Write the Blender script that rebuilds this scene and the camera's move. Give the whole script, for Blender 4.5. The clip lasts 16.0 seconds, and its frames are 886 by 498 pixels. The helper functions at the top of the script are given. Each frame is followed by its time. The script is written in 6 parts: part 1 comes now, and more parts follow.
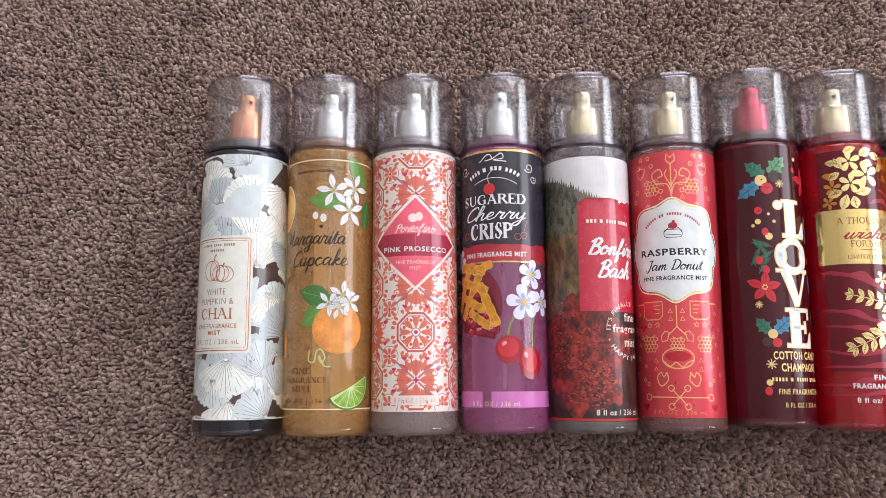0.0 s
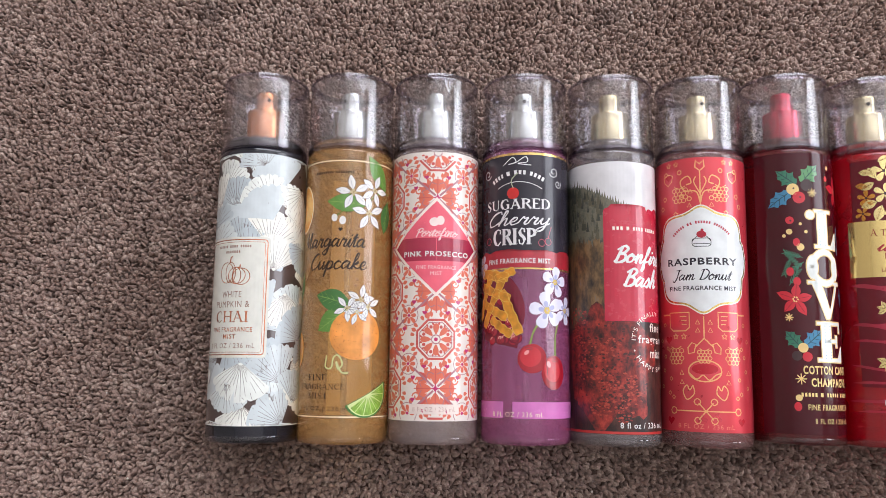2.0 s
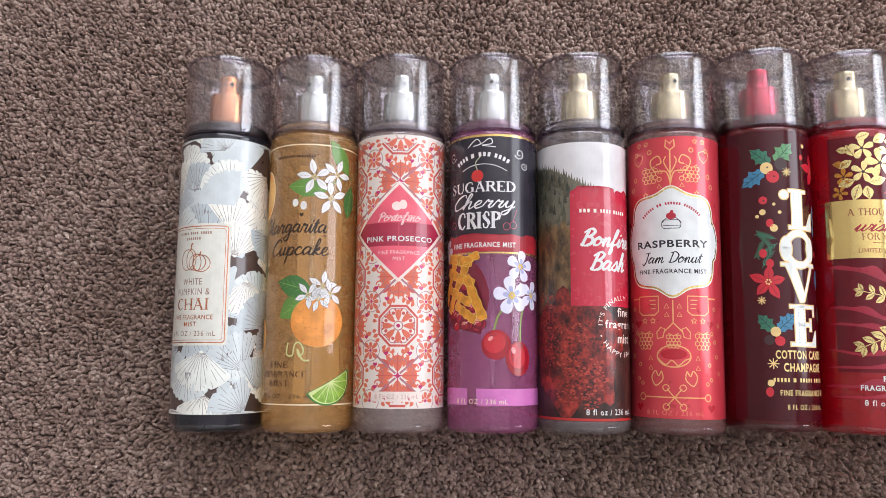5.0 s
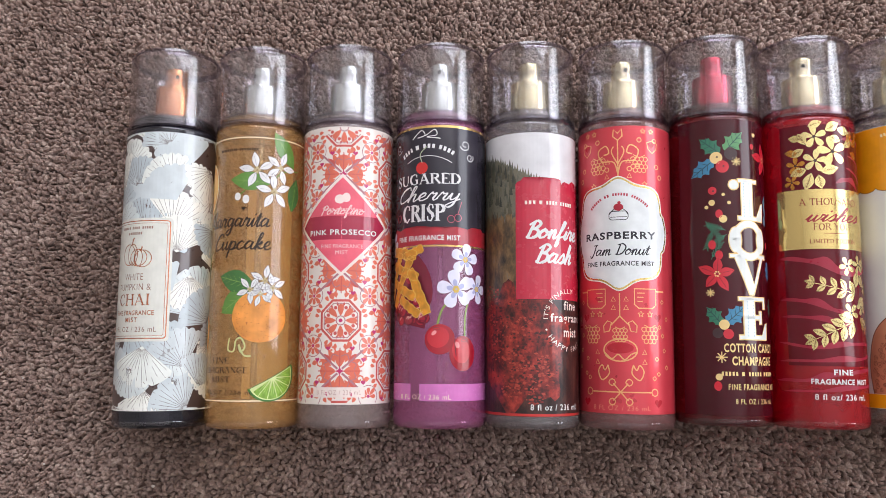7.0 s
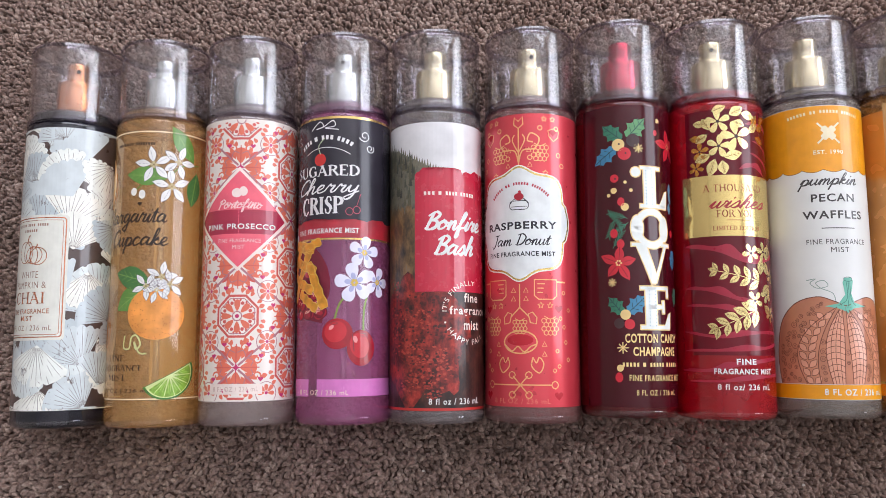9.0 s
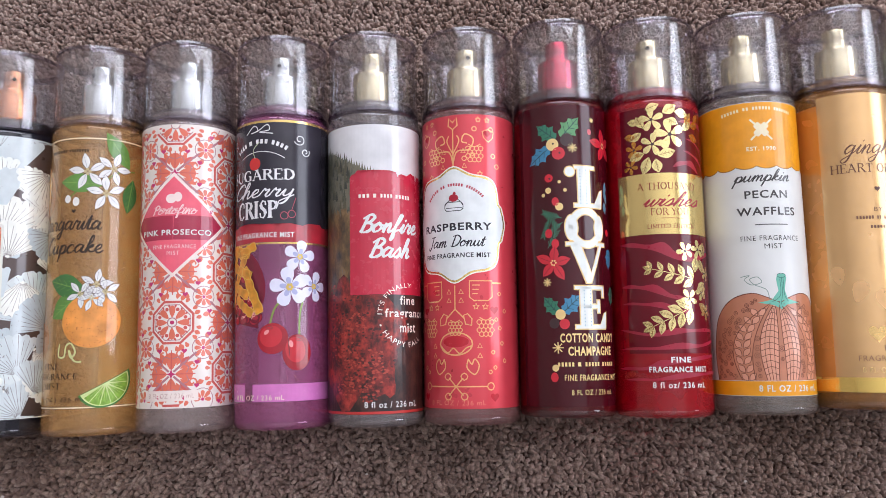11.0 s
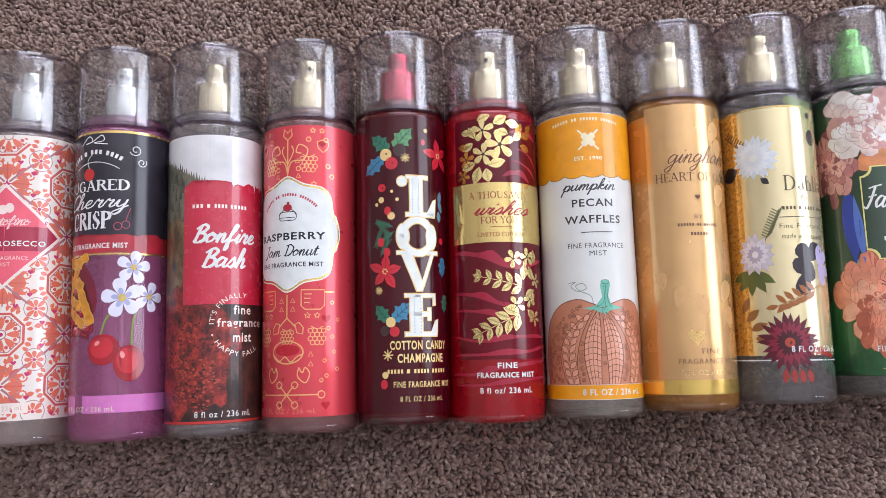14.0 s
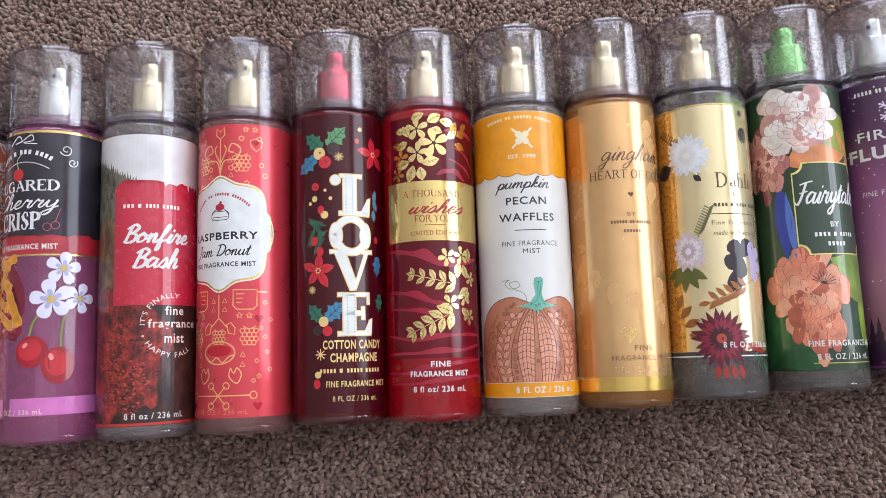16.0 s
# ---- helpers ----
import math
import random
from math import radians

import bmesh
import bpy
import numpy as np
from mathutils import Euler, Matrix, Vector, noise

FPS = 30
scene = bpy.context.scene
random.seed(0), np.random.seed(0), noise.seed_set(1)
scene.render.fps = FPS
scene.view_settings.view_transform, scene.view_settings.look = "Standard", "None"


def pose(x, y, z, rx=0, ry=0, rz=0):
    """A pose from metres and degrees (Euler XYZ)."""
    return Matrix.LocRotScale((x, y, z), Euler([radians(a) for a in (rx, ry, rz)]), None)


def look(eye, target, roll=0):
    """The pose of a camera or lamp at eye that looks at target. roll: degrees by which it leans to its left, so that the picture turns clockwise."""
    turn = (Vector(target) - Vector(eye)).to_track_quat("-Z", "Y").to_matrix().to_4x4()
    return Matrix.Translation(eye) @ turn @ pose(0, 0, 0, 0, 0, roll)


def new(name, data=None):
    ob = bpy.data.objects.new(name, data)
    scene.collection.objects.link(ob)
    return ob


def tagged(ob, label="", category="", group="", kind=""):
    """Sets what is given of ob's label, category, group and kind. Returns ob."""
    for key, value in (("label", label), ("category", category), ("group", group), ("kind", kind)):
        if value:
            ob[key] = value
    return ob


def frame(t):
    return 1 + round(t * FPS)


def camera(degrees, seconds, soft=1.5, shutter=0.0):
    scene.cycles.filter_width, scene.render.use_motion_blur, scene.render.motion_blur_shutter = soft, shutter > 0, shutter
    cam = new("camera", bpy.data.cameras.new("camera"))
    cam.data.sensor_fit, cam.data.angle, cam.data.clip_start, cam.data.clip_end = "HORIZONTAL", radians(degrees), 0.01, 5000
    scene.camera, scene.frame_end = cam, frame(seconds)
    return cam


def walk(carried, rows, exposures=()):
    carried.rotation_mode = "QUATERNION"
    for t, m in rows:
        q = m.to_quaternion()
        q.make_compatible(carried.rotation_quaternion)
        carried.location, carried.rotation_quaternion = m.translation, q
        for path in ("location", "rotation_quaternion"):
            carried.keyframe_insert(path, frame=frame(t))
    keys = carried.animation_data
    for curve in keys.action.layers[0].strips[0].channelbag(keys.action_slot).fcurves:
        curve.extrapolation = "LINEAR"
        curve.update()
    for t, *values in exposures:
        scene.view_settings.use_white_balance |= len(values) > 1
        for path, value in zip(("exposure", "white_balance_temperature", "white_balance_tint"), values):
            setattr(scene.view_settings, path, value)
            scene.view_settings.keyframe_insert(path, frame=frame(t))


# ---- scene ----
cam = camera(60.6, 16.0, soft=0.65)
PATH = [
    (0, (0.019, 0.011, 0.432), (0.014, 0.361, -1.537), -0.3),
    (0.5, (0.014, 0.014, 0.427), (0.012, 0.364, -1.542), 0.3),
    (1, (0.012, 0.018, 0.425), (0.009, 0.356, -1.546), 0.4),
    (1.5, (0.01, 0.017, 0.423), (-0.002, 0.357, -1.548), -0.8),
    (2, (0.01, 0.018, 0.423), (-0.006, 0.353, -1.548), -1.2),
    (2.5, (0.012, 0.017, 0.423), (-0.006, 0.348, -1.549), -1.6),
    (3, (0.019, 0.016, 0.423), (-0.004, 0.343, -1.55), -2.6),
    (3.5, (0.027, 0.017, 0.421), (-0.004, 0.331, -1.554), -4.1),
    (4, (0.033, 0.019, 0.418), (-0.009, 0.326, -1.558), -6.5),
    (6.5, (0.055, 0.02, 0.411), (-0.028, 0.302, -1.567), -15.4),
    (7, (0.069, 0.02, 0.408), (-0.017, 0.303, -1.57), -16.1),
    (7.5, (0.075, 0.019, 0.406), (-0.019, 0.303, -1.572), -18.0),
    (8, (0.08, 0.019, 0.404), (-0.017, 0.304, -1.573), -18.6),
    (8.5, (0.09, 0.02, 0.403), (-0.012, 0.298, -1.575), -20.0),
    (9, (0.119, 0.019, 0.399), (0.023, 0.295, -1.58), -19.2),
    (9.5, (0.134, 0.019, 0.397), (0.037, 0.303, -1.581), -19.2),
    (10, (0.141, 0.021, 0.396), (0.05, 0.299, -1.582), -18.7),
    (12.5, (0.158, 0.019, 0.399), (0.097, 0.292, -1.581), -14.0),
    (13, (0.169, 0.019, 0.398), (0.121, 0.292, -1.583), -11.4),
    (13.5, (0.188, 0.019, 0.395), (0.149, 0.302, -1.585), -9.0),
    (14, (0.211, 0.019, 0.4), (0.214, 0.311, -1.579), -1.0),
    (14.5, (0.228, 0.018, 0.398), (0.285, 0.313, -1.579), 9.1),
    (15, (0.232, 0.019, 0.398), (0.29, 0.309, -1.58), 9.4),
    (15.5, (0.233, 0.017, 0.4), (0.29, 0.307, -1.578), 9.2),
    (16, (0.235, 0.016, 0.399), (0.279, 0.316, -1.578), 6.3),
]
walk(cam, [(t, look(eye, target, roll)) for t, eye, target, roll in PATH], exposures=((0.0, 0.13, 6500, 10), (4.0, 0.12, 6500, 10), (7.5, 0.08, 6450, 10), (10.0, 0.05, 6250, 11), (13.0, 0.02, 6150, 12), (16.0, 0.0, 6250, 10)))

# ---- world, window light, exposure ----
world = bpy.data.worlds.new("sky")
scene.world = world
world.use_nodes = True
wn = world.node_tree
sky = wn.nodes.new("ShaderNodeTexSky")
sky.sky_type, sky.sun_disc = "NISHITA", False
sky.sun_elevation, sky.sun_rotation = radians(35), radians(120)
wn.links.new(sky.outputs[0], wn.nodes["Background"].inputs[0])
wn.nodes["Background"].inputs[1].default_value = 0.12

ROOM = (-1.40, 2.10, -1.7, 1.9, 2.4)          # x0, x1, y0, y1, height
EWIN = (0.90, 0.55, 2.05, 0.90)                # east window: centre y, sill z, head z, half width
NWIN = (0.55, 0.60, 2.05, 1.10)                # north window: centre x, sill z, head z, half width
# area lamps for daylight in two unseen windows, tilted up to brighten the ceiling
for name, wide, tall, power, where in (("east_window_daylight", EWIN[2] - EWIN[1], 2 * EWIN[3], 40, pose(ROOM[1] + 0.04, EWIN[0], (EWIN[1] + EWIN[2]) / 2, 0, 108, 0)),
                                       ("north_window_daylight", 2 * NWIN[3], NWIN[2] - NWIN[1], 58, pose(NWIN[0], ROOM[3] + 0.04, (NWIN[1] + NWIN[2]) / 2, -108, 0, 0))):
    glow = bpy.data.lights.new(name, "AREA")
    glow.shape, glow.size, glow.size_y = "RECTANGLE", wide, tall
    glow.energy, glow.color = power, (0.953, 0.95, 1.0)
    new(name, glow).matrix_world = where

# ---- materials ----
def lin(c):
    return tuple((x / 255 / 12.92) if x <= 10 else ((x / 255 + 0.055) / 1.055) ** 2.4 for x in c)


def mat(name, rgb, rough=0.38, metal=0.0, trans=0.0, var=0.10, scale=70.0, bump=0.0, bscale=900.0, coat=0.0, ior=1.46):
    m = bpy.data.materials.new(name)
    m.use_nodes = True
    nt = m.node_tree
    p = nt.nodes["Principled BSDF"]
    co = nt.nodes.new("ShaderNodeTexCoord")
    n1 = nt.nodes.new("ShaderNodeTexNoise")
    n1.inputs["Scale"].default_value, n1.inputs["Detail"].default_value = scale, 4
    nt.links.new(co.outputs["Object"], n1.inputs["Vector"])
    ramp = nt.nodes.new("ShaderNodeValToRGB")
    c = lin(rgb)
    ramp.color_ramp.elements[0].position, ramp.color_ramp.elements[1].position = 0.3, 0.7
    ramp.color_ramp.elements[0].color = (*[max(0, x * (1 - var)) for x in c], 1)
    ramp.color_ramp.elements[1].color = (*[min(0.95, x * (1 + var)) for x in c], 1)
    nt.links.new(n1.outputs["Fac"], ramp.inputs[0])
    nt.links.new(ramp.outputs[0], p.inputs["Base Color"])
    mr = nt.nodes.new("ShaderNodeMapRange")
    mr.inputs[3].default_value, mr.inputs[4].default_value = max(0.02, rough - 0.07), rough + 0.07
    n2 = nt.nodes.new("ShaderNodeTexNoise")
    n2.inputs["Scale"].default_value = scale * 4
    nt.links.new(co.outputs["Object"], n2.inputs["Vector"])
    nt.links.new(n2.outputs["Fac"], mr.inputs[0])
    nt.links.new(mr.outputs[0], p.inputs["Roughness"])
    p.inputs["Metallic"].default_value = metal
    p.inputs["Transmission Weight"].default_value = trans
    p.inputs["IOR"].default_value = ior
    p.inputs["Coat Weight"].default_value = coat
    p.inputs["Coat Roughness"].default_value = 0.06
    if bump:
        n3 = nt.nodes.new("ShaderNodeTexNoise")
        n3.inputs["Scale"].default_value = bscale
        nt.links.new(co.outputs["Object"], n3.inputs["Vector"])
        b = nt.nodes.new("ShaderNodeBump")
        b.inputs["Strength"].default_value, b.inputs["Distance"].default_value = bump, 0.0006
        nt.links.new(n3.outputs["Fac"], b.inputs["Height"])
        nt.links.new(b.outputs[0], p.inputs["Normal"])
    return m


def thin_clear(name, tint, rough=0.05, gloss=0.05):
    """Clear moulded plastic: tinted see-through with a gloss that grows to the edge."""
    m = bpy.data.materials.new(name)
    m.use_nodes = True
    nt = m.node_tree
    nt.nodes.remove(nt.nodes["Principled BSDF"])
    out = nt.nodes["Material Output"]
    tr, gl, fr, mx = (nt.nodes.new(k) for k in ("ShaderNodeBsdfTransparent", "ShaderNodeBsdfGlossy", "ShaderNodeLayerWeight", "ShaderNodeMixShader"))
    tr.inputs[0].default_value = (*tint, 1)
    co, nz, mr = nt.nodes.new("ShaderNodeTexCoord"), nt.nodes.new("ShaderNodeTexNoise"), nt.nodes.new("ShaderNodeMapRange")
    nz.inputs["Scale"].default_value = 220
    mr.inputs[3].default_value, mr.inputs[4].default_value = rough, rough + 0.03
    nt.links.new(co.outputs["Object"], nz.inputs["Vector"])
    nt.links.new(nz.outputs["Fac"], mr.inputs[0])
    nt.links.new(mr.outputs[0], gl.inputs["Roughness"])
    fr.inputs["Blend"].default_value = 0.5
    pw, ma = nt.nodes.new("ShaderNodeMath"), nt.nodes.new("ShaderNodeMath")
    pw.operation, ma.operation = "POWER", "MULTIPLY_ADD"
    pw.inputs[1].default_value, ma.inputs[1].default_value, ma.inputs[2].default_value = 3.2, 0.48, gloss
    nt.links.new(fr.outputs["Facing"], pw.inputs[0])
    nt.links.new(pw.outputs[0], ma.inputs[0])
    nt.links.new(ma.outputs[0], mx.inputs[0])
    nt.links.new(tr.outputs[0], mx.inputs[1])
    nt.links.new(gl.outputs[0], mx.inputs[2])
    nt.links.new(mx.outputs[0], out.inputs["Surface"])
    return m


INKS = {}


def ink(rgb, rough=0.32, metal=0.0, coat=0.5, var=0.07):
    key = (rgb, rough, metal, coat, var)
    if key not in INKS:
        INKS[key] = mat("printed_ink", rgb, rough, metal, 0, var, 160, coat=coat)
    return INKS[key]


def foil(rgb, rough=0.26):
    return ink(rgb, rough, 0.85, 0.2, 0.08)


CAP = thin_clear("smoky_clear_cap_plastic", (0.992, 0.984, 0.998), 0.06, 0.10)
CAP_INSIDE = thin_clear("dull_inner_cap_plastic", (0.994, 0.990, 0.998), 0.16, 0.06)
CLEAR = thin_clear("clear_bottle_plastic", (0.95, 0.94, 0.95), 0.05, 0.14)
BASEGLASS = thin_clear("thick_clear_base_plastic", (0.97, 0.96, 0.97), 0.04, 0.10)
RIM = thin_clear("polished_rim_plastic", (0.80, 0.77, 0.83), 0.16, 0.10)
SILVER = mat("brushed_silver_metal", (226, 234, 231), 0.24, 0.88, var=0.02)
GOLD = mat("pale_gold_metal", (238, 228, 188), 0.24, 0.88, var=0.03)
COPPER = mat("copper_metal", (230, 158, 110), 0.24, 0.88, var=0.03)
RUBY = mat("crimson_anodised_metal", (212, 76, 100), 0.24, 0.88, var=0.03)
LEAFGREEN = mat("green_anodised_metal", (136, 206, 120), 0.27, 0.82, var=0.05)
HOLESHADE = mat("nozzle_hole_shade", (40, 36, 34), 0.6)

WHITE, CREAM = ink((228, 229, 227)), ink((236, 224, 192))
GOLDF, PALEGOLD, ROSE = foil((226, 196, 120)), foil((238, 218, 150)), foil((214, 140, 108))


# ---- flat shapes, in millimetres: across the label, along the bottle ----
def ell(s, v, a, b=None, rot=0.0, n=20):
    b = a if b is None else b
    c, d = math.cos(rot), math.sin(rot)
    return [(s + a * math.cos(q) * c - b * math.sin(q) * d, v + a * math.cos(q) * d + b * math.sin(q) * c) for q in (2 * math.pi * k / n for k in range(n))]


def rect(s0, v0, s1, v1):
    return [(s0, v0), (s1, v0), (s1, v1), (s0, v1)]


def rounded(s0, v0, s1, v1, r, n=5):
    out = []
    for cx, cy, a in ((s1 - r, v0 + r, -90), (s1 - r, v1 - r, 0), (s0 + r, v1 - r, 90), (s0 + r, v0 + r, 180)):
        out += [(cx + r * math.cos(radians(a + 90 * k / n)), cy + r * math.sin(radians(a + 90 * k / n))) for k in range(n + 1)]
    return out


def leaf(s, v, length, width, deg, n=8, fat=0.5):
    """A pointed leaf that starts at (s, v) and runs out along deg."""
    up = [(length * k / n, 0.5 * width * math.sin(math.pi * (k / n) ** (0.7 if fat < 0.5 else 1.0))) for k in range(n + 1)]
    pts = up + [(x, -y) for x, y in reversed(up[1:-1])]
    c, d = math.cos(radians(deg)), math.sin(radians(deg))
    return [(s + x * c - y * d, v + x * d + y * c) for x, y in pts]


def petal(s, v, length, width, deg, n=12, notch=0.0):
    pts = []
    for k in range(n):
        q = 2 * math.pi * k / n
        x = 0.5 * length * (1 - math.cos(q))
        y = 0.5 * width * math.sin(q) * (0.45 + 0.75 * x / length)
        pts.append((x * (1 - notch * (abs(q - math.pi) < 0.3)), y))
    c, d = math.cos(radians(deg)), math.sin(radians(deg))
    return [(s + x * c - y * d, v + x * d + y * c) for x, y in pts]


def star(s, v, n, r1, r2, deg=90):
    return [(s + (r1 if k % 2 == 0 else r2) * math.cos(radians(deg + 180 * k / n)), v + (r1 if k % 2 == 0 else r2) * math.sin(radians(deg + 180 * k / n))) for k in range(2 * n)]


def heart(s, v, r):
    out = []
    for k in range(20):
        q = 2 * math.pi * k / 20
        out.append((s + r * math.sin(q) ** 3, v + r * (13 * math.cos(q) - 5 * math.cos(2 * q) - 2 * math.cos(3 * q) - math.cos(4 * q)) / 16))
    return out


def spline(pts, n=6):
    p = [pts[0]] + list(pts) + [pts[-1]]
    out = []
    for i in range(1, len(p) - 2):
        a, b, c, d = p[i - 1], p[i], p[i + 1], p[i + 2]
        for k in range(n):
            t = k / n
            out.append(tuple(0.5 * (2 * b[j] + (c[j] - a[j]) * t + (2 * a[j] - 5 * b[j] + 4 * c[j] - d[j]) * t * t + (3 * b[j] - a[j] - 3 * c[j] + d[j]) * t ** 3) for j in (0, 1)))
    return out + [pts[-1]]


def stroke(pts, w, closed=False):
    """Quads along a line of points, w wide."""
    if closed:
        pts = list(pts) + [pts[0]]
    side = []
    for i, p in enumerate(pts):
        a = pts[i - 1] if i else (pts[-2] if closed else p)
        b = pts[i + 1] if i < len(pts) - 1 else (pts[1] if closed else p)
        dx, dy = b[0] - a[0], b[1] - a[1]
        q = math.hypot(dx, dy) or 1
        side.append((-dy / q * w / 2, dx / q * w / 2))
    out = []
    for i in range(len(pts) - 1):
        (x0, y0), (x1, y1), (a0, b0), (a1, b1) = pts[i], pts[i + 1], side[i], side[i + 1]
        out.append([(x0 - a0, y0 - b0), (x1 - a1, y1 - b1), (x1 + a1, y1 + b1), (x0 + a0, y0 + b0)])
    return out


def curl(s, v, r, deg, turns=1.3, sign=1, n=16):
    return [(s + r * (1 - 0.75 * k / n) * math.cos(radians(deg) + sign * 2 * math.pi * turns * k / n), v + r * (1 - 0.75 * k / n) * math.sin(radians(deg) + sign * 2 * math.pi * turns * k / n)) for k in range(n + 1)]


def bars(s, v, widths, h, gap=1.1):
    """Plain bars where a maker's name stands, one block for each character."""
    total = sum(widths) + gap * (len(widths) - 1)
    x, out = s - total / 2, []
    for w in widths:
        n = max(1, round(w / (0.8 * h)))
        for k in range(n):
            a = x + w * k / n
            out.append(rect(a, v - 0.42 * h, a + 0.6 * w / n, v + 0.42 * h))
        x += w + gap
    return out


def arc_bars(s, v, r, widths, h, gap=1.3, mid=90):
    out = []
    for q in bars(0, 0, widths, h, gap):
        pts = []
        for x, y in q:
            a = radians(mid) - x / r
            pts.append((s + (r + y) * math.cos(a), v + (r + y) * math.sin(a)))
        out.append(pts)
    return out


# ---- building meshes ----
RB, RL = 23.0, 23.08      # radius of the bottle and of its label, mm


def part(name, bm, material, parent, label="", smooth=False):
    me = bpy.data.meshes.new(name)
    bm.to_mesh(me)
    bm.free()
    me.materials.append(material)
    if smooth:
        me.shade_smooth()
        me.set_sharp_from_angle(angle=radians(38))
    ob = new(name, me)
    ob.parent = parent
    if label:
        tagged(ob, label)
    return ob


def wrap(bm, layer):
    """Cut a flat drawing into strips and lay it round the bottle."""
    if not bm.verts:
        return
    bmesh.ops.triangulate(bm, faces=bm.faces[:])
    lo, hi = min(q.co.x for q in bm.verts), max(q.co.x for q in bm.verts)
    k = math.floor(lo / 2) * 2 + 2
    while k < hi:
        bmesh.ops.bisect_plane(bm, geom=bm.verts[:] + bm.edges[:] + bm.faces[:], plane_co=(k, 0, 0), plane_no=(1, 0, 0))
        k += 2
    r = RL + 0.03 * layer
    for q in bm.verts:
        a = q.co.x / 23.3
        q.co = Vector((r * math.sin(a), q.co.y, r * math.cos(a))) / 1000
    for f in bm.faces:
        f.normal_update()
        c = f.calc_center_median()
        if f.normal.x * c.x + f.normal.z * c.z < 0:
            f.normal_flip()


def art(name, polys, material, parent, layer=1, label=""):
    bm = bmesh.new()
    for poly in polys:
        vs = [bm.verts.new((s, v, 0)) for s, v in poly]
        bm.faces.new(vs)
    wrap(bm, layer)
    return part(name, bm, material, parent, label)


def each(name, polys, material, parent, layer=1, label=""):
    for poly in polys:
        art(name, [poly], material, parent, layer, label)


def fine(name, polys, material, parent, layer=1, label=""):
    """Printed specks and hair lines too small to pick apart."""
    return tagged(art(name, polys, material, parent, layer, label), kind="stuff")


def text(name, body, s, v, w, h, material, parent, layer=3, shear=0.0, bold=0.0, ring=0.0, mid=90, label=""):
    """A line of lettering centred at (s, v), w wide and h high; ring: bent round that radius."""
    cu = bpy.data.curves.new("lettering", "FONT")
    cu.body, cu.shear, cu.offset, cu.resolution_u = body, shear, bold, 3
    cu.space_character = 1.14
    ob = new("lettering", cu)
    bpy.context.view_layer.update()
    me = bpy.data.meshes.new_from_object(ob.evaluated_get(bpy.context.evaluated_depsgraph_get()))
    bpy.data.objects.remove(ob)
    bpy.data.curves.remove(cu)
    bm = bmesh.new()
    bm.from_mesh(me)
    bpy.data.meshes.remove(me)
    xs, ys = [q.co.x for q in bm.verts], [q.co.y for q in bm.verts]
    x0, x1, y0, y1 = min(xs), max(xs), min(ys), max(ys)
    for q in bm.verts:
        x, y = ((q.co.x - x0) / (x1 - x0) - 0.5) * w, ((q.co.y - y0) / (y1 - y0) - 0.5) * h
        if ring:
            a = radians(mid) - x / abs(ring)
            if ring < 0:
                a = radians(mid) + x / abs(ring)
            rr = abs(ring) + (y if ring > 0 else -y)
            q.co = Vector((s + rr * math.cos(a), v + rr * math.sin(a), 0))
        else:
            q.co = Vector((s + x, v + y, 0))
    wrap(bm, layer)
    return part(name, bm, material, parent, label)


# ---- drawn lettering: pen strokes on a grid whose small letters are one unit high ----
PEN, SERIF = {}, {}
PEN["a"] = 1.05, [[(.75, .85), (.4, 1), (.08, .55), (.25, .05), (.6, .35), (.78, .9), (.72, .2), (.95, .05), (1.1, .25)]]
PEN["c"] = .85, [[(.7, .8), (.45, 1), (.1, .55), (.3, .02), (.6, .08), (.85, .3)]]
PEN["e"] = .82, [[(0, .25), (.5, .55), (.55, .95), (.3, .95), (.12, .45), (.35, .02), (.65, .1), (.85, .3)]]
PEN["f"] = .75, [[(0, .2), (.4, 1), (.6, 1.9), (.35, 1.9), (.25, .8), (.2, -.8), (.4, -.6), (.35, .1), (.75, .3)]]
PEN["g"] = 1.0, [[(.72, .85), (.4, 1), (.1, .55), (.3, .05), (.62, .35), (.78, .9), (.7, -.6), (.4, -.95), (.15, -.65), (.6, -.2), (1.05, .3)]]
PEN["h"] = .95, [[(0, .2), (.4, 1.3), (.45, 1.95), (.25, 1.8), (.15, 0)], [(.15, .1), (.4, .85), (.65, .9), (.65, .15), (.8, .02), (1, .25)]]
PEN["i"] = .5, [[(0, .2), (.25, .95), (.2, .2), (.35, .02), (.55, .25)], [(.3, 1.36), (.36, 1.5)]]
PEN["k"] = .85, [[(0, .2), (.4, 1.3), (.45, 1.95), (.25, 1.8), (.15, 0)], [(.15, .35), (.5, .95), (.6, .75), (.25, .5), (.6, .1), (.9, .2)]]
PEN["l"] = .55, [[(0, .2), (.4, 1.3), (.42, 1.95), (.22, 1.7), (.2, .3), (.35, .02), (.6, .25)]]
PEN["m"] = 1.3, [[(0, .3), (.2, .95), (.18, 0)], [(.18, .2), (.45, .95), (.6, .8), (.58, 0)], [(.58, .2), (.85, .95), (1, .8), (1, .15), (1.15, .02), (1.35, .25)]]
PEN["n"] = .93, [[(0, .3), (.2, .95), (.18, 0)], [(.18, .2), (.45, .95), (.62, .8), (.62, .15), (.78, .02), (.98, .25)]]
PEN["o"] = .9, [[(.45, 1), (.1, .6), (.25, .05), (.65, .2), (.72, .75), (.45, 1), (.6, .75), (.95, .75)]]
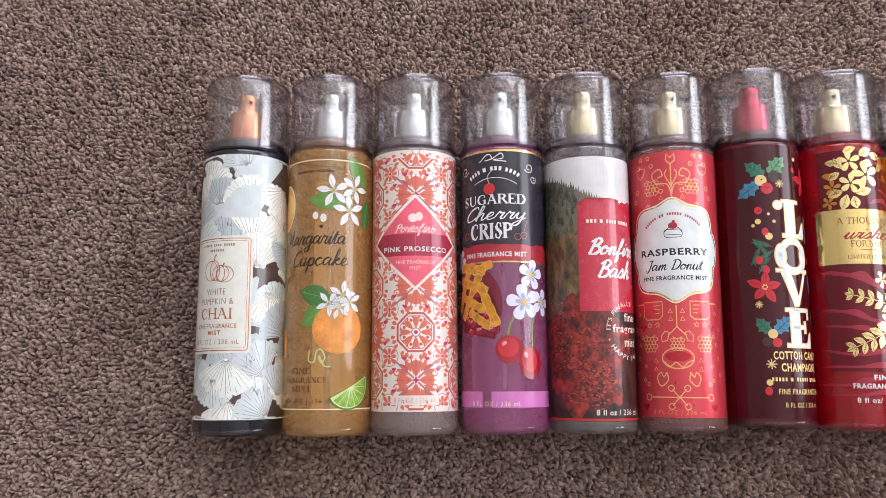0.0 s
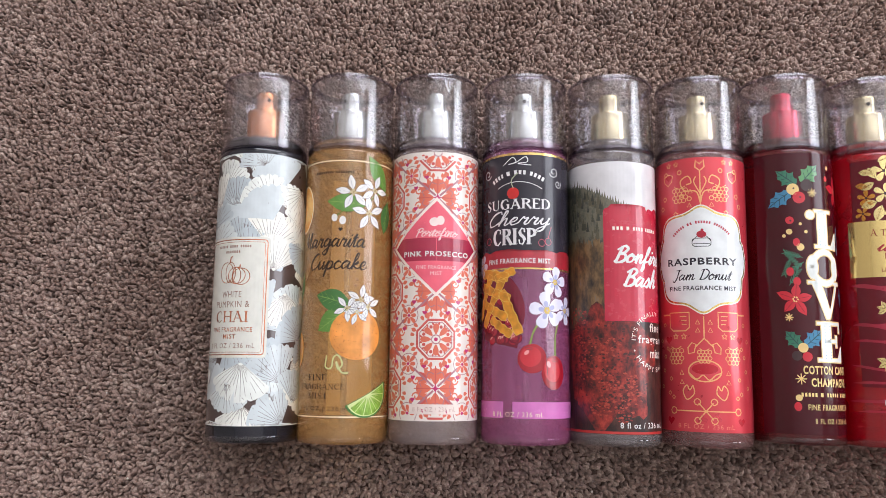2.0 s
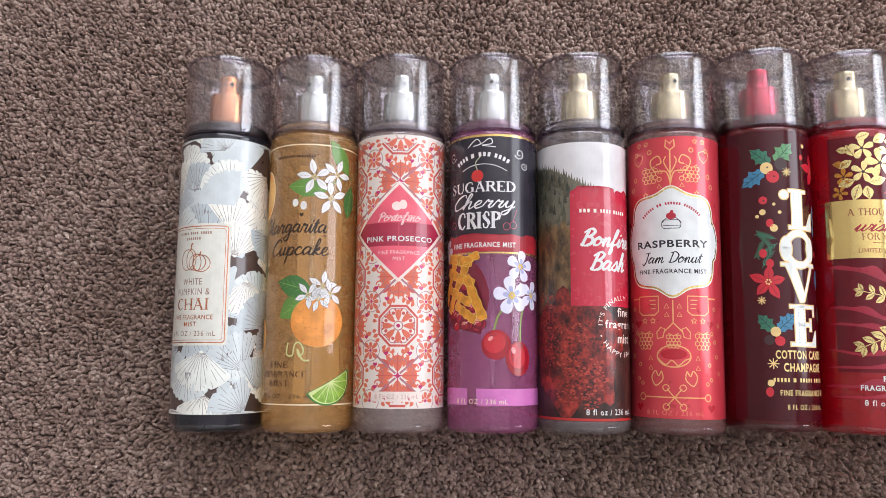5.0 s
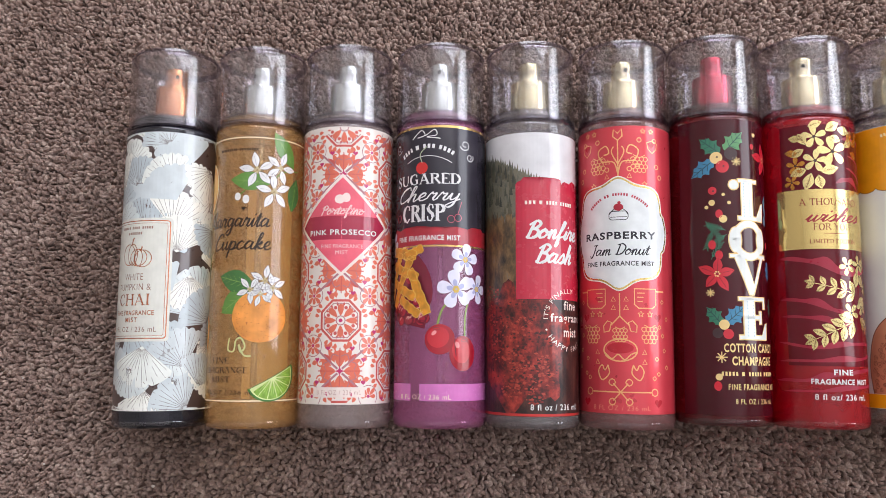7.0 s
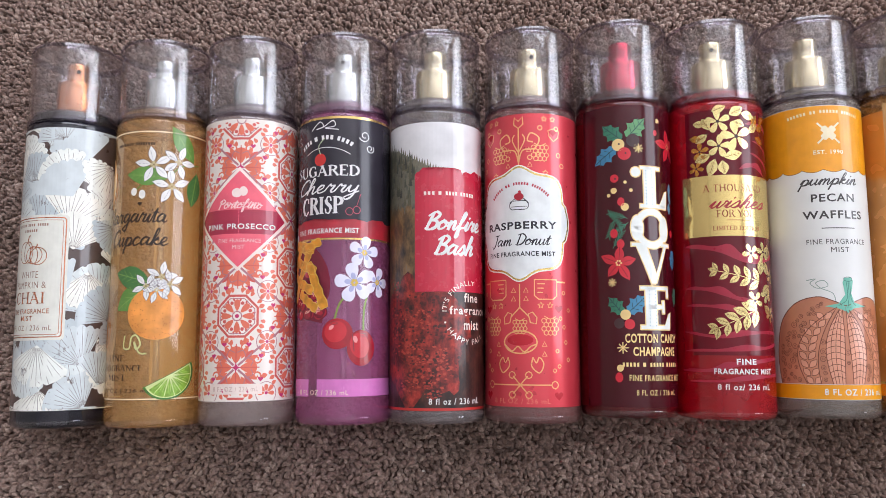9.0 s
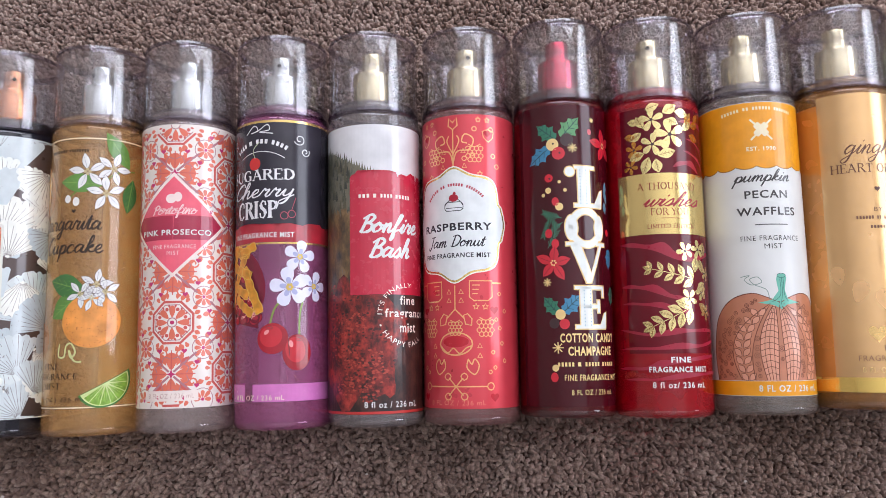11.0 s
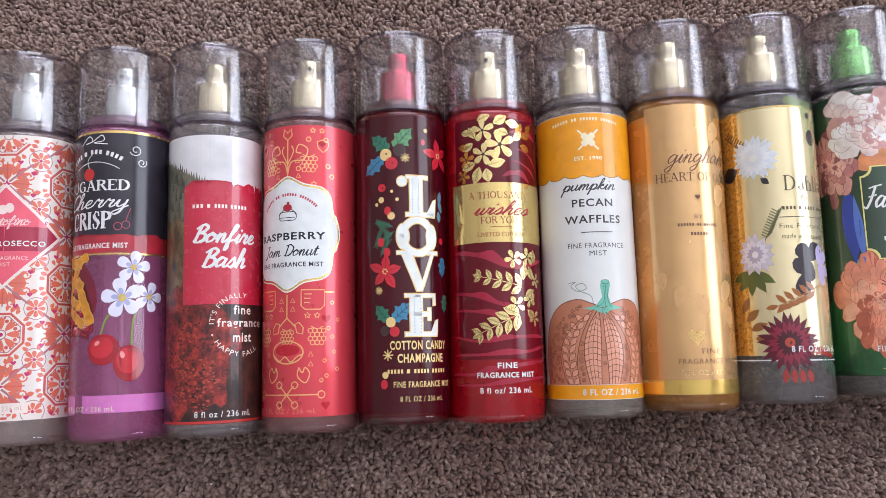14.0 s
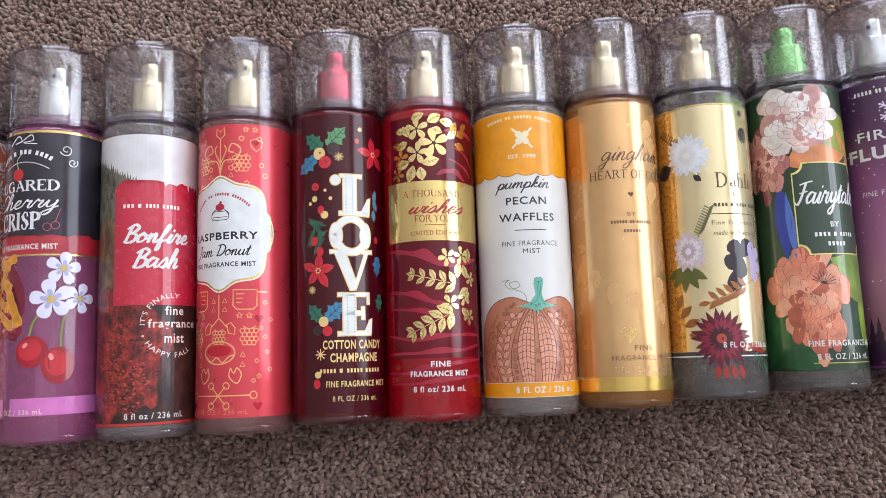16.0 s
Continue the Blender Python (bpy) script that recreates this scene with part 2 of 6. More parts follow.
PEN["p"] = .9, [[(0, .3), (.22, .95), (.12, -.9)], [(.15, .3), (.4, .95), (.75, .75), (.65, .15), (.3, .05), (.6, 0), (.95, .25)]]
PEN["r"] = .8, [[(0, .25), (.2, 1.05), (.35, .85), (.6, .9), (.5, .25), (.65, .02), (.85, .25)]]
PEN["s"] = .75, [[(0, .2), (.4, 1), (.6, .4), (.4, .02), (.12, .12)], [(.4, .02), (.8, .25)]]
PEN["t"] = .6, [[(0, .2), (.35, 1.6), (.28, .25), (.42, .02), (.65, .25)], [(.05, 1.1), (.62, 1.18)]]
PEN["u"] = 1.0, [[(0, .3), (.18, .95), (.18, .25), (.4, .02), (.68, .5), (.72, .95), (.72, .2), (.85, .02), (1.05, .25)]]
PEN["w"] = 1.2, [[(0, .3), (.18, .95), (.2, .2), (.4, .05), (.6, .5), (.62, .9), (.64, .2), (.85, .05), (1.05, .6), (1, .95), (1.25, .85)]]
PEN["y"] = .95, [[(0, .3), (.18, .95), (.2, .3), (.42, .1), (.7, .6), (.74, .95), (.66, -.5), (.35, -.95), (.15, -.65), (.55, -.2), (1, .25)]]
PEN["B"] = 1.15, [[(.35, 1.8), (.25, 0)], [(0, 1.5), (.5, 1.95), (.95, 1.65), (.7, 1.1), (.35, 1), (.95, .85), (1, .25), (.55, -.02), (.1, .15)]]
PEN["C"] = 1.1, [[(1.1, 1.55), (.9, 1.95), (.4, 1.6), (.1, .8), (.35, .05), (.8, .1), (1.15, .5)]]
PEN["D"] = 1.3, [[(.35, 1.8), (.3, .05)], [(0, 1.7), (.6, 1.9), (1.2, 1.3), (1, .3), (.4, 0), (.1, .15)]]
PEN["F"] = 1.05, [[(.1, 1.7), (.6, 1.85), (1.2, 1.95)], [(.65, 1.85), (.55, .6), (.35, 0), (.05, .2)], [(.3, .95), (.95, 1.1)]]
PEN["J"] = .95, [[(.2, 1.8), (.9, 1.9)], [(.65, 1.85), (.6, .3), (.3, -.3), (0, .1)]]
PEN["M"] = 1.45, [[(0, .1), (.2, .3), (.35, 1.9), (.65, .2), (1.05, 1.9), (1.1, .2), (1.3, .02), (1.5, .25)]]
PEN["P"] = 1.05, [[(.4, 1.8), (.25, -.1)], [(0, 1.4), (.5, 1.95), (1, 1.6), (.75, 1), (.35, .9)]]
PEN[" "] = .6, []
# upright letters with thick and thin strokes: advance, thick strokes, thin strokes
SERIF["A"] = .95, [[(.42, 1), (.8, 0)]], [[(.42, 1), (.1, 0)], [(.22, .36), (.64, .36)]]
SERIF["C"] = .9, [[(.3, .92), (.14, .7), (.1, .5), (.14, .3), (.3, .08)]], [[(.74, .7), (.72, .94), (.5, .99), (.3, .92)], [(.3, .08), (.5, .01), (.76, .22)]]
SERIF["D"] = 1.0, [[(.18, 1), (.18, 0)], [(.6, .9), (.78, .7), (.82, .5), (.78, .3), (.6, .1)]], [[(.18, .98), (.42, .98), (.6, .9)], [(.18, .02), (.42, .02), (.6, .1)]]
SERIF["E"] = .8, [[(.18, 1), (.18, 0)]], [[(.18, .98), (.68, .98), (.68, .8)], [(.18, .52), (.54, .52)], [(.18, .02), (.7, .02), (.7, .22)]]
SERIF["F"] = .76, [[(.18, 1), (.18, 0)]], [[(.18, .98), (.68, .98), (.68, .8)], [(.18, .5), (.54, .5)]]
SERIF["G"] = .98, [[(.3, .92), (.14, .7), (.1, .5), (.14, .3), (.3, .08)], [(.76, .46), (.76, .06)]], [[(.74, .72), (.72, .94), (.5, .99), (.3, .92)], [(.3, .08), (.5, .01), (.76, .1)], [(.58, .46), (.86, .46)]]
SERIF["H"] = 1.0, [[(.18, 1), (.18, 0)], [(.8, 1), (.8, 0)]], [[(.18, .52), (.8, .52)]]
SERIF["I"] = .42, [[(.2, 1), (.2, 0)]], []
SERIF["L"] = .76, [[(.18, 1), (.18, 0)]], [[(.18, .02), (.68, .02), (.68, .24)]]
SERIF["M"] = 1.15, [[(.95, 1), (.95, 0)], [(.18, .98), (.54, .1)]], [[(.18, 1), (.18, 0)], [(.54, .1), (.95, .98)]]
SERIF["N"] = 1.0, [[(.2, .98), (.8, .04)]], [[(.2, 1), (.2, 0)], [(.8, 1), (.8, 0)]]
SERIF["O"] = 1.0, [[(.3, .93), (.14, .7), (.1, .5), (.14, .3), (.3, .07)], [(.66, .93), (.82, .7), (.86, .5), (.82, .3), (.66, .07)]], [[(.3, .93), (.48, 1), (.66, .93)], [(.3, .07), (.48, 0), (.66, .07)]]
SERIF["P"] = .82, [[(.18, 1), (.18, 0)], [(.58, .93), (.7, .74), (.58, .54)]], [[(.18, .98), (.58, .93)], [(.18, .48), (.58, .54)]]
SERIF["R"] = .92, [[(.18, 1), (.18, 0)], [(.58, .93), (.68, .76), (.58, .58)], [(.46, .5), (.84, 0)]], [[(.18, .98), (.58, .93)], [(.18, .5), (.58, .58)]]
SERIF["S"] = .74, [[(.18, .8), (.24, .62), (.52, .42), (.58, .24)]], [[(.58, .74), (.54, .95), (.34, .99), (.18, .8)], [(.58, .24), (.4, .01), (.18, .06), (.13, .3)]]
SERIF["T"] = .84, [[(.42, 1), (.42, 0)]], [[(.08, .78), (.08, .98), (.76, .98), (.76, .78)]]
SERIF["U"] = .98, [[(.18, 1), (.18, .3), (.3, .06)]], [[(.3, .06), (.5, 0), (.7, .08), (.78, .3), (.78, 1)]]
SERIF["Y"] = .9, [[(.12, 1), (.44, .5), (.44, 0)]], [[(.78, 1), (.44, .5)]]
SERIF["a"] = .64, [[(.48, .5), (.48, .06)], [(.2, .3), (.12, .18), (.2, .06)]], [[(.14, .5), (.3, .66), (.48, .5)], [(.48, .38), (.2, .3)], [(.2, .06), (.34, .02), (.48, .14), (.6, .04)]]
SERIF["h"] = .72, [[(.16, 1), (.16, 0)], [(.54, .5), (.54, 0)]], [[(.16, .5), (.36, .66), (.54, .5)]]
SERIF["i"] = .34, [[(.16, .64), (.16, 0)], [(.16, .82), (.16, .94)]], []
SERIF["l"] = .34, [[(.16, 1), (.16, 0)]], []
SERIF[" "] = .4, [], []


def pen_word(name, body_text, s, v, w, h, width, material, parent, layer=3, slant=0.3, label=""):
    """A handwritten word: joined pen strokes, heavier on the way down."""
    x, lines = 0.0, []
    for ch in body_text:
        step, strokes = PEN[ch]
        lines += [[(px + x + slant * py, py) for px, py in (spline(q, 5) if len(q) > 2 else q)] for q in strokes]
        x += step
    xs, ys = [p[0] for q in lines for p in q], [p[1] for q in lines for p in q]
    x0, x1, y0, y1 = min(xs), max(xs), min(ys), max(ys)
    polys = []
    for q in lines:
        pts = [(s + ((px - x0) / (x1 - x0) - 0.5) * w, v + ((py - y0) / (y1 - y0) - 0.5) * h) for px, py in q]
        for a, b in zip(pts, pts[1:]):
            dx, dy = b[0] - a[0], b[1] - a[1]
            d = math.hypot(dx, dy) or 1
            k = width * (1.15 if dy < -0.3 * d else 0.72) / 2
            ex, ey = dx / d * k * 0.5, dy / d * k * 0.5
            nx, ny = -dy / d * k, dx / d * k
            polys.append([(a[0] - nx - ex, a[1] - ny - ey), (b[0] - nx + ex, b[1] - ny + ey), (b[0] + nx + ex, b[1] + ny + ey), (a[0] + nx - ex, a[1] + ny - ey)])
    return art(name, polys, material, parent, layer, label)


def serif_word(name, body_text, s, v, w, h, material, parent, layer=3, thick=0.15, thin=0.06, label=""):
    """A line of roman capitals with thick and thin strokes and small feet."""
    x, lines = 0.0, []
    for ch in body_text:
        step, fat, lean_lines = SERIF[ch]
        for group, wt in ((fat, thick), (lean_lines, thin)):
            for q in group:
                lines.append(([(px + x, py) for px, py in q], wt))
                for px, py in (q[0], q[-1]):
                    if py in (0, 1) and len(q) < 4:
                        lines.append(([(px + x - 0.5 * wt - 0.09, py + (0.03 if py == 0 else -0.03)), (px + x + 0.5 * wt + 0.09, py + (0.03 if py == 0 else -0.03))], 0.055))
        x += step
    kx, ky = w / (x - 0.15), h
    polys = []
    for q, wt in lines:
        pts = [(s - w / 2 + (px - 0.07) * kx, v + (py - 0.5) * ky) for px, py in q]
        polys += stroke(pts, wt * min(kx, ky) if abs(pts[0][0] - pts[-1][0]) > 0.01 else wt * kx)
    return art(name, polys, material, parent, layer, label)


def revolve(profile, segments=72):
    bm = bmesh.new()
    rings = []
    for r, v in profile:
        if r == 0:
            rings.append([bm.verts.new((0, v / 1000, 0))])
        else:
            rings.append([bm.verts.new((r / 1000 * math.sin(2 * math.pi * k / segments), v / 1000, r / 1000 * math.cos(2 * math.pi * k / segments))) for k in range(segments)])
    for a, b in zip(rings, rings[1:]):
        for k in range(segments):
            j = (k + 1) % segments
            if len(a) == 1 and len(b) == 1:
                continue
            if len(a) == 1:
                bm.faces.new((a[0], b[j], b[k]))
            elif len(b) == 1:
                bm.faces.new((a[k], a[j], b[0]))
            else:
                bm.faces.new((a[k], a[j], b[j], b[k]))
    bmesh.ops.recalc_face_normals(bm, faces=bm.faces[:])
    return bm


def sleeve(v0, v1, s0=-73.2, s1=73.2, r=None):
    """A thin wrapped label from v0 to v1 along the bottle and s0 to s1 round it."""
    r = RL if r is None else r
    bm = bmesh.new()
    n = max(6, int(abs(s1 - s0) / 1.5))
    full = s1 - s0 > 146
    cols = []
    for k in range(n if full else n + 1):
        a = (s0 + (s1 - s0) * k / n) / 23.3
        if full:
            a = 2 * math.pi * k / n
        cols.append([bm.verts.new((q * math.sin(a) / 1000, v / 1000, q * math.cos(a) / 1000)) for v, q in ((v0, r - 0.15), (v0, r), (v1, r), (v1, r - 0.15))])
    for k in range(n):
        a, b = cols[k], cols[(k + 1) % len(cols)]
        for j in range(3):
            bm.faces.new((a[j], b[j], b[j + 1], a[j + 1]))
    bmesh.ops.recalc_face_normals(bm, faces=bm.faces[:])
    return bm


# ---- the row of bottles ----
TOPX = [-.0930, -.0455, .0010, .0495, .0965, .1450, .1915, .2375, .2845, .3315, .3790, .4270, .4745]
BOTX = [-.0890, -.0425, .0040, .0520, .0980, .1445, .1910, .2365, .2840, .3300, .3765, .4260, .4750]
BASEY = [-.0163, -.0155, -.0145, -.0135, -.0128, -.0122, -.0095, -.0100, -.0092, -.0072, -.0050, -.0030, .0008]
AXIS_Z = 0.0225
BODY = [(0, 2.2), (15, 1.8), (19.5, 0.4), (20.8, 0), (22.1, 0.6), (22.8, 1.9), (23, 3.6), (23, 147.6), (22.7, 149.0), (21.8, 149.8), (21.2, 150.2), (21.0, 153.2),
        (20.3, 155.4), (18.2, 156.6), (13.5, 157.4), (10.4, 157.9), (9.4, 158.8), (9.2, 163), (0, 163)]
SHELL = [(21.5, 151.4), (22.4, 150.9), (22.7, 151.6), (22.6, 187.5), (22.2, 189.6), (21.0, 190.9), (19.2, 191.3), (0, 191.3), (0, 190.0), (19.0, 190.0), (20.6, 189.2), (21.3, 187.4), (21.5, 151.4)]
COLLAR = [(0, 158.4), (9.9, 158.4), (10.1, 158.8), (10.1, 174.6), (9.9, 175.1), (9.3, 175.4), (0, 175.4)]
NOZZLE = [(0, 174.8), (5.7, 174.8), (5.8, 185.4), (5.6, 185.9), (5.1, 186.3), (0, 186.3)]


def bottle(i, metal, liquid, label, hole=None):
    """A capped mist bottle lying on its side. Returns the thing and its body."""
    dx = TOPX[i] - BOTX[i]
    thing = new("mist_bottle")
    thing.empty_display_size = 0.02
    thing.matrix_world = pose(BOTX[i], BASEY[i], AXIS_Z, 0, 0, math.degrees(-math.atan2(dx, 0.187)))
    tagged(thing, label, "spray bottle", "row of mist bottles on the carpet")
    body = part("bottle_body", revolve(BODY, 96), liquid, thing, smooth=True)
    cap = part("cap", revolve(SHELL, 96), CAP, thing, "smoky clear plastic overcap", smooth=True)
    cap.data.materials.append(CAP_INSIDE)
    for f in cap.data.polygons:
        c = f.center
        if f.normal.x * c.x + f.normal.z * c.z < 0:
            f.material_index = 1
    part("shoulder_ring", revolve([(20.6, 149.9), (22.6, 149.7), (22.9, 150.2), (22.6, 150.7), (20.6, 150.6)], 96), RIM, thing, smooth=True)
    part("cap_rim", revolve([(20.4, 190.7), (21.9, 190.0), (22.6, 188.6), (22.95, 189.2), (22.4, 190.8), (20.9, 191.6), (20.4, 190.7)], 96), RIM, cap, "polished rounded cap edge", smooth=True)
    part("cap_lip", revolve([(21.4, 151.2), (22.9, 150.9), (23.1, 151.6), (22.9, 152.4), (21.4, 152.2), (21.4, 151.2)], 96), RIM, cap, smooth=True)
    part("neck_step", revolve([(18.8, 156.2), (20.6, 155.1), (21.0, 155.9), (19.2, 157.0), (18.8, 156.2)], 96), RIM, thing, smooth=True)
    part("spray_collar", revolve(COLLAR, 56), metal, thing, smooth=True)
    noz = part("spray_nozzle", revolve(NOZZLE, 48), metal, thing, smooth=True)
    part("thick_base", revolve([(0, 9.4), (10, 8.8), (16, 7.2), (19.6, 5.0), (21.6, 3.6), (23.06, 3.4), (23.2, 2.4), (22.4, 0.5), (21.0, -0.15), (19.3, 0.4), (15, 2.4), (0, 4.0)], 72), BASEGLASS, thing, smooth=True)
    part("dip_tube", revolve([(1.3, 9), (1.7, 9), (1.7, 159), (1.3, 159), (1.3, 9)], 16), CLEAR, thing, smooth=True)
    # spray hole is a solid plug; its inner shade is put into the colour
    if hole is not None:
        a = radians(hole)
        bm = bmesh.new()
        bmesh.ops.create_cone(bm, cap_ends=True, segments=16, radius1=0.00105, radius2=0.00095, depth=0.0009)
        bmesh.ops.transform(bm, matrix=Matrix.Translation((0.0056 * math.sin(a), 0.1815, 0.0056 * math.cos(a))) @ Matrix.Rotation(a, 4, "Y"), verts=bm.verts)
        part("nozzle_hole", bm, HOLESHADE, noz, "small dark disc standing for the spray hole's shade")
    return thing, body


def liquid(name, rgb, trans=0.55, tint=None):
    """Clear bottle plastic filled with tinted mist: part see-through, part milky, with a glossy skin."""
    m = mat(name, rgb, 0.35, 0, 0, var=0.10, scale=26)
    nt = m.node_tree
    p, out = nt.nodes["Principled BSDF"], nt.nodes["Material Output"]
    p.inputs["Specular IOR Level"].default_value = 0.2
    tr, gl, lw = (nt.nodes.new(k) for k in ("ShaderNodeBsdfTransparent", "ShaderNodeBsdfGlossy", "ShaderNodeLayerWeight"))
    m1, m2, pw, ma = (nt.nodes.new(k) for k in ("ShaderNodeMixShader", "ShaderNodeMixShader", "ShaderNodeMath", "ShaderNodeMath"))
    tr.inputs[0].default_value = (*(tint or [0.35 + 0.65 * c for c in lin(rgb)]), 1)
    gl.inputs["Roughness"].default_value = 0.06
    lw.inputs["Blend"].default_value = 0.5
    pw.operation, ma.operation = "POWER", "MULTIPLY_ADD"
    pw.inputs[1].default_value, ma.inputs[1].default_value, ma.inputs[2].default_value = 3.2, 0.6, 0.06
    m1.inputs[0].default_value = trans
    for a, b in ((p.outputs[0], m1.inputs[1]), (tr.outputs[0], m1.inputs[2]), (m1.outputs[0], m2.inputs[1]), (gl.outputs[0], m2.inputs[2]),
                 (lw.outputs["Facing"], pw.inputs[0]), (pw.outputs[0], ma.inputs[0]), (ma.outputs[0], m2.inputs[0]), (m2.outputs[0], out.inputs["Surface"])):
        nt.links.new(a, b)
    return m


def mottled(name, colours, scale, stretch=(1, 1, 1), rough=0.33, detail=8):
    """A print of fine foliage: several colours broken up by noise."""
    m = mat(name, (120, 100, 90), rough, coat=0.3)
    nt = m.node_tree
    co, mp, nz, ramp = (nt.nodes.new(k) for k in ("ShaderNodeTexCoord", "ShaderNodeMapping", "ShaderNodeTexNoise", "ShaderNodeValToRGB"))
    mp.inputs["Scale"].default_value = stretch
    nz.inputs["Scale"].default_value, nz.inputs["Detail"].default_value, nz.inputs["Roughness"].default_value = scale, detail, 0.68
    nt.links.new(co.outputs["Object"], mp.inputs["Vector"])
    nt.links.new(mp.outputs[0], nz.inputs["Vector"])
    nt.links.new(nz.outputs["Fac"], ramp.inputs[0])
    e = ramp.color_ramp.elements
    n = len(colours)
    e[0].position, e[1].position = 0.32, 0.70
    e[0].color, e[1].color = (*lin(colours[0]), 1), (*lin(colours[-1]), 1)
    for k in range(1, n - 1):
        e.new(0.32 + 0.38 * k / (n - 1)).color = (*lin(colours[k]), 1)
    nt.links.new(ramp.outputs[0], nt.nodes["Principled BSDF"].inputs["Base Color"])
    return m

# ---- the unseen room, which closes the place ----
X0, X1, Y0, Y1, H = ROOM
WALLPAINT = mat("pale_taupe_wall_paint", (176, 170, 164), 0.7, var=0.03, scale=3, bump=0.2, bscale=300)
CEILPAINT = mat("white_ceiling_paint", (238, 238, 238), 0.8, var=0.02, scale=3)
FRAMEPAINT = mat("white_window_paint", (236, 236, 232), 0.4, var=0.02, scale=8)


def block(bm, x0, y0, z0, x1, y1, z1):
    m = Matrix.Translation(((x0 + x1) / 2, (y0 + y1) / 2, (z0 + z1) / 2)) @ Matrix.Diagonal((x1 - x0, y1 - y0, z1 - z0, 1))
    bmesh.ops.create_cube(bm, size=1, matrix=m)


def structure(name, boxes, material, label, category):
    bm = bmesh.new()
    for b in boxes:
        block(bm, *b)
    ob = part(name, bm, material, None)
    return tagged(ob, label, category, kind="structure")


# both window openings and frames are unseen, added to hold the daylight lamps
nx0, nx1 = NWIN[0] - NWIN[3], NWIN[0] + NWIN[3]
structure("wall_north", [(X0 - 0.12, Y1, -0.02, nx0, Y1 + 0.12, H), (nx1, Y1, -0.02, X1 + 0.12, Y1 + 0.12, H), (nx0, Y1, -0.02, nx1, Y1 + 0.12, NWIN[1]), (nx0, Y1, NWIN[2], nx1, Y1 + 0.12, H)], WALLPAINT, "pale taupe painted wall with a window opening", "wall")
structure("window_frame_north", [(nx0, Y1 + 0.06, NWIN[1], nx0 + 0.05, Y1 + 0.11, NWIN[2]), (nx1 - 0.05, Y1 + 0.06, NWIN[1], nx1, Y1 + 0.11, NWIN[2]), (nx0 + 0.05, Y1 + 0.06, NWIN[1], nx1 - 0.05, Y1 + 0.11, NWIN[1] + 0.05),
          (nx0 + 0.05, Y1 + 0.06, NWIN[2] - 0.05, nx1 - 0.05, Y1 + 0.11, NWIN[2])], FRAMEPAINT, "white painted window frame", "window frame")
# unseen wall, coloured dark so less light bounces back from the south
structure("wall_south", [(X0 - 0.12, Y0 - 0.12, -0.02, X1 + 0.12, Y0, H)], mat("bounce_cutting_wall_paint", (112, 104, 100), 0.7, var=0.03, scale=3, bump=0.2, bscale=300), "unseen taupe wall, darkened to cut bounced light", "wall")
ey0, ey1 = EWIN[0] - EWIN[3], EWIN[0] + EWIN[3]
structure("wall_east", [(X1, Y0, -0.02, X1 + 0.12, ey0, H), (X1, ey1, -0.02, X1 + 0.12, Y1, H), (X1, ey0, -0.02, X1 + 0.12, ey1, EWIN[1]), (X1, ey0, EWIN[2], X1 + 0.12, ey1, H)], WALLPAINT, "pale taupe painted wall with a window opening", "wall")
structure("window_frame_east", [(X1 + 0.06, ey0, EWIN[1], X1 + 0.11, ey0 + 0.05, EWIN[2]), (X1 + 0.06, ey1 - 0.05, EWIN[1], X1 + 0.11, ey1, EWIN[2]), (X1 + 0.06, ey0 + 0.05, EWIN[1], X1 + 0.11, ey1 - 0.05, EWIN[1] + 0.05),
          (X1 + 0.06, ey0 + 0.05, EWIN[2] - 0.05, X1 + 0.11, ey1 - 0.05, EWIN[2])], FRAMEPAINT, "white painted window frame", "window frame")
structure("wall_west", [(X0 - 0.12, Y0, -0.02, X0, Y1, H)], WALLPAINT, "plain pale taupe painted bedroom wall", "wall")
structure("ceiling", [(X0 - 0.12, Y0 - 0.12, H, X1 + 0.12, Y1 + 0.12, H + 0.1)], CEILPAINT, "plain white painted ceiling", "ceiling")


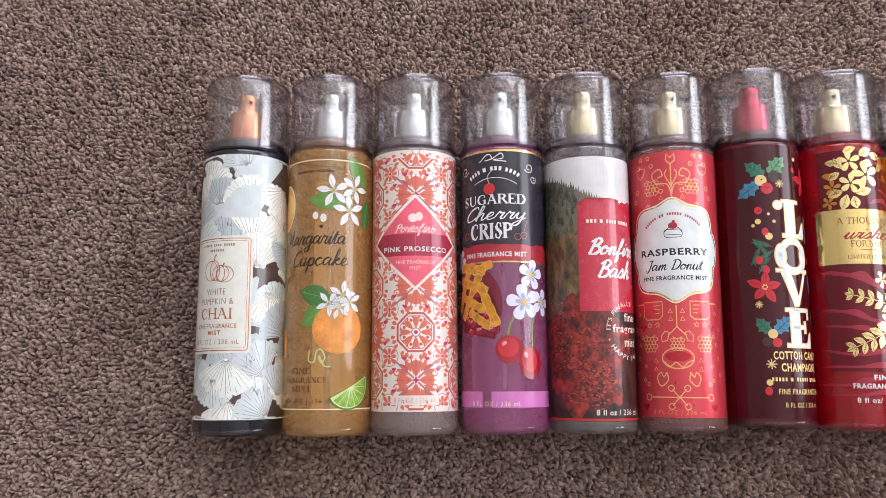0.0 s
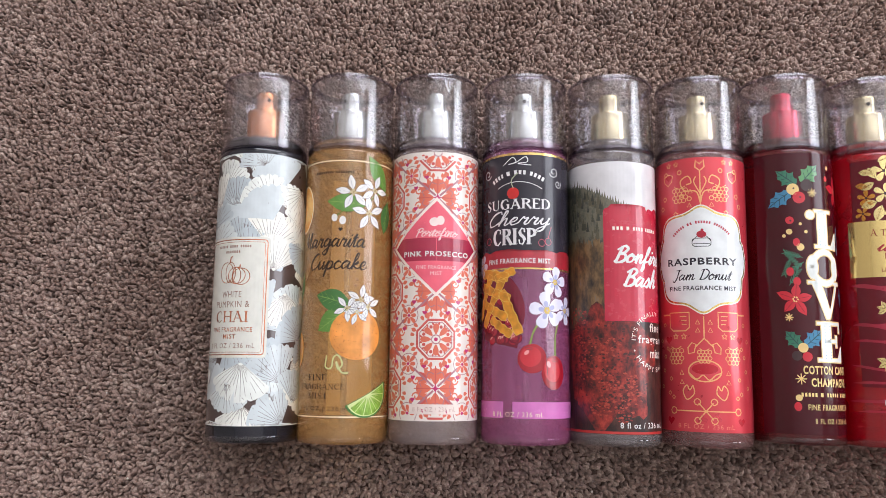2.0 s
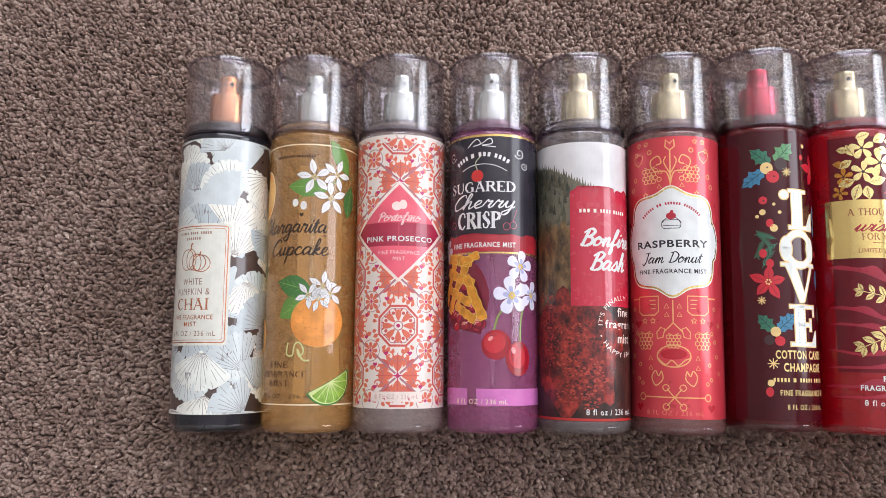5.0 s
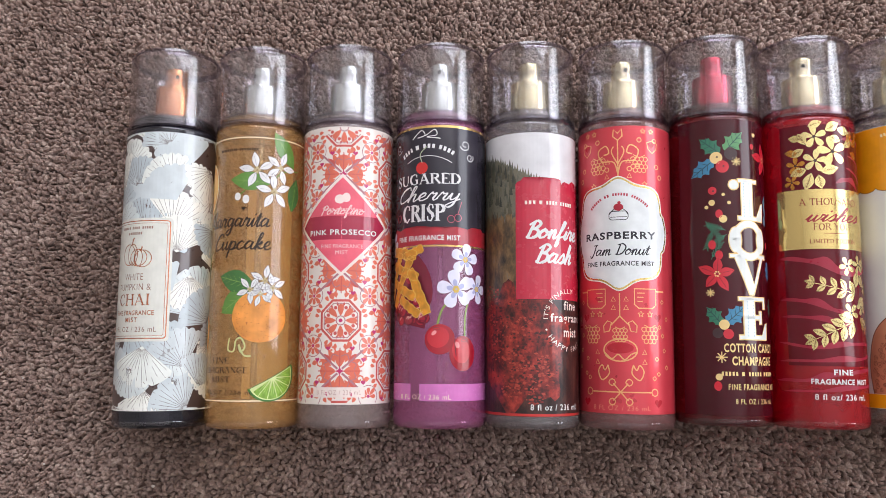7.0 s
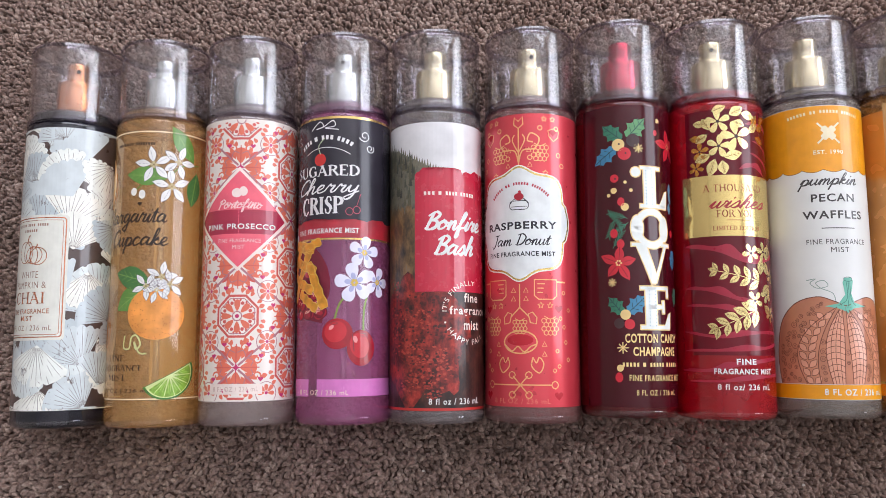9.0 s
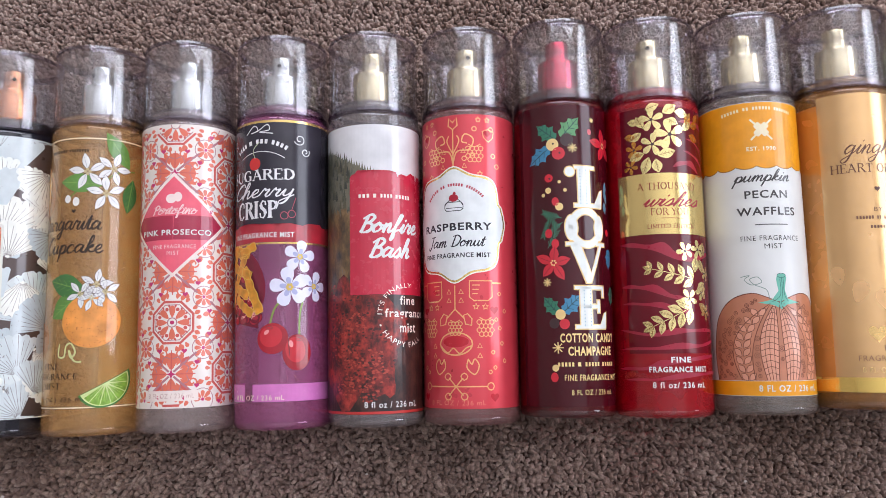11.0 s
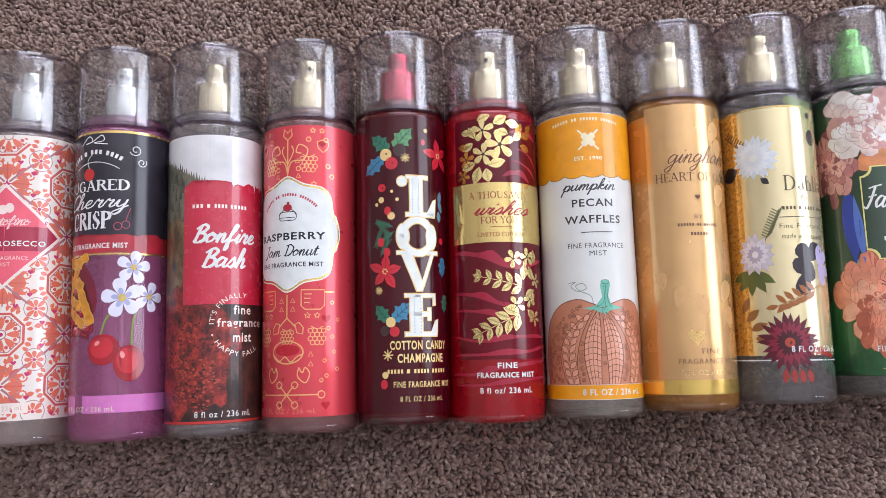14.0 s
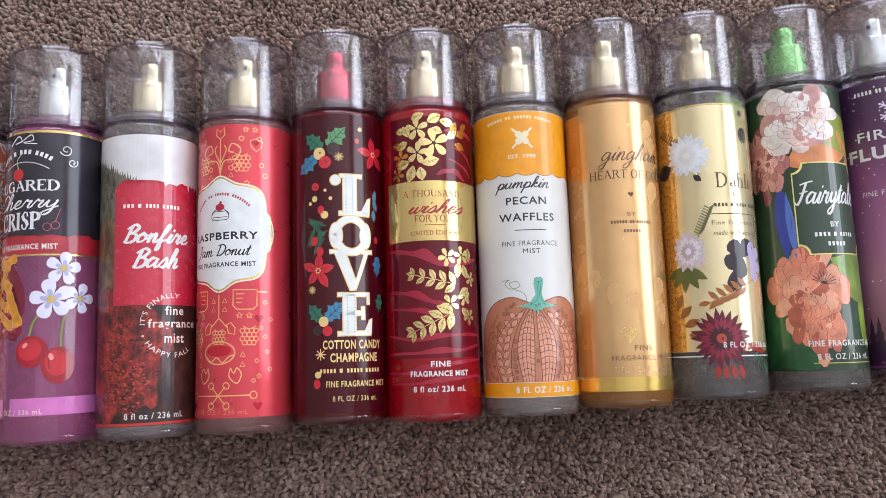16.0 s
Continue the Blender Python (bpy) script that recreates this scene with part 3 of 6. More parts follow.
# ---- carpet ----
def carpet_material():
    m = bpy.data.materials.new("brown_twist_pile")
    m.use_nodes = True
    nt = m.node_tree
    p = nt.nodes["Principled BSDF"]
    geo, co = nt.nodes.new("ShaderNodeNewGeometry"), nt.nodes.new("ShaderNodeTexCoord")
    ramp = nt.nodes.new("ShaderNodeValToRGB")
    cols = [(0.0, (158, 134, 124)), (0.35, (182, 156, 145)), (0.7, (200, 174, 162)), (1.0, (220, 197, 184))]
    ramp.color_ramp.elements[0].color, ramp.color_ramp.elements[1].color = (*lin(cols[0][1]), 1), (*lin(cols[3][1]), 1)
    for pos, c in cols[1:3]:
        ramp.color_ramp.elements.new(pos).color = (*lin(c), 1)
    nt.links.new(geo.outputs["Random Per Island"], ramp.inputs[0])
    big = nt.nodes.new("ShaderNodeTexNoise")
    big.inputs["Scale"].default_value, big.inputs["Detail"].default_value = 16, 3
    nt.links.new(co.outputs["Object"], big.inputs["Vector"])
    br = nt.nodes.new("ShaderNodeValToRGB")
    br.color_ramp.elements[0].position, br.color_ramp.elements[1].position = 0.32, 0.68
    br.color_ramp.elements[0].color, br.color_ramp.elements[1].color = (0.74, 0.69, 0.66, 1), (1, 1, 1, 1)
    nt.links.new(big.outputs["Fac"], br.inputs[0])
    fine = nt.nodes.new("ShaderNodeTexNoise")
    fine.inputs["Scale"].default_value, fine.inputs["Detail"].default_value = 1500, 2
    nt.links.new(co.outputs["Object"], fine.inputs["Vector"])
    fr = nt.nodes.new("ShaderNodeValToRGB")
    fr.color_ramp.elements[0].position, fr.color_ramp.elements[1].position = 0.25, 0.75
    fr.color_ramp.elements[0].color = (0.62, 0.60, 0.59, 1)
    nt.links.new(fine.outputs["Fac"], fr.inputs[0])
    last = None
    for node in (br, fr):
        mx = nt.nodes.new("ShaderNodeMix")
        mx.data_type, mx.blend_type = "RGBA", "MULTIPLY"
        mx.inputs[0].default_value = 1
        nt.links.new(last or ramp.outputs[0], mx.inputs[6])
        nt.links.new(node.outputs[0], mx.inputs[7])
        last = mx.outputs[2]
    # two old spots trodden into the pile
    for cx, cy, r in ((-0.135, 0.231, 0.012), (0.102, 0.234, 0.010)):
        d = nt.nodes.new("ShaderNodeVectorMath")
        d.operation = "DISTANCE"
        d.inputs[1].default_value = (cx, cy, 0)
        nt.links.new(co.outputs["Object"], d.inputs[0])
        ra = nt.nodes.new("ShaderNodeMapRange")
        ra.inputs[1].default_value, ra.inputs[2].default_value, ra.inputs[3].default_value, ra.inputs[4].default_value = 0.003, r, 0.55, 0.0
        nt.links.new(d.outputs["Value"], ra.inputs[0])
        mx = nt.nodes.new("ShaderNodeMix")
        mx.data_type, mx.blend_type = "RGBA", "MIX"
        mx.inputs[7].default_value = (*lin((92, 76, 72)), 1)
        nt.links.new(ra.outputs[0], mx.inputs[0])
        nt.links.new(last, mx.inputs[6])
        last = mx.outputs[2]
    nt.links.new(last, p.inputs["Base Color"])
    p.inputs["Roughness"].default_value = 0.95
    p.inputs["Specular IOR Level"].default_value = 0.15
    p.inputs["Sheen Weight"].default_value = 0.15
    b = nt.nodes.new("ShaderNodeBump")
    b.inputs["Strength"].default_value, b.inputs["Distance"].default_value = 1.0, 0.0011
    nt.links.new(fine.outputs["Fac"], b.inputs["Height"])
    nt.links.new(b.outputs[0], p.inputs["Normal"])
    return m


PILE = carpet_material()
bm = bmesh.new()
block(bm, X0, Y0, -0.03, X1, Y1, -0.0042)
floor = tagged(part("floor", bm, mat("carpet_backing", (120, 97, 88), 0.95, var=0.25, scale=240, bump=0.9, bscale=330), None), "brown twist-pile carpet floor", "carpet", kind="structure")


def pile(x0, x1, y0, y1, step):
    """Thousands of small rounded yarn tufts, each leaning its own way."""
    rng = np.random.default_rng(7)
    nx, ny = int((x1 - x0) / step), int((y1 - y0) / (step * 0.87))
    gx, gy = np.meshgrid(np.arange(nx), np.arange(ny))
    cx = x0 + (gx + 0.5 * (gy % 2)) * step + rng.normal(0, step * 0.18, gx.shape)
    cy = y0 + gy * step * 0.87 + rng.normal(0, step * 0.18, gx.shape)
    cx, cy = cx.ravel(), cy.ravel()
    n = len(cx)
    k = 7
    q = np.arange(k) * 2 * np.pi / k
    a = step * rng.uniform(0.62, 0.92, n)
    b = a * rng.uniform(0.45, 0.95, n)
    rot = rng.uniform(0, np.pi, n)
    top = rng.normal(-0.0006, 0.00034, n)
    lean = rng.normal(0, step * 0.2, (n, 2))
    verts = np.zeros((n, 2 * k + 1, 3))
    rough = rng.uniform(0.6, 1.32, (n, k))
    for level, (scale, dz, lf) in enumerate(((1.0, -0.0030, 0.0), (0.68, -0.00042, 0.8))):
        u = a[:, None] * np.cos(q) * scale * rough
        w = b[:, None] * np.sin(q) * scale * rough
        s = slice(level * k, level * k + k)
        verts[:, s, 0] = cx[:, None] + u * np.cos(rot)[:, None] - w * np.sin(rot)[:, None] + lf * lean[:, :1]
        verts[:, s, 1] = cy[:, None] + u * np.sin(rot)[:, None] + w * np.cos(rot)[:, None] + lf * lean[:, 1:]
        verts[:, s, 2] = top[:, None] + dz + rng.normal(0, 0.0003, (n, k))
    verts[:, 2 * k, 0], verts[:, 2 * k, 1], verts[:, 2 * k, 2] = cx + lean[:, 0], cy + lean[:, 1], top
    per = 2 * k + 1
    j = (np.arange(k) + 1) % k
    i0 = np.arange(k)
    quads = np.stack([i0, j, j + k, i0 + k], 1)
    tris = np.stack([i0 + k, j + k, np.full(k, 2 * k)], 1)
    off = (np.arange(n) * per)[:, None, None]
    lq, lt = (quads[None] + off).reshape(-1), (tris[None] + off).reshape(-1)
    me = bpy.data.meshes.new("carpet_pile")
    me.vertices.add(n * per)
    me.vertices.foreach_set("co", verts.reshape(-1).astype(np.float32))
    nq, ntri = n * k, n * k
    me.loops.add(len(lq) + len(lt))
    me.loops.foreach_set("vertex_index", np.concatenate([lq, lt]).astype(np.int32))
    me.polygons.add(nq + ntri)
    me.polygons.foreach_set("loop_start", np.concatenate([np.arange(nq) * 4, nq * 4 + np.arange(ntri) * 3]).astype(np.int32))
    me.update(calc_edges=True)
    me.shade_smooth()
    me.materials.append(PILE)
    return tagged(new("carpet_pile", me), "brown mauve twist-pile carpet tufts", "carpet", kind="stuff")


pile(-0.30, 0.60, -0.13, 0.385, 0.0024)

# ---- bottle with a pale leaf-fan sleeve ----
def fan(s, v, r, deg, spread=58, n=9):
    pts = [(s, v)]
    for k in range(n * 3 + 1):
        a = radians(deg - spread + 2 * spread * k / (n * 3))
        rr = r * (0.93 + 0.07 * abs(math.sin(math.pi * k / 3)))
        pts.append((s + rr * math.cos(a), v + rr * math.sin(a)))
    return pts


def fan_lines(s, v, r, deg, spread=58, n=13):
    out = []
    for k in range(n):
        a = radians(deg - spread * 0.93 + 1.86 * spread * k / (n - 1))
        e = 0.97 if k % 2 else 0.84
        out += stroke([(s + 0.08 * r * math.cos(a), v + 0.08 * r * math.sin(a)), (s + e * r * math.cos(a), v + e * r * math.sin(a))], 0.17)
    return out


thing, body = bottle(0, COPPER, liquid("black_tinted_plastic", (38, 38, 50), 0.45, (0.12, 0.12, 0.16)), "white grey botanical sleeve mist bottle with copper sprayer", hole=25)
lab = part("label_sleeve", sleeve(8.3, 146.3), mat("dark_brown_printed_sleeve", (78, 62, 58), 0.3, var=0.15, coat=0.7), thing, smooth=True)
rng = random.Random(4)
fans = []
for row in range(13):
    for col in range(6):
        fans.append((-36 + col * 14.5 + (row % 2) * 7 + rng.uniform(-3, 3), 8 + row * 11.2 + rng.uniform(-3, 3), rng.uniform(14, 20), rng.uniform(40, 140) + (180 if rng.random() < 0.25 else 0)))
rng.shuffle(fans)
PALE = [ink((236, 240, 234)), ink((207, 216, 218)), ink((192, 203, 207)), ink((243, 244, 235)), ink((217, 225, 224))]
LINE = ink((98, 82, 78))
for k, (s, v, r, deg) in enumerate(fans):
    s, v = max(-46, min(46, s)), max(9, min(145, v))

    def keep(poly):
        return [(x, min(146.2, max(8.4, y))) for x, y in poly]
    lay = 1 + 0.05 * k
    leaf_ob = art("fan_leaf", [keep(fan(s, v, r, deg))], PALE[k % 5], lab, lay)
    if k % 5 != 1 or rng.random() < 0.5:
        fine("leaf_veining", [keep(q) for q in fan_lines(s, v, r, deg)], LINE, lab, lay + 0.03)
panel = 5.4
art("label_panel", [rounded(-29, 41.5, 10.8, 102.2, 2)], ink((226, 226, 216)), lab, panel, "pale cream name panel")
art("panel_border", stroke(rounded(-27.6, 43, 9.4, 100.8, 1.5), 0.5, True) + stroke(rounded(-26.4, 44.2, 8.2, 99.6, 1.2), 0.25, True), ROSE, lab, panel + 0.6)
C1 = ink((150, 112, 96))
fine("name_bar", bars(-8.5, 97.4, [7, 5, 6], 1.5) + bars(-8.5, 94.6, [9], 1.5), C1, lab, panel + 1)
pk = []
for a, b, c in ((-12, 84, 4.2), (-9.5, 84, 3), (-6, 82.5, 4.8), (-3.5, 82, 4.6), (-6, 82.4, 2.4)):
    pk += stroke(ell(a, b, c, 5.2 if a < -8 else 4.2), 0.4, True)
pk += stroke([(-10, 89), (-9.6, 91.6), (-8.6, 92.4)], 0.7) + stroke([(-4.5, 86), (-4, 88)], 0.7)
art("pumpkin_drawing", pk, ROSE, lab, panel + 1, "copper outline pumpkins")
for body_text, v, w, h, b in (("WHITE", 73, 11.5, 3.2, 0.0), ("PUMPKIN &", 68, 20, 3.2, 0.0), ("CHAI", 61.8, 19, 5.6, 0.012), ("FINE FRAGRANCE", 55.4, 24, 2.4, 0.014), ("MIST", 52, 7.5, 2.4, 0.014), ("8 FL OZ / 236 mL", 47.4, 27, 2.5, 0.0)):
    tint = ink((142, 104, 88)) if "OZ" in body_text or v > 66 else ROSE
    if v == 61.8:
        serif_word("lettering", body_text, -8.5, v, w, h, tint, lab, panel + 1, 0.15, 0.07)
    else:
        text("lettering", body_text, -8.5, v, w, h, tint, lab, panel + 1, bold=b)

# ---- bottle of clear amber mist with citrus print ----
thing, body = bottle(1, SILVER, liquid("amber_mist_liquid", (246, 184, 112), 0.74, (0.998, 0.92, 0.70)), "clear amber citrus print mist bottle with silver sprayer", hole=-35)
part("back_label", sleeve(12, 143, 60, 86), mat("tan_back_label", (224, 200, 168), 0.4, var=0.1), thing, smooth=True)
DK = ink((34, 24, 20))
art("print_line", [rect(-45, 142.4, 45, 143.0)], CREAM, body, 1)
art("print_line", [rect(-45, 13.0, 45, 13.6)], CREAM, body, 1)
GR = [ink((96, 142, 62)), ink((66, 116, 58)), ink((130, 170, 84))]


def leaf_print(s, v, l, w, deg, g, lay=1):
    art("leaf", [leaf(s, v, l, w, deg)], GR[g], body, lay)
    c, d = math.cos(radians(deg)), math.sin(radians(deg))
    veins = stroke([(s, v), (s + 0.95 * l * c, v + 0.95 * l * d)], 0.3)
    for k in range(1, 6):
        for side in (40, -40):
            x, y = s + l * k / 6.5 * c, v + l * k / 6.5 * d
            q = radians(deg + side)
            veins += stroke([(x, y), (x + 0.24 * w * 1.4 * math.cos(q), y + 0.24 * w * 1.4 * math.sin(q))], 0.16)
    fine("leaf_vein", veins, GR[2 if g < 2 else 1], body, lay + 1)


def blossom(s, v, r, parent, lay=3, deg=90, n=5, cols=None, core=None):
    art("blossom", [leaf(s + 0.12 * r * math.cos(radians(deg + 72 * k * 5 / n)), v + 0.12 * r * math.sin(radians(deg + 72 * k * 5 / n)), r, 0.42 * r, deg + 360 * k / n) for k in range(n)], cols or WHITE, parent, lay)
    fine("petal_outline", sum((stroke(leaf(s + 0.12 * r * math.cos(radians(deg + 360 * k / n)), v + 0.12 * r * math.sin(radians(deg + 360 * k / n)), r, 0.44 * r, deg + 360 * k / n), 0.16, True) for k in range(n)), []), ink((92, 84, 96)), parent, lay + 0.3)
    lines = []
    for k in range(n):
        q = radians(deg + 360 * k / n)
        lines += stroke([(s + 0.2 * r * math.cos(q), v + 0.2 * r * math.sin(q)), (s + 0.85 * r * math.cos(q + 0.06), v + 0.85 * r * math.sin(q + 0.06))], 0.16)
    fine("petal_crease", lines, ink((150, 152, 166)), parent, lay + 0.5)
    fine("stamen", [ell(s + 0.13 * r * math.cos(k), v + 0.13 * r * math.sin(k), 0.09 * r, n=8) for k in (0, 1.6, 3.1, 4.7)], core or ink((196, 184, 140)), parent, lay + 1)


leaf_print(13, 146, 21, 9, -55, 0)
leaf_print(27, 124, 18, 8, -100, 1)
leaf_print(12, 119.5, 21, 9.5, 175, 0)
leaf_print(6, 68, 20, 11, 165, 1)
leaf_print(4, 66, 19, 11, 215, 0)
leaf_print(-30, 70, 16, 6, 75, 1)
art("stems", stroke(spline([(5, 124), (12, 121), (18, 126), (28, 128)]), 0.5) + stroke(spline([(-4, 113), (1, 117), (8, 121)]), 0.5), GR[0], body, 2)
for s, v, r, deg in ((4.9, 126, 8.5, 100), (16.8, 128, 7.8, 70), (13.7, 115.5, 8.5, 95)):
    blossom(s, v, r, body, 3, deg)
each("flower_bud", [ell(-4.5, 112.6, 1.6, 2.0), ell(-0.2, 111.2, 1.7, 2.2)], WHITE, body, 3)
art("citrus_slice", [ell(-27, 119, 9, 13)], ink((232, 160, 62)), body, 1, "orange slice print")
art("slice_segment", [petal(-27, 119, 8.5, 5, d) for d in range(-80, 81, 32)], ink((240, 186, 96)), body, 2)
art("slice_rind", stroke(ell(-27, 119, 8.4, 12.4, n=30), 0.7, True), CREAM, body, 2)
art("citrus_slice", [ell(-29, 46, 6, 9)], ink((232, 160, 62)), body, 1, "orange slice print")
art("orange_fruit", [ell(8.6, 53.5, 13.6, 12.6, n=36)], mat("orange_peel_ink", (226, 148, 66), 0.4, var=0.25, scale=120, coat=0.7), body, 3, "round orange fruit print")
dots = []
rng = random.Random(3)
for k in range(170):
    a, q = rng.uniform(0, 6.28), 12.4 * math.sqrt(rng.random())
    if rng.random() < 0.25 + 0.75 * (q / 12.4) ** 2:
        dots.append(ell(8.6 + q * math.cos(a) * 1.06, 53.5 + q * math.sin(a) * 0.98, 0.22, n=5))
fine("peel_dot", dots, ink((176, 92, 40)), body, 4)
for s, v, r, deg in ((10.5, 71, 7, 80), (3.5, 66.5, 6.4, 130), (14.5, 67.5, 6.8, 30), (8.5, 64.5, 6, 250)):
    blossom(s, v, r, body, 5, deg)
pen_word("lettering", "Margarita", -6.5, 99.5, 37, 12, 0.75, DK, body, slant=0.25, label="dark brown handwritten lettering")
pen_word("lettering", "Cupcake", -2.5, 88.5, 31, 12, 0.75, DK, body, slant=0.25, label="dark brown handwritten lettering")
art("heart_mark", [heart(-1.2, 106.6, 1.1)], DK, body, 3)
fine("name_bar", bars(-5.5, 136.6, [11, 10], 1.6), DK, body, 2)
art("peel_curl", stroke(spline([(-6, 43), (-6.5, 37.5), (-3.5, 37), (-2.5, 42), (0, 43), (2, 39), (0, 36.5), (-1, 40), (1.5, 35), (5, 34.5)]), 0.8), ink((196, 206, 150)), body, 2, "pale green peel curl")
for body_text, s, v, w, h in (("FINE", -11.2, 32.4, 11, 2.8), ("FRAGRANCE", -9.5, 27.8, 26, 2.8), ("MIST", -10.8, 23.4, 11.5, 2.8), ("8 FL OZ | 236 mL", -8, 17, 31, 2.5)):
    (text if "OZ" in body_text else serif_word)("lettering", body_text, s, v, w, h, DK, body)


def lime_half(k, push=0.0):
    """Half a lime slice, its cut edge rising to the side."""
    c, d = math.cos(radians(27)), math.sin(radians(27))
    pts = [(13.2 * k * math.cos(radians(180 + 9 * q)), 11.4 * k * math.sin(radians(180 + 9 * q)) - push) for q in range(21)]
    return [(15.6 + x * c - y * d, 24.6 + x * d + y * c) for x, y in pts]


art("lime_wedge", [lime_half(1.0)], ink((62, 118, 46)), body, 3, "green lime wedge print")
art("lime_pith", [lime_half(0.91, 0.3)], ink((206, 220, 150)), body, 3.6)
hub = lime_half(0.0, 0.5)[0]
for k in range(7):
    rim = lime_half(0.85, 0.6)[1 + 19 * k // 7:2 + 19 * (k + 1) // 7]
    mid = (sum(x for x, _ in rim) / len(rim), sum(y for _, y in rim) / len(rim))
    art("lime_segment", [[(x + 0.07 * (mid[0] - x), y + 0.07 * (mid[1] - y)) for x, y in [(hub[0] + 0.1 * (mid[0] - hub[0]), hub[1] + 0.1 * (mid[1] - hub[1]))] + rim]], mat("lime_flesh_ink", (132, 176, 62), 0.35, var=0.3, scale=500, coat=0.5), body, 4.2)
fine("lime_fibre", [q for k in range(28) for q in stroke([(hub[0] + 0.3 * (x - hub[0]), hub[1] + 0.3 * (y - hub[1])) if e == 0 else (hub[0] + 0.8 * (x - hub[0]), hub[1] + 0.8 * (y - hub[1])) for x, y in [lime_half(0.85, 0.6)[1 + (k * 18) // 27]] for e in (0, 1)], 0.16)], ink((186, 210, 120)), body, 4.8)

# ---- bottle with a coral tile-pattern sleeve ----
thing, body = bottle(2, SILVER, liquid("clear_rose_plastic", (222, 200, 194), 0.76, (0.97, 0.92, 0.92)), "coral and white tile pattern mist bottle with silver sprayer")
lab = part("label_sleeve", sleeve(11.5, 147.5), mat("white_printed_sleeve", (236, 226, 218), 0.33, var=0.03, coat=0.7), thing, smooth=True)
coral, magenta, grey, brick = [], [], [], []
for row in range(-1, 7):
    v0 = 51.2 + 24 * (row - 1)
    for col in range(-2, 3):
        if (row + col) % 2 == 0:
            continue
        s0 = 1.5 + 29 * col
        brick += stroke([(s0 + 10.4 * math.cos(radians(22.5 + 45 * k)), v0 + 10.4 * math.sin(radians(22.5 + 45 * k))) for k in range(8)], 1.2, True)
        grey += stroke([(s0 + 8.9 * math.cos(radians(22.5 + 45 * k)), v0 + 8.9 * math.sin(radians(22.5 + 45 * k))) for k in range(8)], 0.45, True)
        for k in range(8):
            q = radians(45 * k)
            coral.append(petal(s0 + 2.4 * math.cos(q), v0 + 2.4 * math.sin(q), 5.6, 3.4, 45 * k))
            q += radians(22.5)
            brick.append(ell(s0 + 6.6 * math.cos(q), v0 + 6.6 * math.sin(q), 0.9, n=8))
            coral.append(leaf(s0 + 10.9 * math.cos(q), v0 + 10.9 * math.sin(q), 3.2, 2.2, 45 * k + 22.5, n=4))
        for k in range(16):
            q = radians(22.5 * k + 11.25)
            coral.append(petal(s0 + 11.2 * math.cos(q), v0 + 11.2 * math.sin(q), 2.6, 2.2, 22.5 * k + 11.25, 8))
            brick.append(leaf(s0 + 7.0 * math.cos(q), v0 + 7.0 * math.sin(q), 1.9, 1.0, 22.5 * k + 11.25, n=4))
        grey += stroke(ell(s0, v0, 2.2, n=12), 0.5, True)
        magenta.append(ell(s0, v0, 1.0, n=8))
    for col in range(-4, 5):
        s0, w0 = 1.5 + 14.5 * col, v0 + 12
        if col % 2:
            for k in range(8):
                coral.append(petal(s0 + 0.8 * math.cos(radians(45 * k)), w0 + 0.8 * math.sin(radians(45 * k)), 4.4 if k % 2 else 3.4, 2.3, 45 * k, 9))
            magenta.append(ell(s0, w0, 0.8, n=8))
            grey += stroke(ell(s0, w0, 5.2, n=18), 0.35, True)
    for col in range(-2, 3):
        if (row + col) % 2:
            continue
        s0 = 1.5 + 29 * col
        for k in range(4):
            d = 90 * k
            c, e = math.cos(radians(d)), math.sin(radians(d))
            coral.append(petal(s0 + 2 * c, v0 + 2 * e, 8, 6.4, d))
            coral.append(leaf(s0 + 4 * c - 2.4 * e, v0 + 4 * e + 2.4 * c, 7, 2.6, d + 28))
            coral.append(leaf(s0 + 4 * c + 2.4 * e, v0 + 4 * e - 2.4 * c, 7, 2.6, d - 28))
            brick += stroke([(s0 + 1.5 * c, v0 + 1.5 * e), (s0 + 11 * c, v0 + 11 * e)], 0.5)
            q = radians(d + 45)
            grey += stroke([(s0 + 1.5 * math.cos(q), v0 + 1.5 * math.sin(q)), (s0 + 16 * math.cos(q), v0 + 14 * math.sin(q))], 1.0)
            magenta.append(heart(s0 + 13.0 * math.cos(q + 0.32), v0 + 12 * math.sin(q + 0.32), 1.25))
            magenta.append(heart(s0 + 13.0 * math.cos(q - 0.32), v0 + 12 * math.sin(q - 0.32), 1.25))
            brick.append(leaf(s0 + 5.5 * math.cos(q), v0 + 5.5 * math.sin(q), 6, 2.6, d + 45))
        for k in range(8):
            q = radians(45 * k + 22.5)
            coral += stroke(curl(s0 + 10.5 * math.cos(q), v0 + 10.0 * math.sin(q), 2.2, 45 * k, 1.1, 1 if k % 2 else -1, 10), 0.75)
            coral.append(leaf(s0 + 12.5 * math.cos(q), v0 + 11.4 * math.sin(q), 3.6, 2.4, 45 * k + 60, n=5))
            grey += stroke(spline([(s0 + 7 * math.cos(q - 0.3), v0 + 7 * math.sin(q - 0.3)), (s0 + 8.6 * math.cos(q), v0 + 8.6 * math.sin(q)), (s0 + 7 * math.cos(q + 0.3), v0 + 7 * math.sin(q + 0.3))], 3), 0.4)
        magenta.append(star(s0, v0, 4, 2.2, 0.9))


def inside(polys, lo, hi, a=-46, b=46):
    return [p for p in polys if min(y for _, y in p) > lo and max(y for _, y in p) < hi and min(x for x, _ in p) > a and max(x for x, _ in p) < b]


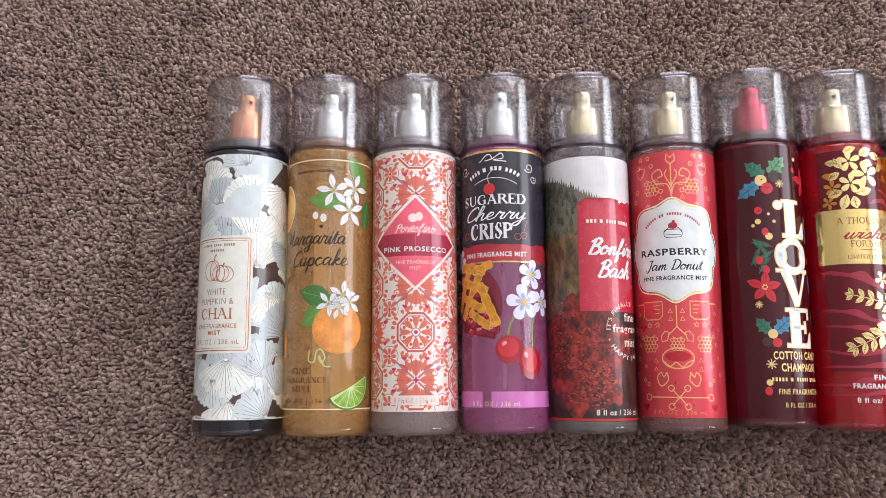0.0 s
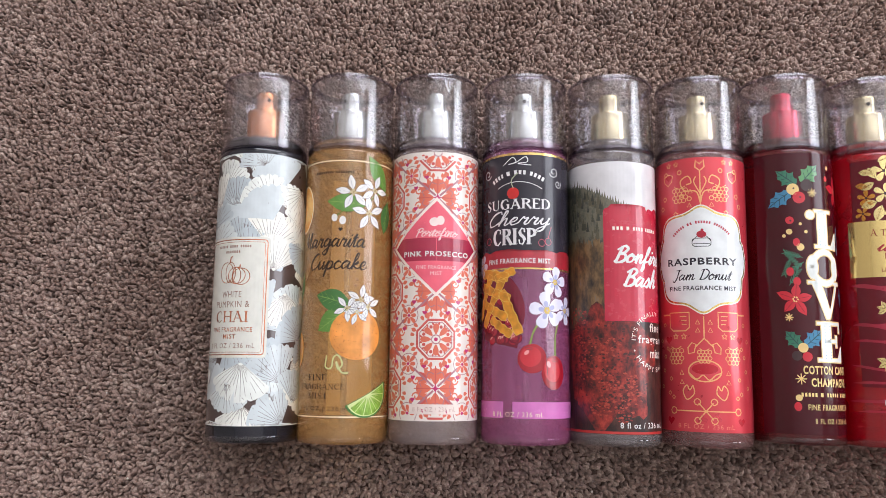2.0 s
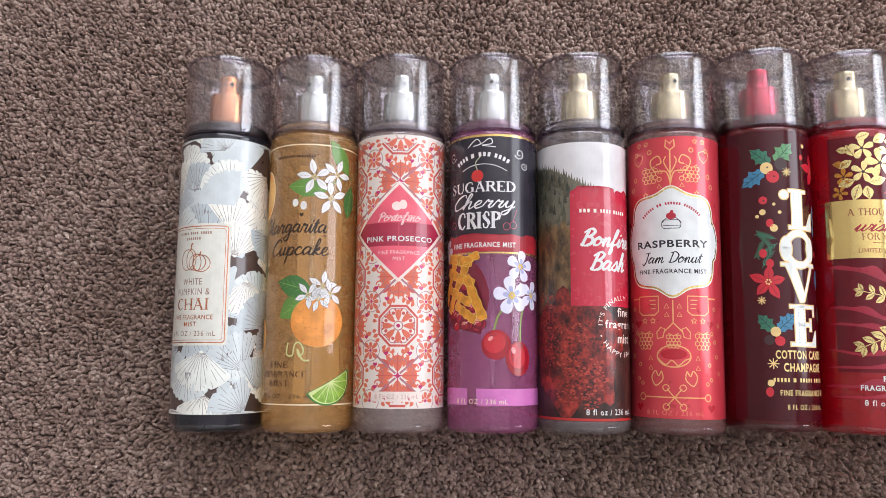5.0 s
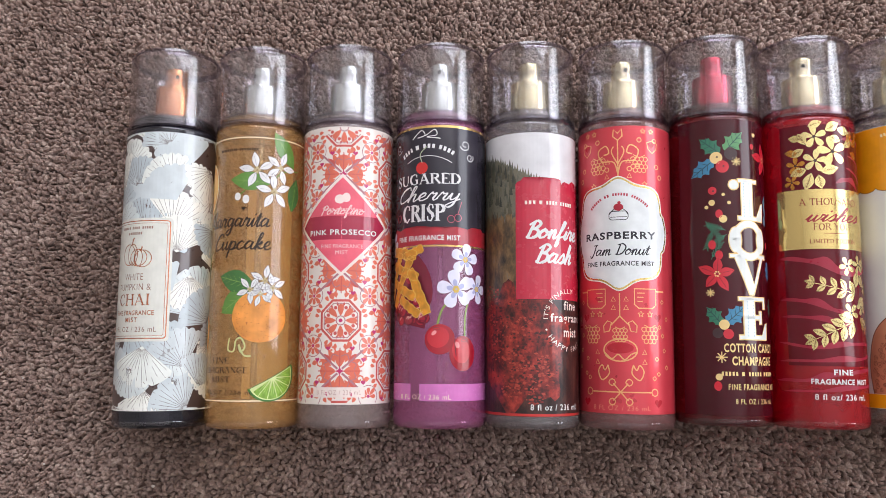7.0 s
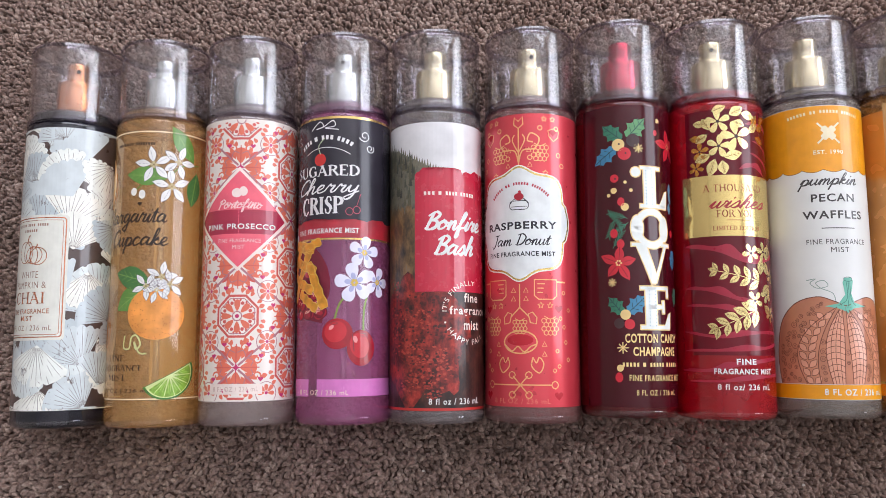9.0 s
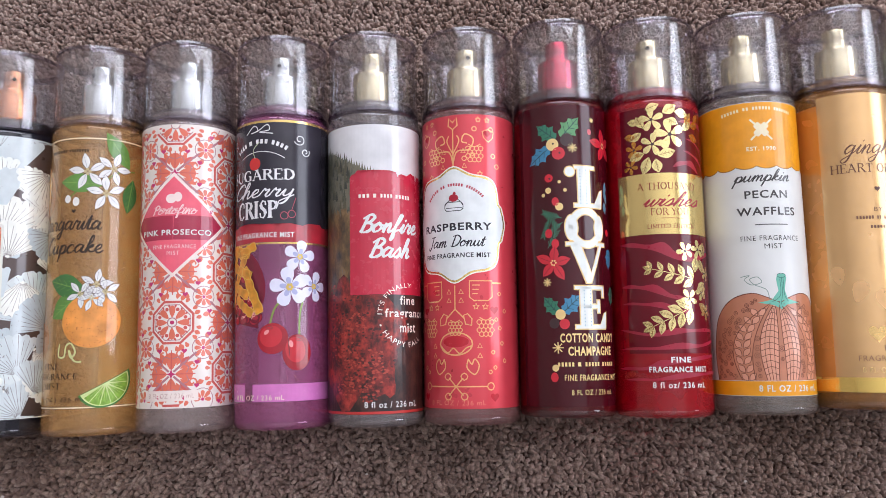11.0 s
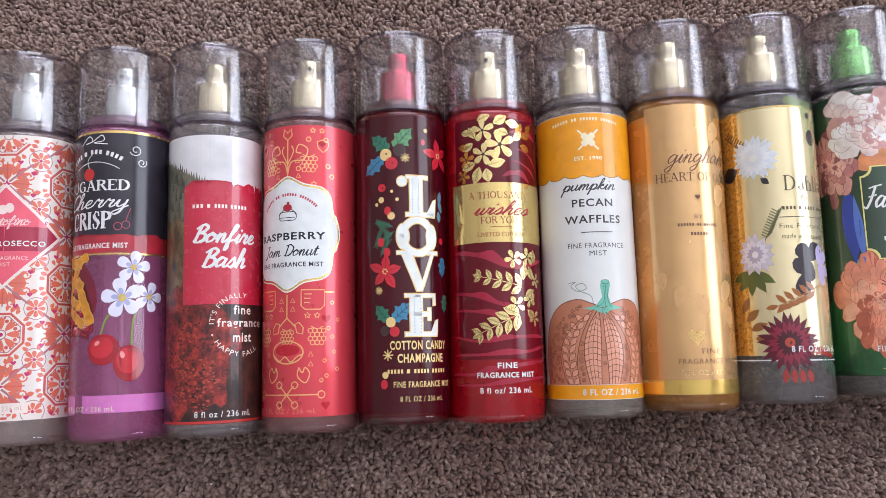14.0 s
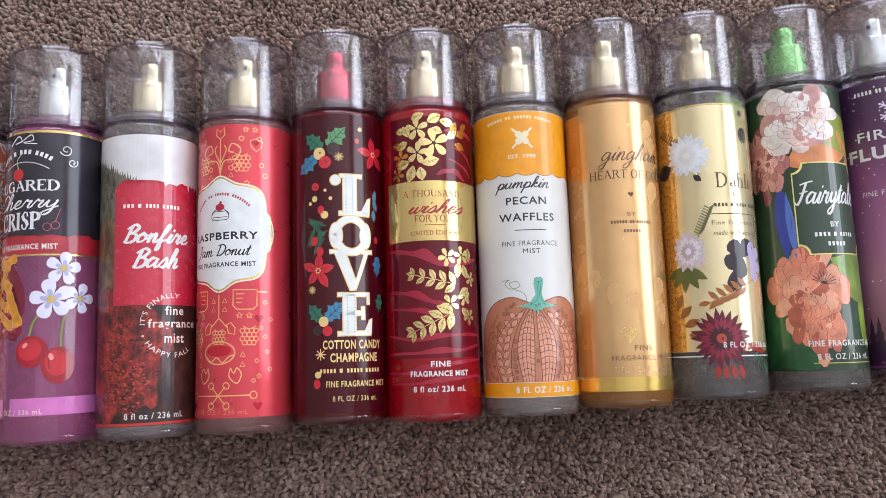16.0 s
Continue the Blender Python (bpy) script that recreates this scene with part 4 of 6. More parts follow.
fine("coral_tile_pattern", inside(coral, 11.7, 147.3), ink((222, 112, 88)), lab, 1)
fine("brick_tile_pattern", inside(brick, 11.7, 147.3), ink((206, 92, 84)), lab, 1.5)
fine("grey_tile_pattern", inside(grey, 11.7, 147.3), ink((178, 120, 128)), lab, 2)
fine("magenta_tile_pattern", inside(magenta, 11.7, 147.3), ink((196, 44, 106)), lab, 2.5)
art("diamond_panel", [[(1.2, 72.5), (27, 97.5), (1.2, 123.5), (-25, 97.5)]], ink((246, 226, 218)), lab, 3)
art("diamond_face", [[(1.2, 74.5), (25, 97.5), (1.2, 121.5), (-23, 97.5)]], ink((236, 98, 118), 0.24), lab, 3.6, "pink foil diamond name panel")
art("name_band", [[(-23, 97.5), (-18, 93), (-15.5, 90.6), (17.8, 90.6), (25, 97.5), (20, 102.3), (-18, 102.3)]], ink((170, 44, 72), 0.24), lab, 4.2)
each("emblem_dot", [ell(0, 110.6, 2.6, 2.3), ell(3.2, 111.4, 2.0, 2.4)], ink((250, 222, 216)), lab, 5)
fine("name_bar", bars(1.5, 105.6, [6, 6, 6], 1.0), ink((250, 190, 190)), lab, 5)
pen_word("lettering", "Portofino", 1.5, 104.3, 22, 6.4, 0.5, ink((252, 206, 206)), lab, 5)
text("lettering", "PINK PROSECCO", 1.3, 94.2, 36, 2.7, WHITE, lab, 5, bold=0.02)
text("lettering", "FINE FRAGRANCE", 1.3, 87.3, 21, 1.9, ink((252, 206, 206)), lab, 5)
text("lettering", "MIST", 1.3, 84.2, 6, 1.9, ink((252, 206, 206)), lab, 5)
art("volume_panel", [rect(-12, 14.8, 14, 19.6)], ink((238, 222, 214)), lab, 3)
text("lettering", "8 FL OZ / 236 mL", 1, 17.2, 22, 2.2, ink((200, 168, 160)), lab, 4)

# ---- bottle with a slate chalkboard top and cherries ----
thing, body = bottle(3, SILVER, liquid("violet_pink_mist_liquid", (196, 104, 156), 0.66, (0.99, 0.80, 0.94)), "violet mist bottle with chalkboard label and cherries", hole=-5)
lab = part("label_band", sleeve(94.5, 146.2, -48, 48), mat("chalkboard_slate_print", (48, 44, 54), 0.2, var=0.22, scale=60, coat=0.2), thing, smooth=True, label="slate grey chalkboard label")
part("back_label", sleeve(12, 94, 62, 92), mat("grey_mauve_back_label", (204, 184, 190), 0.4, var=0.1), thing, smooth=True)
part("gold_edge", sleeve(146.2, 147.4, -48, 48), GOLDF, thing, smooth=True)
wob = [(-46 + 92 * k / 60, 94.8 + 1.5 * math.sin(k * 1.7) * math.sin(k * 0.63) + 0.8) for k in range(61)]
art("red_brush_band", [[(-46, 87.6)] + [(46, 87.6)] + list(reversed(wob))], mat("red_chalk_band", (176, 36, 52), 0.4, var=0.2, scale=160, coat=0.7), lab, 1)
art("gold_line", [rect(-46, 86.6, 46, 87.4)], GOLDF, lab, 1)
CH = ink((226, 224, 226))
art("chalk_bow", stroke(spline([(-14, 141), (-9, 145), (-7, 142.5), (-11, 141.5), (-6.8, 142.3), (-2, 145.2), (-1, 142.4), (-6, 141.6), (1, 140.6)]), 0.45), CH, lab, 1)
fine("name_bar", arc_bars(-6, 110, 27, [8, 3, 7, 9], 2.6), CH, lab, 1)
art("chalk_swash", stroke([(-6 + 24 * math.cos(radians(a)), 108 + 24 * math.sin(radians(a))) for a in range(58, 124, 6)], 0.35) + stroke(curl(14, 138, 3, 200), 0.4) + stroke(curl(17, 132, 2.4, 30, sign=-1), 0.4) + stroke(curl(-25, 138, 3, -20, sign=-1), 0.4), CH, lab, 1)
art("cherry", [ell(-8.6, 126, 3.2, 3.1)], ink((206, 46, 44), 0.2), lab, 2, "small red cherry")
art("cherry_stalk", stroke(spline([(-8.4, 128.6), (-9.4, 133), (-6, 136.6)]), 0.5), ink((170, 180, 150)), lab, 2)
serif_word("lettering", "SUGARED", -7, 120.4, 37, 5.2, CH, lab, 2, 0.2, 0.09)
pen_word("lettering", "Cherry", -6, 111.5, 34, 11, 0.8, CH, lab, 2.4)
serif_word("lettering", "CRISP", -8.4, 103.4, 23, 8.4, CH, lab, 2, 0.26, 0.12)
fine("chalk_cherry", stroke(ell(10, 101, 1.8), 0.3, True) + stroke(ell(6.4, 100.2, 1.8), 0.3, True) + stroke([(10, 103), (12, 109)], 0.3) + stroke(ell(-24, 102, 1.8), 0.3, True), ink((190, 70, 92)), lab, 1)
text("lettering", "FINE FRAGRANCE MIST", -6.3, 91, 35, 2.6, WHITE, lab, 3, bold=0.025)
rng = random.Random(9)
art("pie_filling", [ell(-18, 68, 15, 19, 0.35, 26), [(-30, 52), (-20, 50), (-6.5, 47), (-4, 60), (-10, 75)]], ink((122, 26, 50), 0.2), body, 1, "cherry pie slice print")
BERRIES = [(-25 + rng.uniform(0, 19), 51 + rng.uniform(0, 22), rng.uniform(2.2, 3.2)) for k in range(22)]
fine("pie_berry", [ell(x, y, r, n=14) for x, y, r in BERRIES], ink((176, 36, 58), 0.2), body, 2)
fine("pie_berry_outline", [q for x, y, r in BERRIES for q in stroke(ell(x, y, r, n=14), 0.4, True)], ink((104, 16, 40), 0.2), body, 2.6)
fine("berry_glint", [q for x, y, r in BERRIES for q in stroke([(x - 0.5 * r, y + 0.1 * r), (x - 0.3 * r, y + 0.5 * r), (x + 0.1 * r, y + 0.6 * r)], 0.5)], ink((236, 160, 156)), body, 3)
for s, v, l, w, d in ((-33, 62, 25, 3.4, 64), (-28, 58, 28, 3.4, 60), (-31, 86, 20, 4.2, -10), (-30, 79, 21, 3.6, -20), (-30, 71, 20, 3.6, -26), (-19, 82, 12, 3.2, 20), (-15, 76, 24, 3.8, -66), (-22, 62, 15, 3.4, -34)):
    c, e = math.cos(radians(d)), math.sin(radians(d))
    zig = [(s + l * k / 8 * c - (w / 2 + (k % 2) * 0.6) * e, v + l * k / 8 * e + (w / 2 + (k % 2) * 0.6) * c) for k in range(9)]
    zag = [(s + l * k / 8 * c + (w / 2 + (k % 2) * 0.6) * e, v + l * k / 8 * e - (w / 2 + (k % 2) * 0.6) * c) for k in range(8, -1, -1)]
    art("pastry_strip", [zig + zag], mat("baked_pastry_ink", (216, 146, 48), 0.35, var=0.3, scale=260), body, 4 + d * 0.01, "golden pastry lattice strip")
    art("pastry_edge", stroke(zig + zag, 0.35, True), ink((238, 190, 90)), body, 5 + d * 0.01)
PETALS = ink((226, 226, 244))
for s, v, r, d in ((14, 80.5, 7.2, 80), (9, 66, 8.8, 100), (21.5, 66.5, 6.6, 70), (-31, 90, 5, 60)):
    art("cherry_blossom", [petal(s + 0.8 * math.cos(radians(d + 72 * k)), v + 0.8 * math.sin(radians(d + 72 * k)), r, r * 0.82, d + 72 * k) for k in range(5)], PETALS, body, 4, "white blossom print")
    art("petal_shade", [petal(s, v, r * 0.55, r * 0.3, d + 72 * k) for k in range(5)], ink((172, 176, 214)), body, 4.6)
    fine("blossom_heart", [ell(s + 0.13 * r * math.cos(k * 1.05), v + 0.13 * r * math.sin(k * 1.05), 0.09 * r, n=6) for k in range(6)], ink((214, 182, 84)), body, 5.2)
art("cherry_stems", stroke(spline([(7.5, 62), (2, 56), (-0.5, 47.5)]), 0.9) + stroke(spline([(17, 64), (14, 54), (13.6, 42)]), 0.9), ink((132, 160, 72)), body, 3)
CHERRY = mat("glossy_cherry_ink", (158, 24, 40), 0.2, var=0.3, scale=60, coat=0.6)
art("cherry", [ell(1, 42, 7.4, 7.2, 0.2, 26)], CHERRY, body, 4, "large red cherry")
art("cherry", [ell(12.6, 35.4, 7.0, 8.4, 0.0, 26)], CHERRY, body, 4.5, "large red cherry")
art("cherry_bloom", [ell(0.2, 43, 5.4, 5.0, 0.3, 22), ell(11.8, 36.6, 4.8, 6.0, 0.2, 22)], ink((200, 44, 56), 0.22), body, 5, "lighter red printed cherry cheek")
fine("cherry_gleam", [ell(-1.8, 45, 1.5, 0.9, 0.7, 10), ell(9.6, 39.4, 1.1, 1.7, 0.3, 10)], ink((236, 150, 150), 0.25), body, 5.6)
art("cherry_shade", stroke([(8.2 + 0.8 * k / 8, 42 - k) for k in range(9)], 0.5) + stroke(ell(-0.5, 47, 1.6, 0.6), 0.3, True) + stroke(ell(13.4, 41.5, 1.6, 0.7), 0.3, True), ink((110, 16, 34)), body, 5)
art("pink_band", [rect(-46, 13.0, -14, 21), rect(-9, 13.0, 46, 21)], ink((212, 122, 190), 0.25), body, 1)
text("lettering", "8 FL OZ / 236 mL", -7, 14.9, 27, 2.3, CREAM, body, 3)

# ---- bottle with a misty autumn forest sleeve ----
thing, body = bottle(4, GOLD, liquid("clear_grey_plastic", (196, 186, 186), 0.78, (0.95, 0.93, 0.94)), "autumn forest picture mist bottle with pale gold sprayer")
lab = part("label_sleeve", sleeve(6.0, 143.4), mat("dark_forest_print", (66, 44, 40), 0.32, var=0.5, scale=70, coat=0.7), thing, smooth=True)
rng = random.Random(12)
SKYINK = mat("pale_cloud_print", (222, 221, 223), 0.34, var=0.14, scale=60, coat=0.7)
ridge = lambda s: 130.0 - 0.52 * (s + 20) if s > -20 else 130 + 0.2 * (-20 - s)
edge = [(-44 + 88 * k / 44, max(96, ridge(-44 + 88 * k / 44))) for k in range(45)]
art("cloudy_sky", [[(44, 143.2), (-44, 143.2)] + edge], SKYINK, lab, 1, "pale cloudy sky print")
MIST = mat("misty_slope_print", (112, 108, 104), 0.34, var=0.25, scale=60, coat=0.7)
art("mist_bank", [[(44, 60), (44, ridge(44) + 0.5)] + list(reversed([(x, y + 0.5) for x, y in edge])) + [(-44, 60)]], MIST, lab, 1.4)
FOREST = [ink((74, 76, 62)), ink((92, 88, 70)), ink((60, 62, 56)), ink((112, 98, 72)), ink((104, 74, 52)), ink((128, 96, 56))]


def fir(s, v, h):
    out = [(s - 0.22 * h, v)]
    for k in range(5):
        f = k / 5
        out += [(s - 0.24 * h * (1 - f), v + h * f), (s - 0.12 * h * (1 - f), v + h * (f + 0.06))]
    out += [(s, v + h)]
    for k in range(4, -1, -1):
        f = k / 5
        out += [(s + 0.12 * h * (1 - f), v + h * (f + 0.06)), (s + 0.24 * h * (1 - f), v + h * f)]
    return out


WOODS = mottled("golden_brown_woods_print", [(40, 34, 30), (74, 60, 46), (104, 82, 56), (138, 108, 72), (118, 112, 104)], 190, (1, 0.45, 1))
SLOPE = mottled("misty_fir_slope_print", [(64, 66, 60), (92, 92, 82), (120, 116, 100), (110, 104, 84), (146, 142, 138)], 230, (1, 0.5, 1))
top_edge = []
for k in range(131):
    s = -44 + 88 * k / 130
    top_edge.append((s, ridge(s) + (rng.uniform(1.6, 4.6) if k % 2 else rng.uniform(-0.6, 0.8))))
art("fir_slope", [[(44, 100), (-44, 100)] + top_edge], SLOPE, lab, 1.8, "misty conifer slope print")
low_edge = [(-44 + 36 * k / 50, 100 + rng.uniform(-2, 4) + (3 if k % 2 else 0)) for k in range(51)]
art("golden_thicket", [[(-8, 58), (-44, 58)] + low_edge], WOODS, lab, 2.2, "golden brown forest print")
for g in range(3):
    trees = []
    for k in range(60):
        s = rng.uniform(-42, 34)
        v = ridge(s) - 1.5 - rng.random() ** 2 * 20
        if s > -10 and v < 112:
            continue
        trees.append(fir(s, v - 3, rng.uniform(3.5, 6.5)))
    fine("fir_forest", trees, FOREST[g], lab, 2.4 + 0.3 * g)
saw = []
for k in range(57):
    saw.append((-9.2 + 0.8 * k, 117.2 + (rng.uniform(1.0, 3.6) if k % 2 else rng.uniform(-0.6, 0.6))))
art("red_name_panel", [[(-9.2, 61)] + [(35.6, 61)] + list(reversed(saw))], mat("crimson_panel_ink", (196, 40, 66), 0.26, var=0.06, coat=0.7), lab, 4.2, "crimson name panel with treeline edge")
AUTUMN = mottled("rust_red_foliage_print", [(40, 22, 22), (82, 32, 30), (124, 42, 38), (164, 54, 46), (194, 74, 60)], 210, (1, 0.7, 1))
DUSKWOOD = mottled("dark_understorey_print", [(30, 22, 22), (48, 32, 30), (74, 44, 38), (92, 58, 46)], 170, (1, 0.5, 1))
crown = []
for k in range(73):
    q = 2 * math.pi * k / 72
    crown.append((-8 + (27 + 3.5 * math.sin(5 * q)) * math.cos(q) * rng.uniform(0.9, 1.05), 40 + (29 + 4 * math.cos(7 * q)) * math.sin(q) * rng.uniform(0.92, 1.04)))
art("dark_understorey", [rect(-44, 7.5, 44, 61)], DUSKWOOD, lab, 1.8, "dark forest floor print")
art("rust_foliage", [[(x, min(74, y) if x < -9.4 else min(60.8, y)) for x, y in crown[:-1]]], AUTUMN, lab, 2.6, "rust red autumn tree print")
RUST = [ink((150, 52, 44)), ink((122, 42, 38)), ink((178, 72, 58)), ink((72, 34, 32))]
BOUGHS = [(-25, 63, 7), (-28, 53, 6), (-20, 47, 8), (-17, 36, 8), (-9, 33, 8), (2, 32, 6), (-6, 24, 7), (4, 24, 6), (-12, 18, 5), (-1, 16, 6), (-8, 48, 7)]
for g in range(4):
    clumps = []
    for k in range(210):
        q, r0 = rng.uniform(0, 6.283), math.sqrt(rng.random())
        bx, by, br = BOUGHS[k % 11] if g != 3 else (-8, 40, 27)
        s, v = bx + br * r0 * math.cos(q), by + 0.75 * br * r0 * math.sin(q)
        if v > 60 and s > -9.5 or s > 7 and v > 42:
            continue
        r = rng.uniform(0.25, 0.7)
        clumps.append([(s + r * rng.uniform(0.5, 1.3) * math.cos(2 * math.pi * e / 7) * 1.5, v + r * rng.uniform(0.5, 1.2) * math.sin(2 * math.pi * e / 7)) for e in range(7)])
    fine("autumn_foliage", clumps, RUST[g], lab, 2.8 + 0.2 * g)
LC = ink((246, 232, 222))
fine("name_bar", bars(9, 108, [6, 2.4, 6.5, 9], 2.2), LC, lab, 5)
pen_word("lettering", "Bonfire", 11.5, 93.0, 31, 12.5, 1.25, WHITE, lab, 5, slant=0.35, label="white brush lettering")
pen_word("lettering", "Bash", 11, 83.2, 21, 9.4, 1.25, WHITE, lab, 5, slant=0.35, label="white brush lettering")
text("lettering", "IT'S FINALLY", 19, 51.5, 25, 2.4, LC, lab, 5, ring=14, mid=128)
text("lettering", "HAPPY FALL", 19, 51.5, 24, 2.4, LC, lab, 5, ring=-14, mid=262)
art("dot_mark", [ell(5.4, 46.6, 0.5, n=8)], LC, lab, 5)
for body_text, v, w in (("fine", 58.4, 9.5), ("fragrance", 51.8, 25), ("mist", 45.4, 10)):
    text("lettering", body_text, 20, v, w, 5.2 if v < 55 and v > 48 else 4.4, LC, lab, 5, bold=0.02)
text("lettering", "8 fl oz / 236 mL", 11, 10.4, 27, 2.8, WHITE, lab, 5, bold=0.01)
art("red_base_line", [rect(-46, 6.2, 46, 7.4)], ink((190, 52, 48)), lab, 2)

# ---- red foil bottle with a white scalloped badge ----
thing, body = bottle(5, GOLD, liquid("clear_red_plastic", (200, 140, 138), 0.76, (0.95, 0.82, 0.82)), "red foil dessert pattern mist bottle with white badge", hole=8)
lab = part("label_sleeve", sleeve(7.5, 146.2), mat("red_metallic_sleeve", (218, 66, 78), 0.30, 0.35, var=0.08, scale=40, coat=0.7), thing, smooth=True)
LG = ink((244, 182, 124), 0.3, 0.3)
C = -7.2
lines = []


def gold_line(pts, w, closed=False):
    return stroke(pts, 1.45 * w, closed)


def both(polys):
    return polys + [[(2 * C - x, y) for x, y in reversed(p)] for p in polys]


lines += gold_line([(C, 120), (C, 139)], 0.45) + both(gold_line(spline([(C, 122), (C + 2, 128), (C + 8, 129), (C + 10, 134), (C + 6, 136.5), (C + 4.4, 133), (C + 7, 132)]), 0.45))
lines += both(gold_line(spline([(C, 127), (C + 3, 133), (C + 2, 136)]), 0.4))
lines += gold_line([(C - 2, 144.5), (C - 2.3, 141), (C, 139), (C + 2.3, 141), (C + 2, 144.5), (C, 142.5)], 0.45, True)
for s, v in ((12.5, 143.5), (17, 143.5), (9.5, 126.5), (13, 117)):
    lines += both(gold_line(star(C + s, v, 5, 1.4, 0.7), 0.3, True))
for s, v in ((10.5, 139), (19, 139), (5.5, 124.5), (20, 126), (22, 121)):
    lines += both(gold_line(ell(C + s, v, 1.1, n=10), 0.3, True))
for s, v in ((5, 128.3), (5.5, 121)):
    lines += both(gold_line([(C + s - 1.1, v - 0.9), (C + s + 1.1, v - 0.9), (C + s, v + 1.2)], 0.3, True))


def raspberry(s, v, r):
    out = []
    for row in range(4):
        for k in range(4 - (row % 2)):
            out += gold_line(ell(s + (k - 1.5 + 0.5 * (row % 2)) * 0.5 * r, v + (1 - row * 0.55) * 0.8 * r, 0.27 * r, n=8), 0.28, True)
    return out + gold_line(spline([(s - 0.7 * r, v + 1.3 * r), (s, v + r), (s + 0.7 * r, v + 1.3 * r)]), 0.3)


def strawberry(s, v, r):
    return gold_line([(s - r, v + 0.6 * r), (s - 0.8 * r, v - 0.4 * r), (s, v - 1.1 * r), (s + 0.8 * r, v - 0.4 * r), (s + r, v + 0.6 * r), (s, v + r)], 0.32, True)


lines += both(raspberry(C + 10.5, 126, 4.2)) + both(strawberry(C + 17.5, 136, 3.0))
# below the badge
lines += gold_line([(C, 64), (C, 53)], 0.4) + both(gold_line([(C, 53), (C + 4.4, 48.6)], 0.4)) + both(gold_line([(C + 4, 50), (C + 5, 46), (C + 7.8, 45.4), (C + 8, 48.4), (C + 6, 50.8)], 0.4, True))
lines += both(gold_line([(C + 7, 66), (C + 7, 58.5), (C + 9, 56.8), (C + 16, 56.8), (C + 18, 58.5), (C + 18, 66)], 0.4, True)) + both(gold_line([(C + 18, 65), (C + 23, 65)], 0.5)) + both(gold_line([(C + 8.4, 64), (C + 12, 64)], 0.3)) + both(gold_line([(C + 8.4, 62), (C + 11.4, 62)], 0.3)) + both(gold_line([(C + 8.4, 60), (C + 11, 60)], 0.3))
for s, v in ((10, 54), (14.5, 54)):
    lines += both(gold_line(star(C + s, v, 5, 1.5, 0.7), 0.3, True))
lines += both(raspberry(C + 14.5, 43.5, 4.2))
lines += gold_line(ell(C, 37, 8, 5.2, n=24), 0.45, True) + gold_line(spline([(C - 7.6, 36), (C - 4, 33), (C - 1, 35), (C + 2, 32.6), (C + 5, 35), (C + 7.6, 36)]), 0.4) + raspberry(C, 43.5, 3.4)
for s, v in ((11.5, 36), (11.5, 31.5), (3, 61), (3, 57)):
    lines += both(gold_line([(C + s - 1.1, v - 0.9), (C + s + 1.1, v - 0.9), (C + s, v + 1.2)], 0.3, True))
lines += both(gold_line(spline([(C + 6, 30), (C + 5.4, 26), (C + 9, 23), (C + 11, 27), (C + 9, 30), (C + 7.6, 27.6), (C + 6, 30)]), 0.4))
lines += gold_line([(C - 15, 17.5), (C + 15, 17.5)], 0.4) + both(gold_line([(C + 3.5, 21.5), (C - 3.5, 13.5)], 0.4)) + both(gold_line(star(C + 4, 22, 4, 1.6, 1.5), 0.35, True)) + both(gold_line(star(C + 4, 13, 4, 1.6, 1.5), 0.35, True))
lines += both(gold_line(ell(C + 16.5, 17.5, 1.7, n=8), 0.35, True))
for s, v in ((18, 33), (19, 26), (22, 44), (23, 37), (20, 48), (16.5, 24), (24.5, 29), (22, 60), (25, 52)):
    lines += both(gold_line(star(C + s, v, 4, 0.9, 0.8), 0.28, True))
fine("gold_line_drawing", [p for p in lines if all(8 < y < 146 for _, y in p)], LG, lab, 1, "fine gold dessert line drawings")
each("red_heart", [heart(C + q * s, v, r) for q in (1, -1) for s, v, r in ((19, 52.5, 2.2), (18.5, 12.6, 2.2), (17, 137, 2.0))] + [ell(C, 38, 6.4, 2.6)], ink((190, 26, 44), 0.25), lab, 0.6)


def badge(k):
    pts = []
    for q in range(96):
        a = 2 * math.pi * q / 96
        ca, sa = math.cos(a), math.sin(a)
        r = 1.0 / ((abs(ca) ** 3.0 + abs(sa) ** 3.0) ** (1 / 3.0))
        r *= 1 + 0.035 * math.cos(8 * a)
        top = 0.08 * math.exp(-((a - math.pi / 2) / 0.22) ** 2) + 0.10 * math.exp(-((a - 1.5 * math.pi) / 0.22) ** 2)
        pts.append((C + k * 23.3 * r * ca * (1 + 0.06 * (abs(sa) < 0.35)), 93.2 + (k * 24.0 * r + 24 * top) * sa))
    return pts


art("badge_border", [badge(1.045)], ink((240, 236, 226)), lab, 2)
art("badge_gold_rim", [badge(1.02)], GOLDF, lab, 2.6)
art("badge_face", [badge(0.985)], ink((228, 232, 232), 0.4), lab, 3.2, "white scalloped name badge")
RK = ink((34, 32, 44))
fine("name_bar", arc_bars(C, 92, 20, [8, 3, 8, 10], 1.6, 1.3), ink((178, 44, 66)), lab, 4)
text("lettering", "RASPBERRY", C, 91.8, 37, 3.7, RK, lab, 4, bold=0.028)
pen_word("lettering", "Jam Donut", C, 84.6, 31, 6.2, 0.55, RK, lab, 4)
text("lettering", "FINE FRAGRANCE MIST", C, 78.2, 35, 2.3, RK, lab, 4, bold=0.022)
art("cake_drawing", stroke(rounded(C - 4.6, 99.4, C + 4.6, 103.6, 1.6), 0.35, True) + stroke(spline([(C - 4.6, 102), (C - 2, 104.6), (C + 2, 104.8), (C + 4.6, 102)]), 0.35) + stroke([(C - 4, 100.8), (C + 4, 100.8)], 0.3), RK, lab, 4)
